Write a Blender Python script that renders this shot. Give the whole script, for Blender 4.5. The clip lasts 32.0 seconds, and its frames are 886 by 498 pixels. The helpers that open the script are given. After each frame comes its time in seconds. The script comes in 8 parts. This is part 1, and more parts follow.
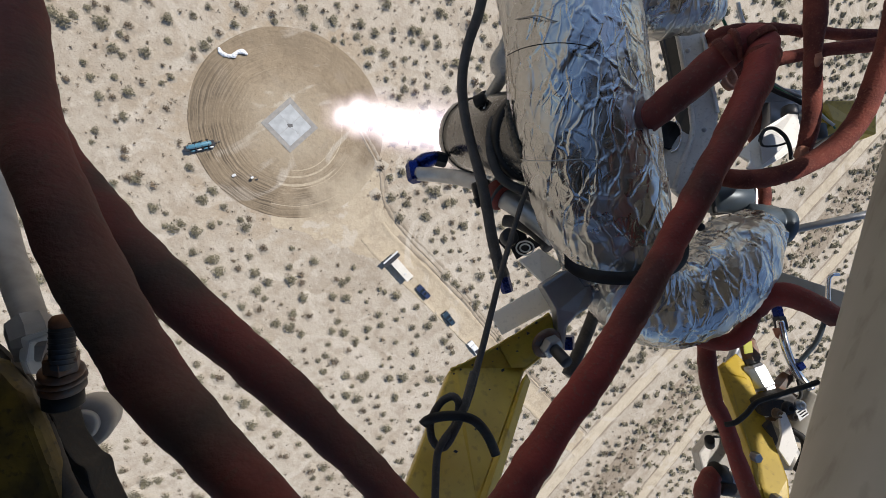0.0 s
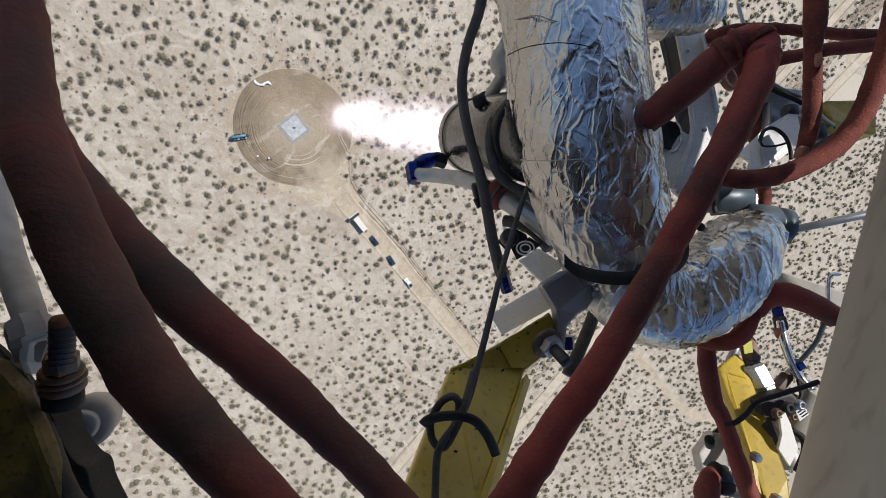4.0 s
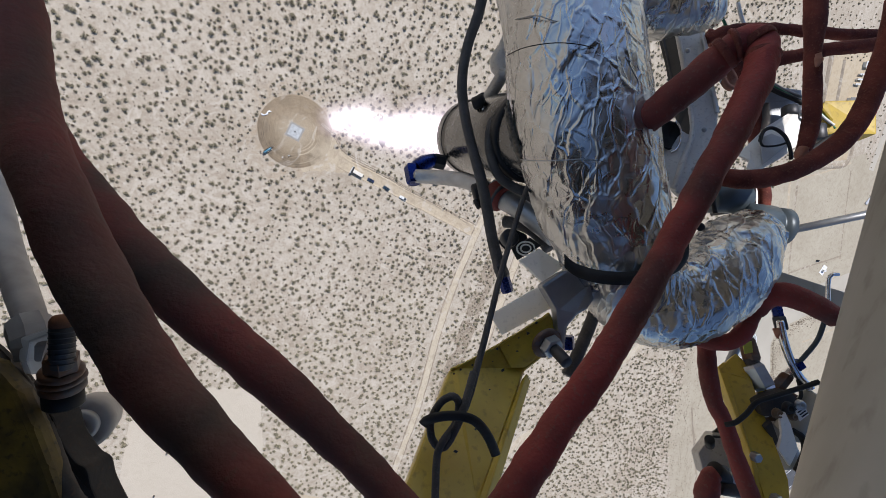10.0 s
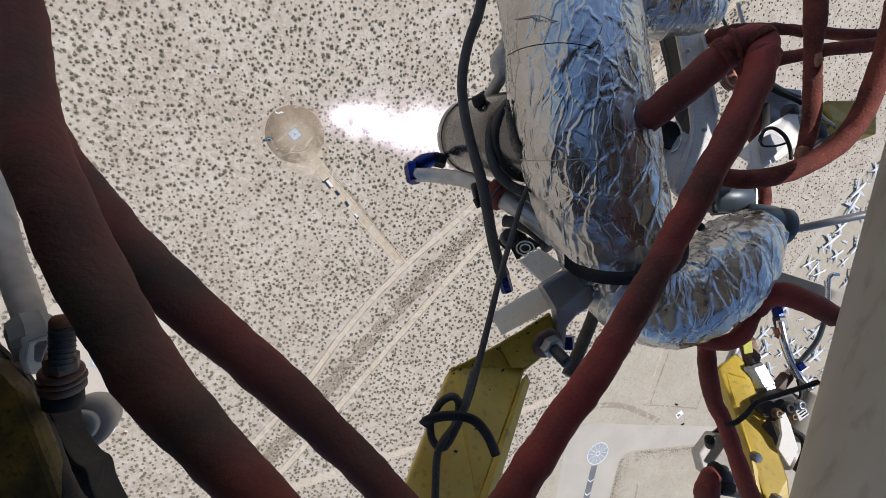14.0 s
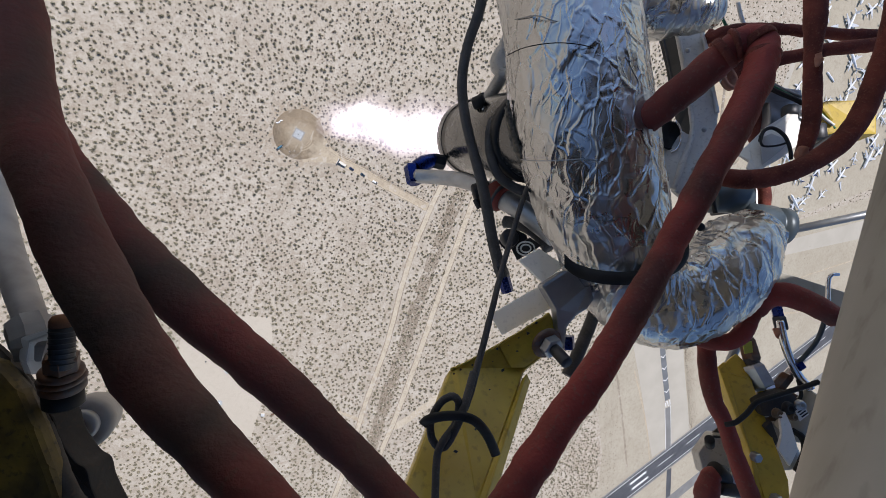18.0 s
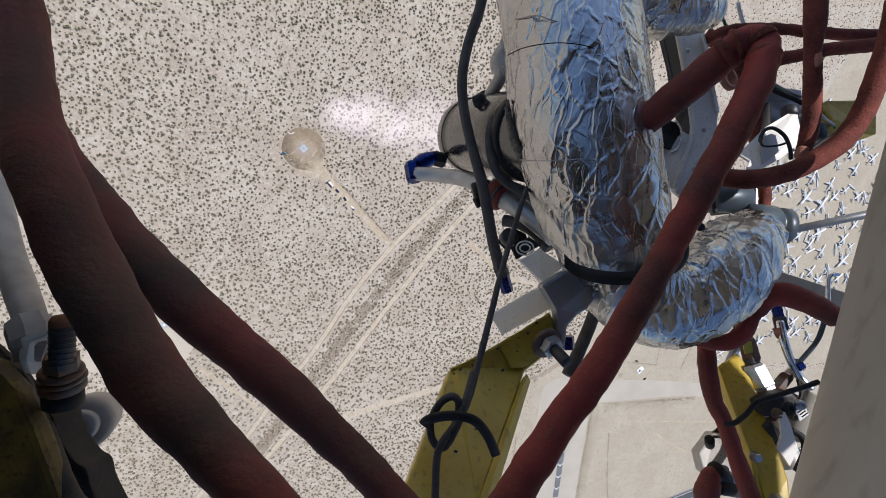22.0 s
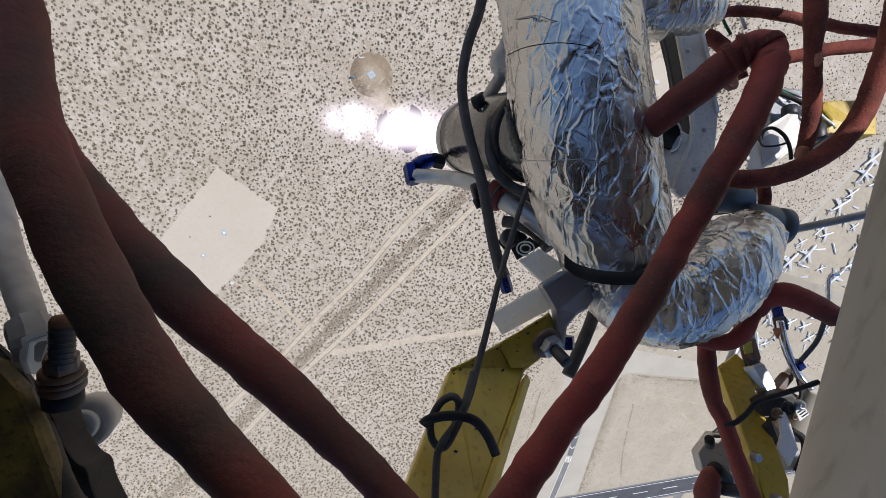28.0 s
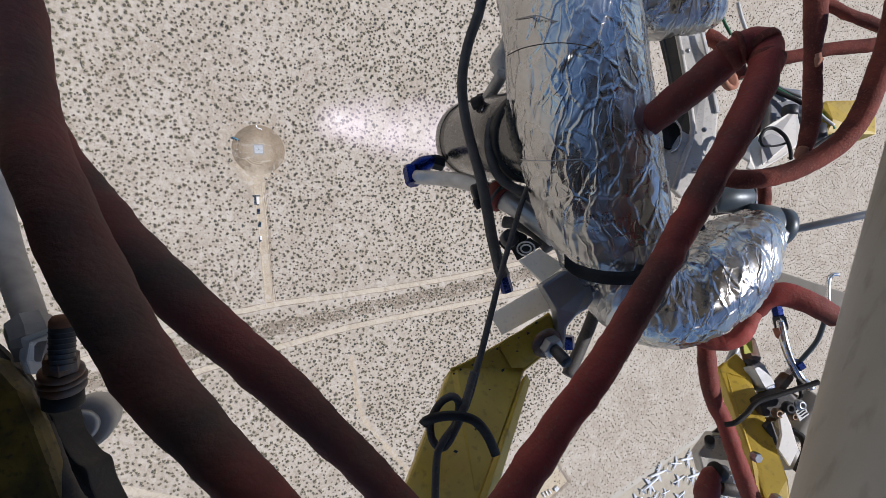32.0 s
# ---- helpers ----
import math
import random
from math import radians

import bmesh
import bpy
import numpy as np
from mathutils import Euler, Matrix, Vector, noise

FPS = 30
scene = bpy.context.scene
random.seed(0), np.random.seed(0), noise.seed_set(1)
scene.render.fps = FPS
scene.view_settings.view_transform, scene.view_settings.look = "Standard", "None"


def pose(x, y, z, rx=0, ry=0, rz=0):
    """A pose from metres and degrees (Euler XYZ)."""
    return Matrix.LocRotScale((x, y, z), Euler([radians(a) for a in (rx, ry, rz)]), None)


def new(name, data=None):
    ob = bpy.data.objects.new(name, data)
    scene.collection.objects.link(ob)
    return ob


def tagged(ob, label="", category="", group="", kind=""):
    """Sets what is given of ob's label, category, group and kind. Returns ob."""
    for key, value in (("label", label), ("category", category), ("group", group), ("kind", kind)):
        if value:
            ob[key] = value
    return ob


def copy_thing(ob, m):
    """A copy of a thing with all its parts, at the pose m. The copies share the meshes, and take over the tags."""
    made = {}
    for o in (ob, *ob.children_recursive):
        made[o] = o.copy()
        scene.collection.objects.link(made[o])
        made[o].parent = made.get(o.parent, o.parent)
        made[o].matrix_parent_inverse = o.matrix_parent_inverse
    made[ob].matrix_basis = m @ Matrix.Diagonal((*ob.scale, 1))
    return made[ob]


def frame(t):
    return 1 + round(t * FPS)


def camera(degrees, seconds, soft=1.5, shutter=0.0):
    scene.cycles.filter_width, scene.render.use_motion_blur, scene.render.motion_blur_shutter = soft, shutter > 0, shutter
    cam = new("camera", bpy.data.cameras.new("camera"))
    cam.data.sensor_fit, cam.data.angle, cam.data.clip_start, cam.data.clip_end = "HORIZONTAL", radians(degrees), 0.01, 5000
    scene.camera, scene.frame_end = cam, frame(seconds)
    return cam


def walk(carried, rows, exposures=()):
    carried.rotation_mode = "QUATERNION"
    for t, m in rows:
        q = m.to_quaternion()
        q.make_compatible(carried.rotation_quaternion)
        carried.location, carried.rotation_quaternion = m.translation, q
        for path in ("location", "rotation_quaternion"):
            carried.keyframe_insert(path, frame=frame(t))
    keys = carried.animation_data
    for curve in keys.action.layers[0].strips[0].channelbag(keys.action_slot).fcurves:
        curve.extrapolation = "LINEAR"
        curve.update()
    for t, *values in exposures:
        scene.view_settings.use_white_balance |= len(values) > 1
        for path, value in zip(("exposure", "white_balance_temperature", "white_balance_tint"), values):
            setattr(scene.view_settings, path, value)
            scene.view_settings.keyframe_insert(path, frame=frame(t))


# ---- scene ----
# Flight of a small rocket lander above a desert test site, seen from a camera bolted to its frame.
cam = camera(91.8, 32.0, soft=0.8)
PATH = [
    (0, -0.02, -1.79, 120.81, -13.021, -18.202, 3.446),
    (0.5, 0.97, -3.82, 129.86, -12.306, -17.346, 3.559),
    (1, 0.97, -5.11, 139.05, -11.955, -17.651, 3.614),
    (1.5, 0.98, -6.24, 148.95, -11.851, -17.674, 3.601),
    (2, 0.81, -7.37, 158.54, -11.643, -17.732, 3.607),
    (2.5, -0.37, -7.96, 168.33, -11.495, -18.645, 3.847),
    (3, -1.13, -8.16, 177.66, -11.479, -18.454, 4.438),
    (3.5, -2.32, -8.06, 187.06, -11.856, -19.043, 5.790),
    (5.5, -3.40, -8.73, 225.42, -12.228, -19.328, 7.075),
    (6, -3.97, -9.25, 234.81, -12.275, -19.282, 6.308),
    (6.5, -6.39, -9.99, 244.07, -12.085, -19.852, 4.586),
    (7, -10.11, -10.68, 253.03, -11.436, -20.254, 2.112),
    (7.5, -14.30, -10.76, 262.80, -11.244, -20.582, -0.690),
    (8, -17.39, -8.72, 272.97, -12.091, -21.102, -3.964),
    (8.5, -15.75, -6.84, 282.04, -11.970, -20.890, -7.853),
    (9, -12.83, -5.04, 291.84, -12.756, -19.972, -11.174),
    (9.5, -11.18, -2.81, 301.69, -13.561, -19.924, -13.941),
    (10, -10.25, -0.51, 311.43, -13.957, -19.628, -16.723),
    (10.5, -9.98, 1.66, 321.61, -14.257, -19.543, -16.583),
    (11, -10.02, 3.43, 332.76, -15.204, -20.263, -11.579),
    (11.5, -8.23, 3.66, 343.61, -16.219, -19.925, -7.687),
    (12, -6.09, 3.47, 353.35, -15.632, -19.837, -5.280),
    (12.5, -3.17, 2.70, 363.03, -15.080, -19.043, -0.422),
    (13, -2.78, 2.38, 372.95, -15.123, -19.080, 1.811),
    (13.5, -1.45, 1.19, 382.39, -14.602, -18.536, 4.833),
    (14, -1.27, -0.12, 391.86, -14.306, -18.437, 6.619),
    (14.5, -2.32, -1.51, 400.51, -14.573, -18.267, 6.201),
    (16.5, -12.63, -6.84, 424.17, -14.375, -19.851, -3.477),
    (17, -14.77, -7.19, 432.62, -13.839, -19.895, -7.758),
    (17.5, -15.33, -7.81, 441.76, -13.238, -19.527, -12.485),
    (18, -14.93, -8.49, 450.74, -12.829, -19.153, -16.683),
    (18.5, -13.81, -9.59, 460.71, -12.777, -19.569, -11.863),
    (19, -13.37, -10.66, 471.34, -14.359, -19.905, -5.309),
    (19.5, -12.05, -11.98, 480.93, -14.378, -19.822, -0.552),
    (20, -11.34, -12.96, 489.61, -13.292, -20.193, 2.122),
    (20.5, -9.36, -13.75, 497.65, -11.897, -19.968, 4.462),
    (21, -7.18, -13.97, 505.53, -10.604, -20.060, 5.972),
    (21.5, -3.55, -14.59, 513.69, -10.394, -18.943, 5.426),
    (22, 0.86, -14.98, 521.67, -10.961, -17.376, 2.992),
    (22.5, 4.01, -14.37, 529.07, -12.543, -16.442, -0.213),
    (23, 5.35, -12.56, 534.15, -13.938, -16.786, -3.011),
    (23.5, 4.91, -10.30, 537.05, -14.827, -17.748, -7.167),
    (24, 5.38, -9.14, 538.10, -14.294, -18.180, -10.076),
    (24.5, 4.14, -8.66, 538.08, -14.246, -18.412, -13.477),
    (25, 3.59, -11.08, 536.17, -13.004, -17.795, -14.639),
    (25.5, -0.48, -14.86, 534.26, -13.246, -18.488, -9.110),
    (27.5, -20.83, -37.45, 522.36, -9.834, -19.530, 2.400),
    (28, -15.28, -42.87, 523.59, -17.216, -11.078, 9.150),
    (28.5, -3.64, -41.19, 521.48, -24.518, -1.138, 14.852),
    (29, 5.37, -37.04, 515.46, -27.721, 4.507, 21.445),
    (29.5, 15.50, -33.41, 505.45, -24.586, 6.642, 31.508),
    (30, 23.71, -30.41, 496.38, -23.178, 6.876, 35.112),
    (30.5, 30.92, -29.85, 483.58, -16.925, 2.969, 38.333),
    (31, 31.86, -30.31, 474.13, -12.372, -4.606, 38.131),
    (31.5, 26.87, -31.70, 465.99, -8.108, -15.951, 39.606),
    (32, 26.89, -30.46, 457.93, -6.975, -23.004, 41.654),
]
ROWS = [(t, pose(x, y, z, rx, ry, rz)) for t, x, y, z, rx, ry, rz in PATH]
walk(cam, ROWS, exposures=[(0.0, 0.12, 6520, 11.0), (3.0, 0.12, 6400, 11.0), (6.0, 0.12, 6240, 12.0), (13.0, 0.12, 6180, 13.0), (23.0, 0.12, 6160, 14.0), (27.5, 0.12, 6140, 14.0), (28.8, 0.2, 6180, 13.0), (30.3, 0.2, 6180, 13.0), (30.9, 0.1, 6140, 14.0), (32.0, 0.12, 6120, 14.0)])

# ---- light ----
SUN_FROM = Vector((0.34, 0.47, 0.82)).normalized()
world = bpy.data.worlds.new("desert_sky")
scene.world = world
world.use_nodes = True
wn = world.node_tree
sky = wn.nodes.new("ShaderNodeTexSky")
sky.sky_type = 'NISHITA'
sky.sun_disc = False
sky.sun_elevation = math.asin(SUN_FROM.z)
sky.sun_rotation = math.atan2(SUN_FROM.x, SUN_FROM.y)
sky.altitude = 850.0
sky.ozone_density = 3.0
sky.dust_density = 0.6
wn.links.new(sky.outputs["Color"], wn.nodes["Background"].inputs["Color"])
wn.nodes["Background"].inputs["Strength"].default_value = 0.10
sun = new("sun", bpy.data.lights.new("sun", "SUN"))
sun.data.energy, sun.data.angle, sun.data.color = 4.3, radians(0.53), (1.0, 0.955, 0.89)
sun.rotation_mode = 'QUATERNION'
sun.rotation_quaternion = SUN_FROM.to_track_quat('Z', 'Y')
sun.location = (0, 0, 900)
scene.view_settings.exposure = 0.0


# ---- materials ----
def material(name, color, rough=0.6, metal=0.0, dark=None, scale=8.0, fine=60.0, bump=0.15, depth=0.004, speck=None, amount=0.6,
             coat=0.0, rand=0.0, island=False, stretch=None):
    """A surface with variation at two scales, and fine relief."""
    m = bpy.data.materials.new(name)
    m.use_nodes = True
    nt = m.node_tree
    N, L = nt.nodes, nt.links
    b = N["Principled BSDF"]
    tc = N.new("ShaderNodeTexCoord")
    big, small = N.new("ShaderNodeTexNoise"), N.new("ShaderNodeTexNoise")
    big.inputs["Scale"].default_value, small.inputs["Scale"].default_value = scale, fine
    big.inputs["Detail"].default_value, small.inputs["Detail"].default_value = 6.0, 4.0
    src = tc.outputs["Object"]
    if stretch:
        mp = N.new("ShaderNodeMapping")
        mp.inputs["Scale"].default_value = stretch
        L.new(src, mp.inputs["Vector"])
        src = mp.outputs["Vector"]
    L.new(src, big.inputs["Vector"])
    L.new(src, small.inputs["Vector"])
    dark = dark or tuple(c * 0.7 for c in color)
    ramp = N.new("ShaderNodeMapRange")
    ramp.inputs["From Min"].default_value, ramp.inputs["From Max"].default_value = 0.35, 0.68
    L.new(big.outputs["Fac"], ramp.inputs["Value"])
    mix = N.new("ShaderNodeMix")
    mix.data_type = 'RGBA'
    mix.inputs["A"].default_value, mix.inputs["B"].default_value = (*dark, 1), (*color, 1)
    L.new(ramp.outputs["Result"], mix.inputs["Factor"])
    last = mix.outputs["Result"]
    if speck:
        sm = N.new("ShaderNodeMapRange")
        sm.inputs["From Min"].default_value, sm.inputs["From Max"].default_value = 0.56, 0.7
        sm.inputs["To Max"].default_value = amount
        L.new(small.outputs["Fac"], sm.inputs["Value"])
        mx = N.new("ShaderNodeMix")
        mx.data_type = 'RGBA'
        mx.inputs["B"].default_value = (*speck, 1)
        L.new(last, mx.inputs["A"])
        L.new(sm.outputs["Result"], mx.inputs["Factor"])
        last = mx.outputs["Result"]
    if rand:
        info = N.new("ShaderNodeNewGeometry") if island else N.new("ShaderNodeObjectInfo")
        hv = N.new("ShaderNodeHueSaturation")
        rr = N.new("ShaderNodeMapRange")
        rr.inputs["To Min"].default_value, rr.inputs["To Max"].default_value = 1 - rand, 1 + rand
        L.new(info.outputs["Random Per Island" if island else "Random"], rr.inputs["Value"])
        L.new(rr.outputs["Result"], hv.inputs["Value"])
        L.new(last, hv.inputs["Color"])
        last = hv.outputs["Color"]
    L.new(last, b.inputs["Base Color"])
    rg = N.new("ShaderNodeMapRange")
    rg.inputs["To Min"].default_value, rg.inputs["To Max"].default_value = max(0.03, rough - 0.12), min(1, rough + 0.12)
    L.new(small.outputs["Fac"], rg.inputs["Value"])
    L.new(rg.outputs["Result"], b.inputs["Roughness"])
    b.inputs["Metallic"].default_value = metal
    b.inputs["Coat Weight"].default_value = coat
    if bump:
        bp = N.new("ShaderNodeBump")
        bp.inputs["Strength"].default_value, bp.inputs["Distance"].default_value = bump, depth
        L.new(small.outputs["Fac"], bp.inputs["Height"])
        L.new(bp.outputs["Normal"], b.inputs["Normal"])
    return m


def desert(name, light, mid, brown, big=0.02, rough=0.95, gravel=0.5, halo=False, fleck=0.45, swirl=1.0):
    """Ground with broad patches, washes, metre-scale mottling and gravel."""
    m = bpy.data.materials.new(name)
    m.use_nodes = True
    nt = m.node_tree
    N, L = nt.nodes, nt.links
    b = N["Principled BSDF"]
    tc = N.new("ShaderNodeTexCoord")

    def field(scale, detail=6.0, warp=0.0):
        n = N.new("ShaderNodeTexNoise")
        n.inputs["Scale"].default_value, n.inputs["Detail"].default_value = scale, detail
        n.inputs["Distortion"].default_value = warp
        L.new(tc.outputs["Object"], n.inputs["Vector"])
        return n.outputs["Fac"]

    def span(v, lo, hi, a=0.0, z=1.0):
        r = N.new("ShaderNodeMapRange")
        for key, val in (("From Min", lo), ("From Max", hi), ("To Min", a), ("To Max", z)):
            r.inputs[key].default_value = val
        L.new(v, r.inputs["Value"])
        return r.outputs["Result"]

    def blend(fac, a, z):
        x = N.new("ShaderNodeMix")
        x.data_type = 'RGBA'
        L.new(fac, x.inputs["Factor"])
        for key, val in (("A", a), ("B", z)):
            if isinstance(val, tuple):
                x.inputs[key].default_value = (*val, 1)
            else:
                L.new(val, x.inputs[key])
        return x.outputs["Result"]

    c = blend(span(field(big, 5, 0.6), 0.36, 0.66), light, mid)
    c = blend(span(field(big * 9, 6, 1.2), 0.52, 0.74, 0, 0.55), c, brown)
    c = blend(span(field(0.55, 5), 0.55, 0.72, 0, 0.30), c, brown)
    c = blend(span(field(0.22, 6, 0.8), 0.5, 0.7, 0, 0.4), c, brown)
    if halo:
        # soil disturbed by blast and wheels, thinning out away from the pad
        off, far = N.new("ShaderNodeVectorMath"), N.new("ShaderNodeVectorMath")
        off.operation, far.operation = 'SUBTRACT', 'LENGTH'
        off.inputs[1].default_value = (-1.5, 3.8, 0)
        L.new(tc.outputs["Object"], off.inputs[0])
        L.new(off.outputs["Vector"], far.inputs[0])
        mul = N.new("ShaderNodeMath")
        mul.operation = 'MULTIPLY'
        L.new(span(far.outputs["Value"], 40.0, 24.0), mul.inputs[0])
        L.new(span(field(0.12, 6, 1.0), 0.42, 0.60, 0, 0.75), mul.inputs[1])
        c = blend(mul.outputs[0], c, (0.36, 0.28, 0.19))
    c = blend(span(field(0.075, 7, 2.0), 0.53, 0.66, 0, 0.5 * swirl), c, (0.33, 0.27, 0.20))
    c = blend(span(field(0.05, 7, 3.0), 0.56, 0.64, 0, 0.6 * swirl), c, (0.53, 0.475, 0.395))
    c = blend(span(field(3.4, 5), 0.56, 0.68, 0, gravel), c, tuple(v * 0.5 for v in brown))
    c = blend(span(field(1.1, 6, 0.5), 0.56, 0.72, 0, fleck), c, tuple(min(0.8, v * 1.2) for v in light))
    L.new(c, b.inputs["Base Color"])
    b.inputs["Roughness"].default_value = rough
    b.inputs["Specular IOR Level"].default_value = 0.15
    bp = N.new("ShaderNodeBump")
    bp.inputs["Strength"].default_value, bp.inputs["Distance"].default_value = 0.7, 0.25
    L.new(field(1.1, 9), bp.inputs["Height"])
    L.new(bp.outputs["Normal"], b.inputs["Normal"])
    return m


SAND = desert("desert_sand", (0.485, 0.43, 0.35), (0.41, 0.355, 0.28), (0.27, 0.215, 0.155), halo=True)
ROADDIRT = desert("road_dirt", (0.49, 0.412, 0.30), (0.44, 0.365, 0.262), (0.31, 0.245, 0.17), big=0.04, gravel=0.25)
PALE = desert("pale_graded_sand", (0.51, 0.45, 0.36), (0.49, 0.43, 0.342), (0.46, 0.40, 0.315), gravel=0.06, fleck=0.1, swirl=0.12)
ROADPALE = desert("pale_road_dirt", (0.525, 0.455, 0.345), (0.48, 0.41, 0.305), (0.37, 0.305, 0.22), big=0.04, gravel=0.15)
YARD = desert("yard_dirt", (0.50, 0.42, 0.30), (0.46, 0.375, 0.26), (0.36, 0.285, 0.19), gravel=0.15, fleck=0.15, swirl=0.3)
INFIELD = desert("airfield_infield", (0.435, 0.388, 0.30), (0.392, 0.345, 0.262), (0.30, 0.255, 0.19), gravel=0.2, fleck=0.1, swirl=0.2)
MOUND = desert("mound_sand", (0.43, 0.38, 0.305), (0.37, 0.32, 0.25), (0.27, 0.225, 0.17), gravel=0.35)
BERM = desert("berm_soil", (0.36, 0.305, 0.235), (0.29, 0.24, 0.18), (0.18, 0.145, 0.105))
APRON = material("apron_concrete", (0.455, 0.415, 0.340), 0.9, dark=(0.405, 0.368, 0.300), scale=0.03, fine=0.6, bump=0.05)
ASPHALT = material("runway_asphalt", (0.085, 0.088, 0.095), 0.85, dark=(0.06, 0.062, 0.068), scale=0.05, fine=1.2, bump=0.05, speck=(0.12, 0.12, 0.12))
OLDASPHALT = material("old_asphalt", (0.22, 0.215, 0.205), 0.9, dark=(0.17, 0.165, 0.155), scale=0.06, fine=1.2, bump=0.05)
PALEDISC = material("pale_weathered_pavement", (0.36, 0.375, 0.365), 0.9, dark=(0.30, 0.315, 0.305), scale=0.08, fine=1.2, bump=0.05)
FADEDASPHALT = material("faded_asphalt", (0.165, 0.17, 0.175), 0.9, dark=(0.125, 0.13, 0.135), scale=0.06, fine=1.2, bump=0.05)
ROADPAINT = material("road_paint", (0.78, 0.78, 0.76), 0.7, dark=(0.66, 0.66, 0.64), scale=0.4, fine=3, bump=0)
SLAB = material("pad_concrete", (0.47, 0.485, 0.485), 0.85, dark=(0.34, 0.35, 0.345), scale=0.45, fine=6, bump=0.1, speck=(0.42, 0.41, 0.4), amount=0.4, rand=0.05)
SLABEDGE = material("pad_scorched_edge", (0.35, 0.325, 0.285), 0.9, dark=(0.25, 0.24, 0.225), scale=0.8, fine=6)
SCORCH = material("pad_scorch", (0.16, 0.155, 0.15), 0.9, scale=3, fine=20)
SHRUB = material("creosote_leaves", (0.215, 0.190, 0.120), 0.85, dark=(0.130, 0.110, 0.072), scale=0.5, fine=4, bump=0, rand=0.3, island=True)
DRYSHRUB = material("dry_brush", (0.20, 0.15, 0.10), 0.9, dark=(0.09, 0.066, 0.043), scale=0.5, fine=4, bump=0, rand=0.4, island=True)
WHITEPAINT = material("white_vehicle_paint", (0.80, 0.80, 0.78), 0.4, dark=(0.72, 0.72, 0.70), scale=0.8, fine=10, bump=0, coat=0.4)
BLUEPAINT = material("dark_blue_paint", (0.025, 0.04, 0.09), 0.3, dark=(0.02, 0.03, 0.07), scale=1, fine=10, bump=0, coat=0.8)
TEALPAINT = material("dark_slate_paint", (0.03, 0.055, 0.075), 0.3, dark=(0.02, 0.04, 0.06), scale=1, fine=10, bump=0, coat=0.8)
SKYBLUE = material("light_blue_tank_paint", (0.11, 0.27, 0.35), 0.4, dark=(0.07, 0.19, 0.26), scale=1, fine=10, bump=0, coat=0.3)
CREAM = material("cream_panel", (0.72, 0.68, 0.60), 0.5, dark=(0.64, 0.60, 0.52), scale=0.6, fine=8, bump=0.05)
GLASS = material("dark_window_glass", (0.02, 0.025, 0.03), 0.1, scale=2, bump=0, coat=0.5)
RUBBER = material("tyre_rubber", (0.03, 0.03, 0.03), 0.85, scale=4, fine=30)
DARKSTEEL = material("dark_steel", (0.07, 0.07, 0.075), 0.5, 0.6, scale=4, fine=40)
AIRWHITE = material("airliner_white", (0.78, 0.79, 0.80), 0.35, dark=(0.70, 0.71, 0.72), scale=0.1, fine=1, bump=0, coat=0.4)
AIRGREY = material("airliner_wing_grey", (0.56, 0.57, 0.58), 0.4, dark=(0.48, 0.49, 0.5), scale=0.1, fine=1, bump=0)
AIRBLUE = material("airliner_tail_blue", (0.05, 0.09, 0.25), 0.4, scale=0.1, fine=1, bump=0)
TINROOF = material("corrugated_roof", (0.60, 0.58, 0.54), 0.7, 0.0, dark=(0.48, 0.46, 0.42), scale=0.3, fine=3)
TARP = material("white_plastic_sheet", (0.88, 0.88, 0.88), 0.5, dark=(0.78, 0.79, 0.80), scale=1.2, fine=9, bump=0.3, depth=0.05)

# red sleeve in two tones: lit hoses brighter, shaded left ones darker and dusty
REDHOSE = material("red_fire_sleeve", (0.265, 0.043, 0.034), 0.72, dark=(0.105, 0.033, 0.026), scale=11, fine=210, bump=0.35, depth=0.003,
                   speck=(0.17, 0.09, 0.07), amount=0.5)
SHADEDSLEEVE = material("shaded_dusty_red_sleeve", (0.205, 0.050, 0.040), 0.82, dark=(0.080, 0.050, 0.039), scale=9, fine=170, bump=0.4, depth=0.003,
                     speck=(0.12, 0.075, 0.055), amount=0.45)
KNIT = material("knitted_tan_cord", (0.16, 0.135, 0.10), 0.9, dark=(0.03, 0.026, 0.02), scale=160, fine=420, bump=0.6, depth=0.001)
FRAMEALU = material("scuffed_grey_aluminium", (0.62, 0.60, 0.56), 0.5, 0.05, dark=(0.46, 0.44, 0.41), scale=12, fine=140, bump=0.12, depth=0.0008, speck=(0.2, 0.19, 0.18), amount=0.4)
# grimy frame yellow, its colour also darkened for the shade beside the camera
SHADEDYELLOW = material("grimy_shaded_yellow_paint", (0.24, 0.155, 0.022), 0.6, dark=(0.035, 0.027, 0.014), scale=22, fine=150, bump=0.25, depth=0.0015, speck=(0.02, 0.017, 0.013), amount=0.6)
GRIMY = material("grimy_black_metal", (0.040, 0.031, 0.023), 0.6, dark=(0.014, 0.012, 0.011), scale=26, fine=180, bump=0.3, depth=0.002, speck=(0.085, 0.045, 0.025), amount=0.4)
OLDHOSE = material("worn_brown_fire_sleeve", (0.20, 0.05, 0.034), 0.85, dark=(0.085, 0.022, 0.017), scale=22, fine=260, bump=0.5, depth=0.003,
                   speck=(0.28, 0.13, 0.09), amount=0.35)
BLACKHOSE = material("black_braided_hose", (0.075, 0.069, 0.065), 0.65, dark=(0.045, 0.042, 0.04), scale=40, fine=500, bump=0.5, depth=0.001,
                     speck=(0.14, 0.135, 0.13), amount=0.5)
BLACK = material("black_plastic", (0.022, 0.021, 0.020), 0.62, dark=(0.013, 0.012, 0.012), scale=20, fine=200, bump=0.1, depth=0.001)
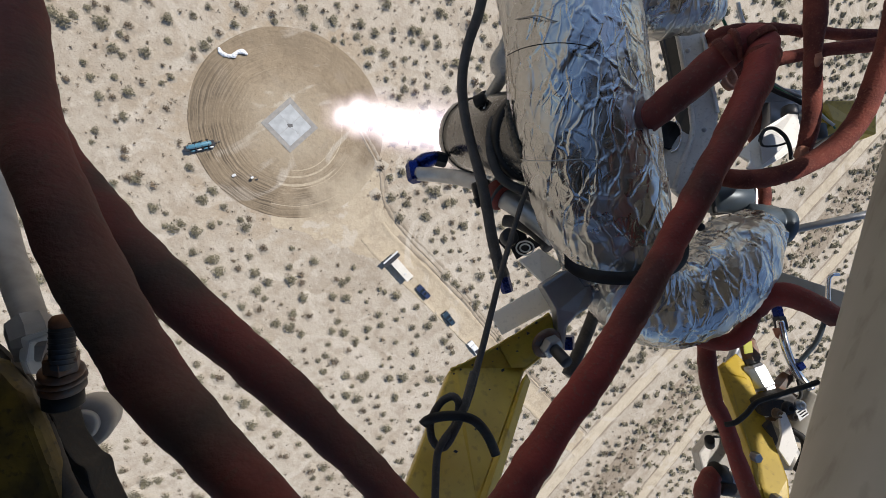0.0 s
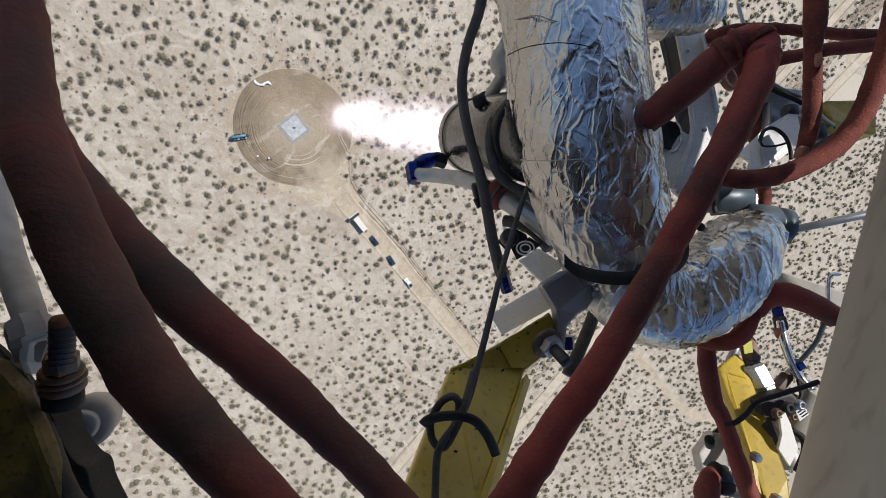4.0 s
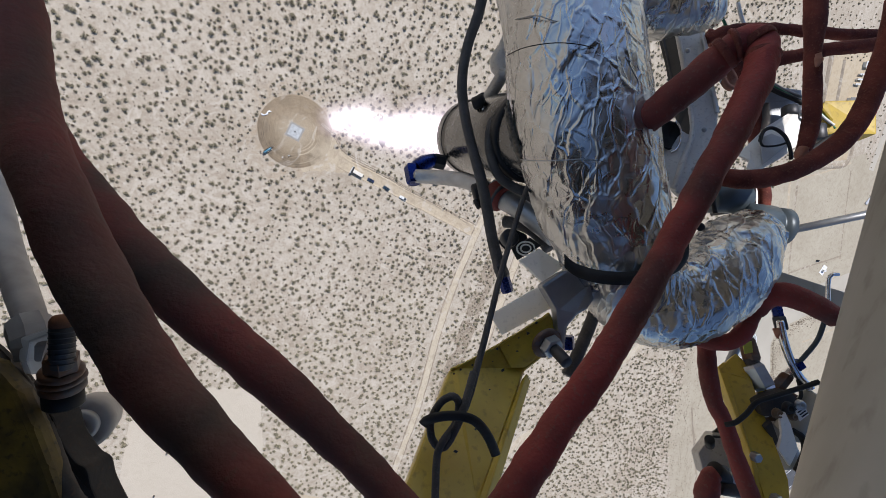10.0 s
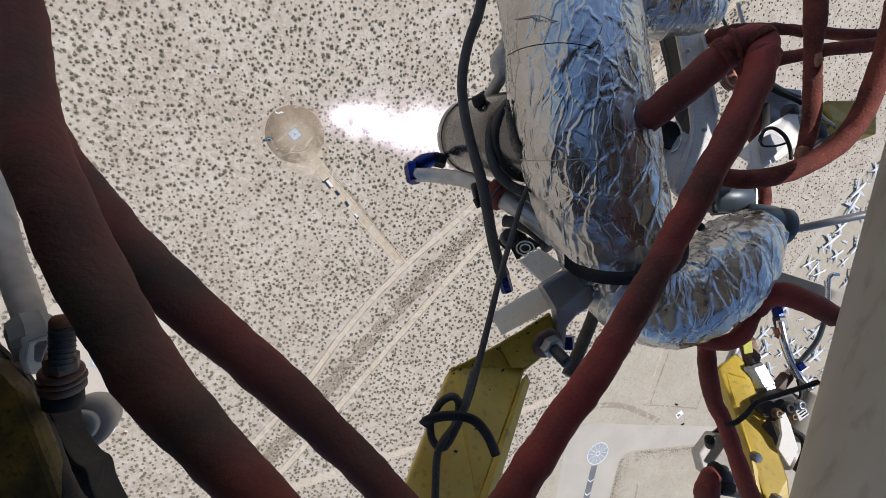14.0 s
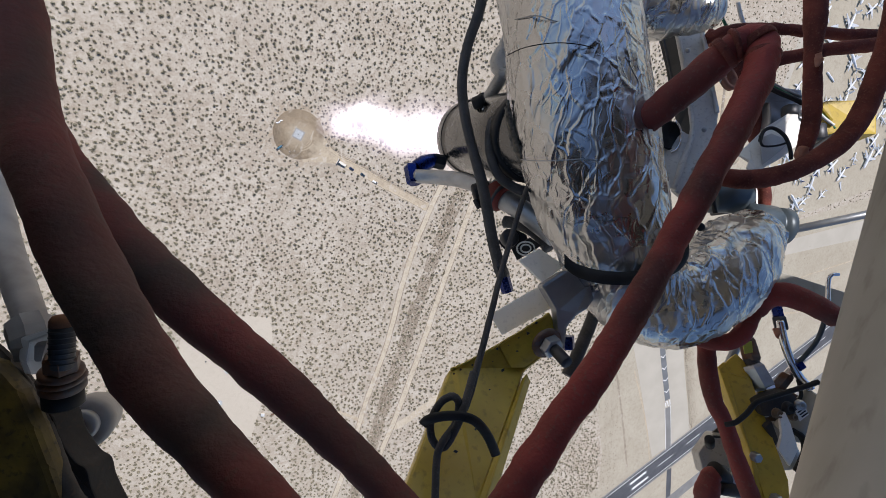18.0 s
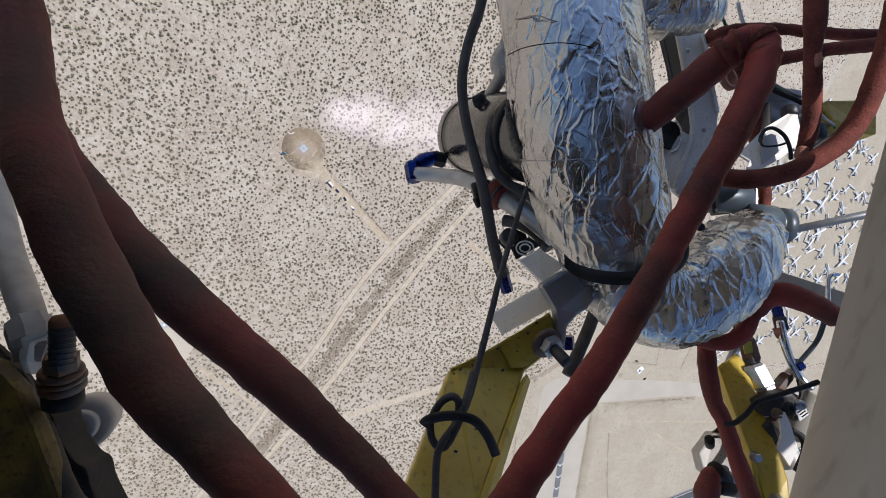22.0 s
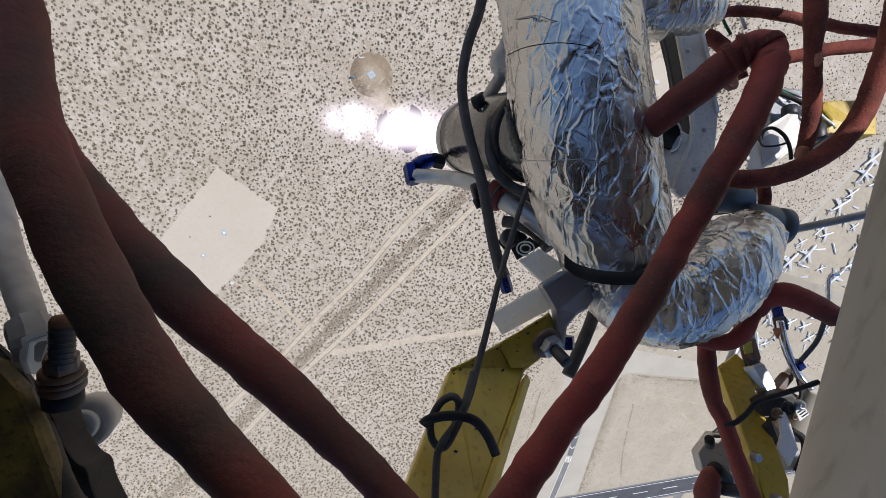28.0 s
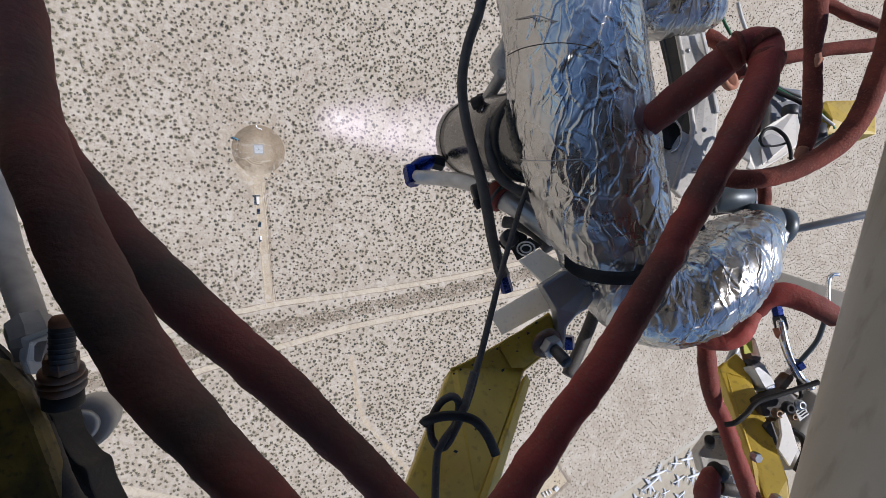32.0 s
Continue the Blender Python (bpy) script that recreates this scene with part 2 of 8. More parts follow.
YELLOW = material("yellow_frame_paint", (0.58, 0.405, 0.035), 0.48, dark=(0.40, 0.275, 0.025), scale=9, fine=90, bump=0.12, depth=0.001,
                  speck=(0.09, 0.06, 0.02), amount=0.35, coat=0.15)
ALU = material("machined_aluminium", (0.60, 0.59, 0.575), 0.45, 0.3, dark=(0.5, 0.49, 0.475), scale=12, fine=220, bump=0.08, depth=0.0006)
for fabric in (REDHOSE, SHADEDSLEEVE, OLDHOSE, BLACK, BLACKHOSE):
    fabric.node_tree.nodes["Principled BSDF"].inputs["Specular IOR Level"].default_value = 0.3
DULLALU = material("dull_grey_aluminium", (0.46, 0.44, 0.405), 0.5, 0.25, dark=(0.34, 0.325, 0.30), scale=10, fine=140, bump=0.12, depth=0.0008, speck=(0.12, 0.11, 0.10), amount=0.4)
PALEALU = material("pale_brushed_aluminium", (0.82, 0.79, 0.73), 0.5, 0.0, dark=(0.72, 0.69, 0.635), scale=9, fine=130, bump=0.08, depth=0.0006, speck=(0.45, 0.44, 0.42), amount=0.3)
ALUBRIGHT = material("polished_aluminium", (0.82, 0.82, 0.83), 0.2, 1.0, dark=(0.7, 0.7, 0.7), scale=12, fine=200, bump=0.04, depth=0.0004)
GREYMETAL = material("grey_anodised_metal", (0.36, 0.37, 0.385), 0.42, 0.75, dark=(0.26, 0.265, 0.275), scale=14, fine=180, bump=0.1, depth=0.0006)
NOZZLE = material("dark_grey_engine_metal", (0.15, 0.145, 0.14), 0.24, 0.85, dark=(0.11, 0.105, 0.10), scale=7, fine=120, bump=0.05, depth=0.0006, coat=0.2)
NOZZLELIP = material("heat_tinted_nozzle_lip", (0.30, 0.29, 0.28), 0.3, 0.9, dark=(0.16, 0.16, 0.165), scale=14, fine=120, bump=0.05, depth=0.0004)
BLUEFIT = material("blue_anodised_fitting", (0.01, 0.028, 0.17), 0.28, 0.75, dark=(0.008, 0.018, 0.10), scale=30, fine=200, bump=0.03, depth=0.0004)
BRAID = material("steel_braided_tube", (0.47, 0.46, 0.45), 0.45, 0.7, dark=(0.36, 0.35, 0.34), scale=30, fine=480, bump=0.35, depth=0.0008)
SOLENOID = material("slate_valve_body", (0.075, 0.095, 0.11), 0.4, 0.3, dark=(0.05, 0.062, 0.072), scale=15, fine=120, bump=0.08, depth=0.0006)
TANKSKIN = material("beige_grey_tank_skin", (0.45, 0.42, 0.36), 0.6, dark=(0.33, 0.30, 0.245), scale=9, fine=40, bump=0.06, depth=0.001,
                    speck=(0.17, 0.14, 0.10), amount=0.4, stretch=(1.0, 0.22, 1.0))
STAYGREY = material("weathered_pale_metal", (0.45, 0.43, 0.40), 0.6, 0.1, dark=(0.27, 0.255, 0.24), scale=18, fine=160, bump=0.1, depth=0.0008)
RUSTSTEEL = material("rust_stained_steel", (0.16, 0.15, 0.145), 0.6, 0.5, dark=(0.13, 0.06, 0.03), scale=45, fine=260, bump=0.25, depth=0.001, speck=(0.22, 0.10, 0.045), amount=0.6)
PLATEGREY = material("dark_grey_plate", (0.055, 0.055, 0.055), 0.6, 0.2, scale=5, fine=60)
RUST = material("rusty_bolt_end", (0.24, 0.10, 0.045), 0.8, 0.2, dark=(0.10, 0.05, 0.03), scale=40, fine=300, bump=0.3, depth=0.001)
STEEL = material("zinc_steel", (0.42, 0.43, 0.44), 0.35, 0.9, dark=(0.28, 0.28, 0.28), scale=30, fine=240, bump=0.1, depth=0.0006)
ROPE = material("dark_knitted_rope", (0.17, 0.155, 0.135), 0.8, dark=(0.06, 0.055, 0.05), scale=60, fine=420, bump=0.6, depth=0.002)
BRASS = material("tarnished_brass", (0.20, 0.13, 0.07), 0.5, 0.6, dark=(0.09, 0.06, 0.04), scale=40, fine=240, bump=0.15, depth=0.0008)
TAGYELLOW = material("yellow_green_tag", (0.5, 0.5, 0.06), 0.6, dark=(0.4, 0.4, 0.05), scale=30, bump=0)
GREENWIRE = material("green_wire", (0.02, 0.16, 0.07), 0.5, scale=30, bump=0)
WHITEWIRE = material("white_wire", (0.7, 0.7, 0.68), 0.5, scale=30, bump=0)
COPPERFRAY = material("frayed_orange_sleeve", (0.42, 0.20, 0.13), 0.9, dark=(0.28, 0.11, 0.07), scale=40, fine=300, bump=0.5, depth=0.002)
LABELWHITE = material("printed_label", (0.7, 0.7, 0.68), 0.6, scale=20, bump=0)


def foil_material():
    """Aluminised tape: smooth, slightly wavy metal with fine sharp creases and dull smudges."""
    m = bpy.data.materials.new("crumpled_foil_wrap")
    m.use_nodes = True
    nt = m.node_tree
    N, L = nt.nodes, nt.links
    b = N["Principled BSDF"]
    tc = N.new("ShaderNodeTexCoord")

    def fold(scale, warp, width, stretch):
        """Thin crease lines where a soft field passes through its middle."""
        mp, n = N.new("ShaderNodeMapping"), N.new("ShaderNodeTexNoise")
        mp.inputs["Scale"].default_value = stretch
        n.inputs["Scale"].default_value, n.inputs["Detail"].default_value, n.inputs["Distortion"].default_value = scale, 1.0, warp
        L.new(tc.outputs["Object"], mp.inputs["Vector"])
        L.new(mp.outputs["Vector"], n.inputs["Vector"])
        off, far, r = N.new("ShaderNodeMath"), N.new("ShaderNodeMath"), N.new("ShaderNodeMapRange")
        off.operation, far.operation = 'SUBTRACT', 'ABSOLUTE'
        off.inputs[1].default_value = 0.5
        L.new(n.outputs["Fac"], off.inputs[0])
        L.new(off.outputs[0], far.inputs[0])
        r.inputs["From Max"].default_value = width
        L.new(far.outputs[0], r.inputs["Value"])
        return r.outputs["Result"]

    def total(parts):
        last = None
        for v, w in parts:
            k = N.new("ShaderNodeMath")
            k.operation = 'MULTIPLY_ADD'
            k.inputs[1].default_value = w
            L.new(v, k.inputs[0])
            if last is None:
                k.inputs[2].default_value = 0.0
            else:
                L.new(last, k.inputs[2])
            last = k.outputs[0]
        return last

    fine = fold(30.0, 0.3, 0.03, (1.0, 0.8, 1.0))

    def creases(scale, width, shift):
        """Thin straight folds that meet at corners."""
        warp, add, mp = N.new("ShaderNodeTexNoise"), N.new("ShaderNodeVectorMath"), N.new("ShaderNodeMapping")
        warp.inputs["Scale"].default_value, warp.inputs["Detail"].default_value = 9.0, 3.0
        add.operation = 'MULTIPLY_ADD'
        add.inputs[1].default_value = (0.07, 0.07, 0.07)
        L.new(tc.outputs["Object"], warp.inputs["Vector"])
        L.new(warp.outputs["Color"], add.inputs[0])
        L.new(tc.outputs["Object"], add.inputs[2])
        mp.inputs["Scale"].default_value, mp.inputs["Location"].default_value = (1.38, 0.55, 0.9), (shift, 0, 0)
        L.new(add.outputs["Vector"], mp.inputs["Vector"])
        v, r = N.new("ShaderNodeTexVoronoi"), N.new("ShaderNodeMapRange")
        v.feature = 'DISTANCE_TO_EDGE'
        v.inputs["Scale"].default_value = scale
        L.new(mp.outputs["Vector"], v.inputs["Vector"])
        r.interpolation_type = 'SMOOTHSTEP'
        r.inputs["From Max"].default_value = width
        L.new(v.outputs["Distance"], r.inputs["Value"])
        return r.outputs["Result"]

    web, small = creases(21.0, 0.10, 0.0), creases(44.0, 0.12, 3.0)
    smudge = N.new("ShaderNodeTexNoise")
    smudge.inputs["Scale"].default_value, smudge.inputs["Detail"].default_value = 17.0, 5.0
    L.new(tc.outputs["Object"], smudge.inputs["Vector"])
    bp = N.new("ShaderNodeBump")
    bp.inputs["Strength"].default_value, bp.inputs["Distance"].default_value = 0.6, 0.0026
    L.new(total([(web, -0.85), (small, -0.25), (fine, -0.09), (smudge.outputs["Fac"], 0.5)]), bp.inputs["Height"])
    L.new(bp.outputs["Normal"], b.inputs["Normal"])
    mix = N.new("ShaderNodeMix")
    mix.data_type = 'RGBA'
    mix.inputs["A"].default_value, mix.inputs["B"].default_value = (0.40, 0.395, 0.385, 1), (0.60, 0.60, 0.60, 1)
    L.new(smudge.outputs["Fac"], mix.inputs["Factor"])
    L.new(mix.outputs["Result"], b.inputs["Base Color"])
    b.inputs["Metallic"].default_value = 1.0
    rg = N.new("ShaderNodeMapRange")
    rg.inputs["From Min"].default_value, rg.inputs["From Max"].default_value = 0.35, 0.65
    rg.inputs["To Min"].default_value, rg.inputs["To Max"].default_value = 0.20, 0.34
    L.new(smudge.outputs["Fac"], rg.inputs["Value"])
    L.new(rg.outputs["Result"], b.inputs["Roughness"])
    return m


FOIL = foil_material()


def plume_material(name, glow, wide):
    """Glowing gas: it lets light through and adds its own, fading away from the axis, in streaks."""
    m = bpy.data.materials.new(name)
    m.use_nodes = True
    nt = m.node_tree
    N, L = nt.nodes, nt.links
    N.remove(N["Principled BSDF"])
    tr, em, ad = N.new("ShaderNodeBsdfTransparent"), N.new("ShaderNodeEmission"), N.new("ShaderNodeAddShader")
    tc, nz, mp = N.new("ShaderNodeTexCoord"), N.new("ShaderNodeTexNoise"), N.new("ShaderNodeMapping")
    flat, ln, fall = N.new("ShaderNodeVectorMath"), N.new("ShaderNodeVectorMath"), N.new("ShaderNodeMapRange")
    flat.operation, ln.operation = 'MULTIPLY', 'LENGTH'
    flat.inputs[1].default_value = (1, 1, 0)
    L.new(tc.outputs["Object"], flat.inputs[0])
    L.new(flat.outputs["Vector"], ln.inputs[0])
    mp.inputs["Scale"].default_value = (5.0, 5.0, 0.9)
    nz.inputs["Detail"].default_value, nz.inputs["Scale"].default_value = 4.0, 1.0
    L.new(tc.outputs["Object"], mp.inputs["Vector"])
    L.new(mp.outputs["Vector"], nz.inputs["Vector"])
    # streaks push the soft edge in and out
    sway = N.new("ShaderNodeMath")
    sway.operation = 'MULTIPLY_ADD'
    sway.inputs[1].default_value = 1.1 * wide
    L.new(nz.outputs["Fac"], sway.inputs[0])
    L.new(ln.outputs["Value"], sway.inputs[2])
    fall.interpolation_type = 'SMOOTHERSTEP'
    fall.inputs["From Min"].default_value, fall.inputs["From Max"].default_value = 0.68 * wide, 1.80 * wide
    fall.inputs["To Min"].default_value, fall.inputs["To Max"].default_value = 1.0, 0.0
    L.new(sway.outputs[0], fall.inputs["Value"])
    sq = N.new("ShaderNodeMath")
    sq.operation = 'POWER'
    sq.inputs[1].default_value = 1.35
    L.new(fall.outputs["Result"], sq.inputs[0])
    mul = N.new("ShaderNodeMath")
    mul.operation = 'MULTIPLY'
    mul.inputs[1].default_value = glow
    L.new(sq.outputs[0], mul.inputs[0])
    mix = N.new("ShaderNodeMix")
    mix.data_type = 'RGBA'
    mix.inputs["A"].default_value, mix.inputs["B"].default_value = (0.90, 0.68, 1.0, 1), (1.0, 0.90, 0.95, 1)
    L.new(fall.outputs["Result"], mix.inputs["Factor"])
    L.new(mix.outputs["Result"], em.inputs["Color"])
    L.new(mul.outputs[0], em.inputs["Strength"])
    L.new(tr.outputs[0], ad.inputs[0])
    L.new(em.outputs[0], ad.inputs[1])
    L.new(ad.outputs[0], N["Material Output"].inputs["Surface"])
    return m


# ---- builders ----
def link(name, bm, mat, parent=None, smooth=False):
    me = bpy.data.meshes.new(name)
    bmesh.ops.recalc_face_normals(bm, faces=bm.faces)
    bm.to_mesh(me)
    bm.free()
    if smooth:
        me.polygons.foreach_set("use_smooth", [True] * len(me.polygons))
    for one in (mat if isinstance(mat, (list, tuple)) else [mat]):
        me.materials.append(one)
    ob = new(name, me)
    ob.parent = parent
    return ob


def part(name, bm, mat, parent, label="", smooth=False):
    """Links a bmesh as one mesh under a thing or under a part."""
    ob = link(name, bm, mat, parent, smooth)
    return tagged(ob, label) if label else ob


def empty(name, m=None):
    ob = new(name)
    ob.empty_display_size = 0.2
    if m is not None:
        ob.matrix_basis = m
    return ob


def spline(points, values, steps=6):
    """Points and values along a smooth curve through the given ones."""
    p = [Vector(q) for q in points]
    out, val = [], []
    for i in range(len(p) - 1):
        a, b, c, d = p[max(i - 1, 0)], p[i], p[i + 1], p[min(i + 2, len(p) - 1)]
        for k in range(steps):
            s = k / steps
            out.append(0.5 * (2 * b + (c - a) * s + (2 * a - 5 * b + 4 * c - d) * s * s + (3 * b - a - 3 * c + d) * s ** 3))
            val.append(values[i] + (values[i + 1] - values[i]) * (3 * s * s - 2 * s ** 3))
    return out + [p[-1]], val + [values[-1]]


def tube(points, radii, seg=12, steps=6, rough=0.0, cell=30.0, cap=True, bm=None, wrap=0.0, wave=120.0):
    """A round tube along a smooth curve. rough: uneven surface in metres; wrap: ridges of a spiral wrapping in metres."""
    bm = bm or bmesh.new()
    if not isinstance(radii, (list, tuple)):
        radii = [radii] * len(points)
    ps, rs = spline(points, radii, steps)
    t0 = (ps[1] - ps[0]).normalized()
    side = t0.orthogonal().normalized()
    rings, run = [], 0.0
    for i, q in enumerate(ps):
        t = (ps[min(i + 1, len(ps) - 1)] - ps[max(i - 1, 0)]).normalized()
        side = (side - t * side.dot(t)).normalized()
        up = t.cross(side)
        if i:
            run += (q - ps[i - 1]).length
        ring = []
        for k in range(seg):
            a = 2 * math.pi * k / seg
            n = side * math.cos(a) + up * math.sin(a)
            r = rs[i]
            if rough:
                r += rough * noise.fractal((q + n * rs[i]) * cell, 1.0, 2.0, 3)
            if wrap:
                r += wrap * (abs(((run * wave + k / seg) % 1.0) - 0.5) * 2 - 0.5)
            ring.append(bm.verts.new(q + n * r))
        rings.append(ring)
    for a, b in zip(rings, rings[1:]):
        for k in range(seg):
            bm.faces.new((a[k], a[(k + 1) % seg], b[(k + 1) % seg], b[k]))
    if cap:
        bm.faces.new(rings[0][::-1])
        bm.faces.new(rings[-1])
    return bm


def crumple(bm, ridge=0.0022, wave=0.003, size=1.0):
    """Breaks a wrapped surface into flat tilted facets parted by thin pinched creases."""
    bm.normal_update()
    moved = []
    for v in bm.verts:
        p = v.co / size
        lift = wave * noise.noise(p * 11.0)
        for k, (sx, sy, f, w, tilt, warp) in enumerate(((1.4, 0.5, 18.0, 0.070, 0.085, 0.012), (1.15, 0.7, 38.0, 0.10, 0.05, 0.006))):
            q = p + noise.noise_vector(p * (8.0 + 9.0 * k)) * warp + noise.noise_vector(p * 31.0) * warp * 0.25
            w3 = Vector((q.x * sx, q.y * sy, q.z * 0.9)) * f + Vector((0, 0, 7.3 * k))
            near, cells = noise.voronoi(w3, distance_metric='DISTANCE', exponent=2.5)
            lean = noise.noise_vector(cells[0] * 3.7)
            lift += tilt * (w3 - cells[0]).dot(lean) / f
            gate = max(0.0, min(1.0, 0.5 + 2.0 * noise.noise(p * 13.0 + Vector((3.1 * k, 2.0, 0)))))
            lift += ridge * (1.0, 0.7)[k] * gate * math.exp(-((near[1] - near[0]) / w) ** 2)
        moved.append((v, v.normal * lift))
    for v, d in moved:
        v.co += d
    return bm


def basis(z, x=(1, 0, 0)):
    z = Vector(z).normalized()
    x = Vector(x) - z * Vector(x).dot(z)
    x = x.normalized() if x.length > 1e-4 else z.orthogonal().normalized()
    return x, z.cross(x), z


def lathe(origin, axis, profile, seg=32, bm=None, close=True):
    """Turns a profile of (along, radius) about an axis."""
    bm = bm or bmesh.new()
    x, y, z = basis(axis)
    o = Vector(origin)
    rings = [[bm.verts.new(o + z * h + (x * math.cos(2 * math.pi * k / seg) + y * math.sin(2 * math.pi * k / seg)) * max(r, 1e-4))
              for k in range(seg)] for h, r in profile]
    for a, b in zip(rings, rings[1:]):
        for k in range(seg):
            bm.faces.new((a[k], a[(k + 1) % seg], b[(k + 1) % seg], b[k]))
    if close:
        bm.faces.new(rings[0][::-1])
        bm.faces.new(rings[-1])
    return bm


def hexnut(a, b, r, bm=None):
    a, b = Vector(a), Vector(b)
    h = (b - a).length
    return lathe(a, b - a, [(0, r * 0.86), (h * 0.12, r), (h * 0.88, r), (h, r * 0.86)], 6, bm)


def rod(a, b, r, seg=14, bm=None, chamfer=0.15):
    a, b = Vector(a), Vector(b)
    h = (b - a).length
    c = min(chamfer * r, h * 0.3)
    return lathe(a, b - a, [(0, r - c), (c, r), (h - c, r), (h, r - c)], seg, bm)


def beam(a, b, up, w, h, bevel=0.003, bm=None):
    """A bevelled bar from a to b; w across, h along up."""
    own = bmesh.new()
    a, b = Vector(a), Vector(b)
    z = (b - a)
    y = Vector(up) - z.normalized() * Vector(up).dot(z.normalized())
    y.normalize()
    x = y.cross(z.normalized())
    m = Matrix((x, y, z.normalized())).transposed().to_4x4()
    m.translation = (a + b) / 2
    bmesh.ops.create_cube(own, size=1.0, matrix=m @ Matrix.Diagonal((w, h, z.length, 1)))
    if bevel:
        bmesh.ops.bevel(own, geom=own.edges[:], offset=bevel, segments=2, profile=0.6, affect='EDGES')
    if bm is None:
        return own
    me = bpy.data.meshes.new("tmp")
    own.to_mesh(me)
    own.free()
    bm.from_mesh(me)
    bpy.data.meshes.remove(me)
    return bm


def plate(points, thick, bevel=0.0015):
    """A flat or slightly folded outline given thickness towards its back."""
    bm = bmesh.new()
    v = [bm.verts.new(Vector(p)) for p in points]
    f = bm.faces.new(v)
    f.normal_update()
    n = f.normal.copy()
    if n.z < 0:
        n.negate()
    got = bmesh.ops.extrude_face_region(bm, geom=[f])
    for q in got["geom"]:
        if isinstance(q, bmesh.types.BMVert):
            q.co -= n * thick
    if bevel:
        bmesh.ops.bevel(bm, geom=bm.edges[:], offset=bevel, segments=2, profile=0.6, affect='EDGES')
    return bm


def block(w, d, h, bevel=0.03, at=(0, 0, 0), bm=None):
    """A bevelled box on the ground of its thing."""
    x, y, z = at
    return beam((x, y, z), (x, y, z + h), (0, 1, 0), w, d, bevel, bm)


# ---- the site ----
PAD = Vector((-1.5, 3.8, 0))
PAD_R = 23.6


def sheet(name, outline, z, mat, label, parent=None):
    """A thin slab of ground cover with a shallow edge."""
    bm = bmesh.new()
    top = [bm.verts.new((x, y, z)) for x, y in outline]
    low = [bm.verts.new((x, y, -0.05)) for x, y in outline]
    bm.faces.new(top)
    n = len(top)
    for i in range(n):
        bm.faces.new((top[i], low[i], low[(i + 1) % n], top[(i + 1) % n]))
    ob = link(name, bm, mat, parent)
    return tagged(ob, label, kind="structure")


def ribbon(name, pts, profile, mat, label, seed=1.0, steps=22, wobble=0.0):
    """A strip along a smooth line; profile: (across, height) pairs, the height uneven where it is raised."""
    line, _ = spline([(x, y, 0) for x, y in pts], [0] * len(pts), steps)
    bm, rows = bmesh.new(), []
    for i, q in enumerate(line):
        t = (line[min(i + 1, len(line) - 1)] - line[max(i - 1, 0)]).normalized()
        s = Vector((t.y, -t.x, 0))
        row = []
        for off, hgt in profile:
            k = wobble * (noise.noise((q.x * 0.06 + seed, q.y * 0.06, off * 0.3)) + 0.5 * noise.noise((q.x * 0.4 + seed, q.y * 0.4, off)))
            lift = hgt * (1 + 0.5 * noise.noise((q.x * 0.15, q.y * 0.15, off + seed))) if hgt > 0.1 else hgt
            row.append(bm.verts.new(q + s * (off + k) + Vector((0, 0, lift))))
        rows.append(row)
    for a, b in zip(rows, rows[1:]):
        for k in range(len(profile) - 1):
            bm.faces.new((a[k], a[k + 1], b[k + 1], b[k]))
    return tagged(link(name, bm, mat, None, True), label, kind="structure")


def ground():
    bm = bmesh.new()
    radii = [0, 60, 150, 300, 500, 800, 1300, 2200, 3400, 4700]
    seg = 96
    rings = [[bm.verts.new((r * math.cos(2 * math.pi * k / seg), r * math.sin(2 * math.pi * k / seg), 0)) for k in range(seg)] for r in radii[1:]]
    mid = bm.verts.new((0, 0, 0))
    for k in range(seg):
        bm.faces.new((mid, rings[0][k], rings[0][(k + 1) % seg]))
    for a, b in zip(rings, rings[1:]):
        for k in range(seg):
            bm.faces.new((a[k], b[k], b[(k + 1) % seg], a[(k + 1) % seg]))
    tagged(link("ground", bm, SAND), "pale sandy desert floor with gravel and washes", kind="structure")


ground()


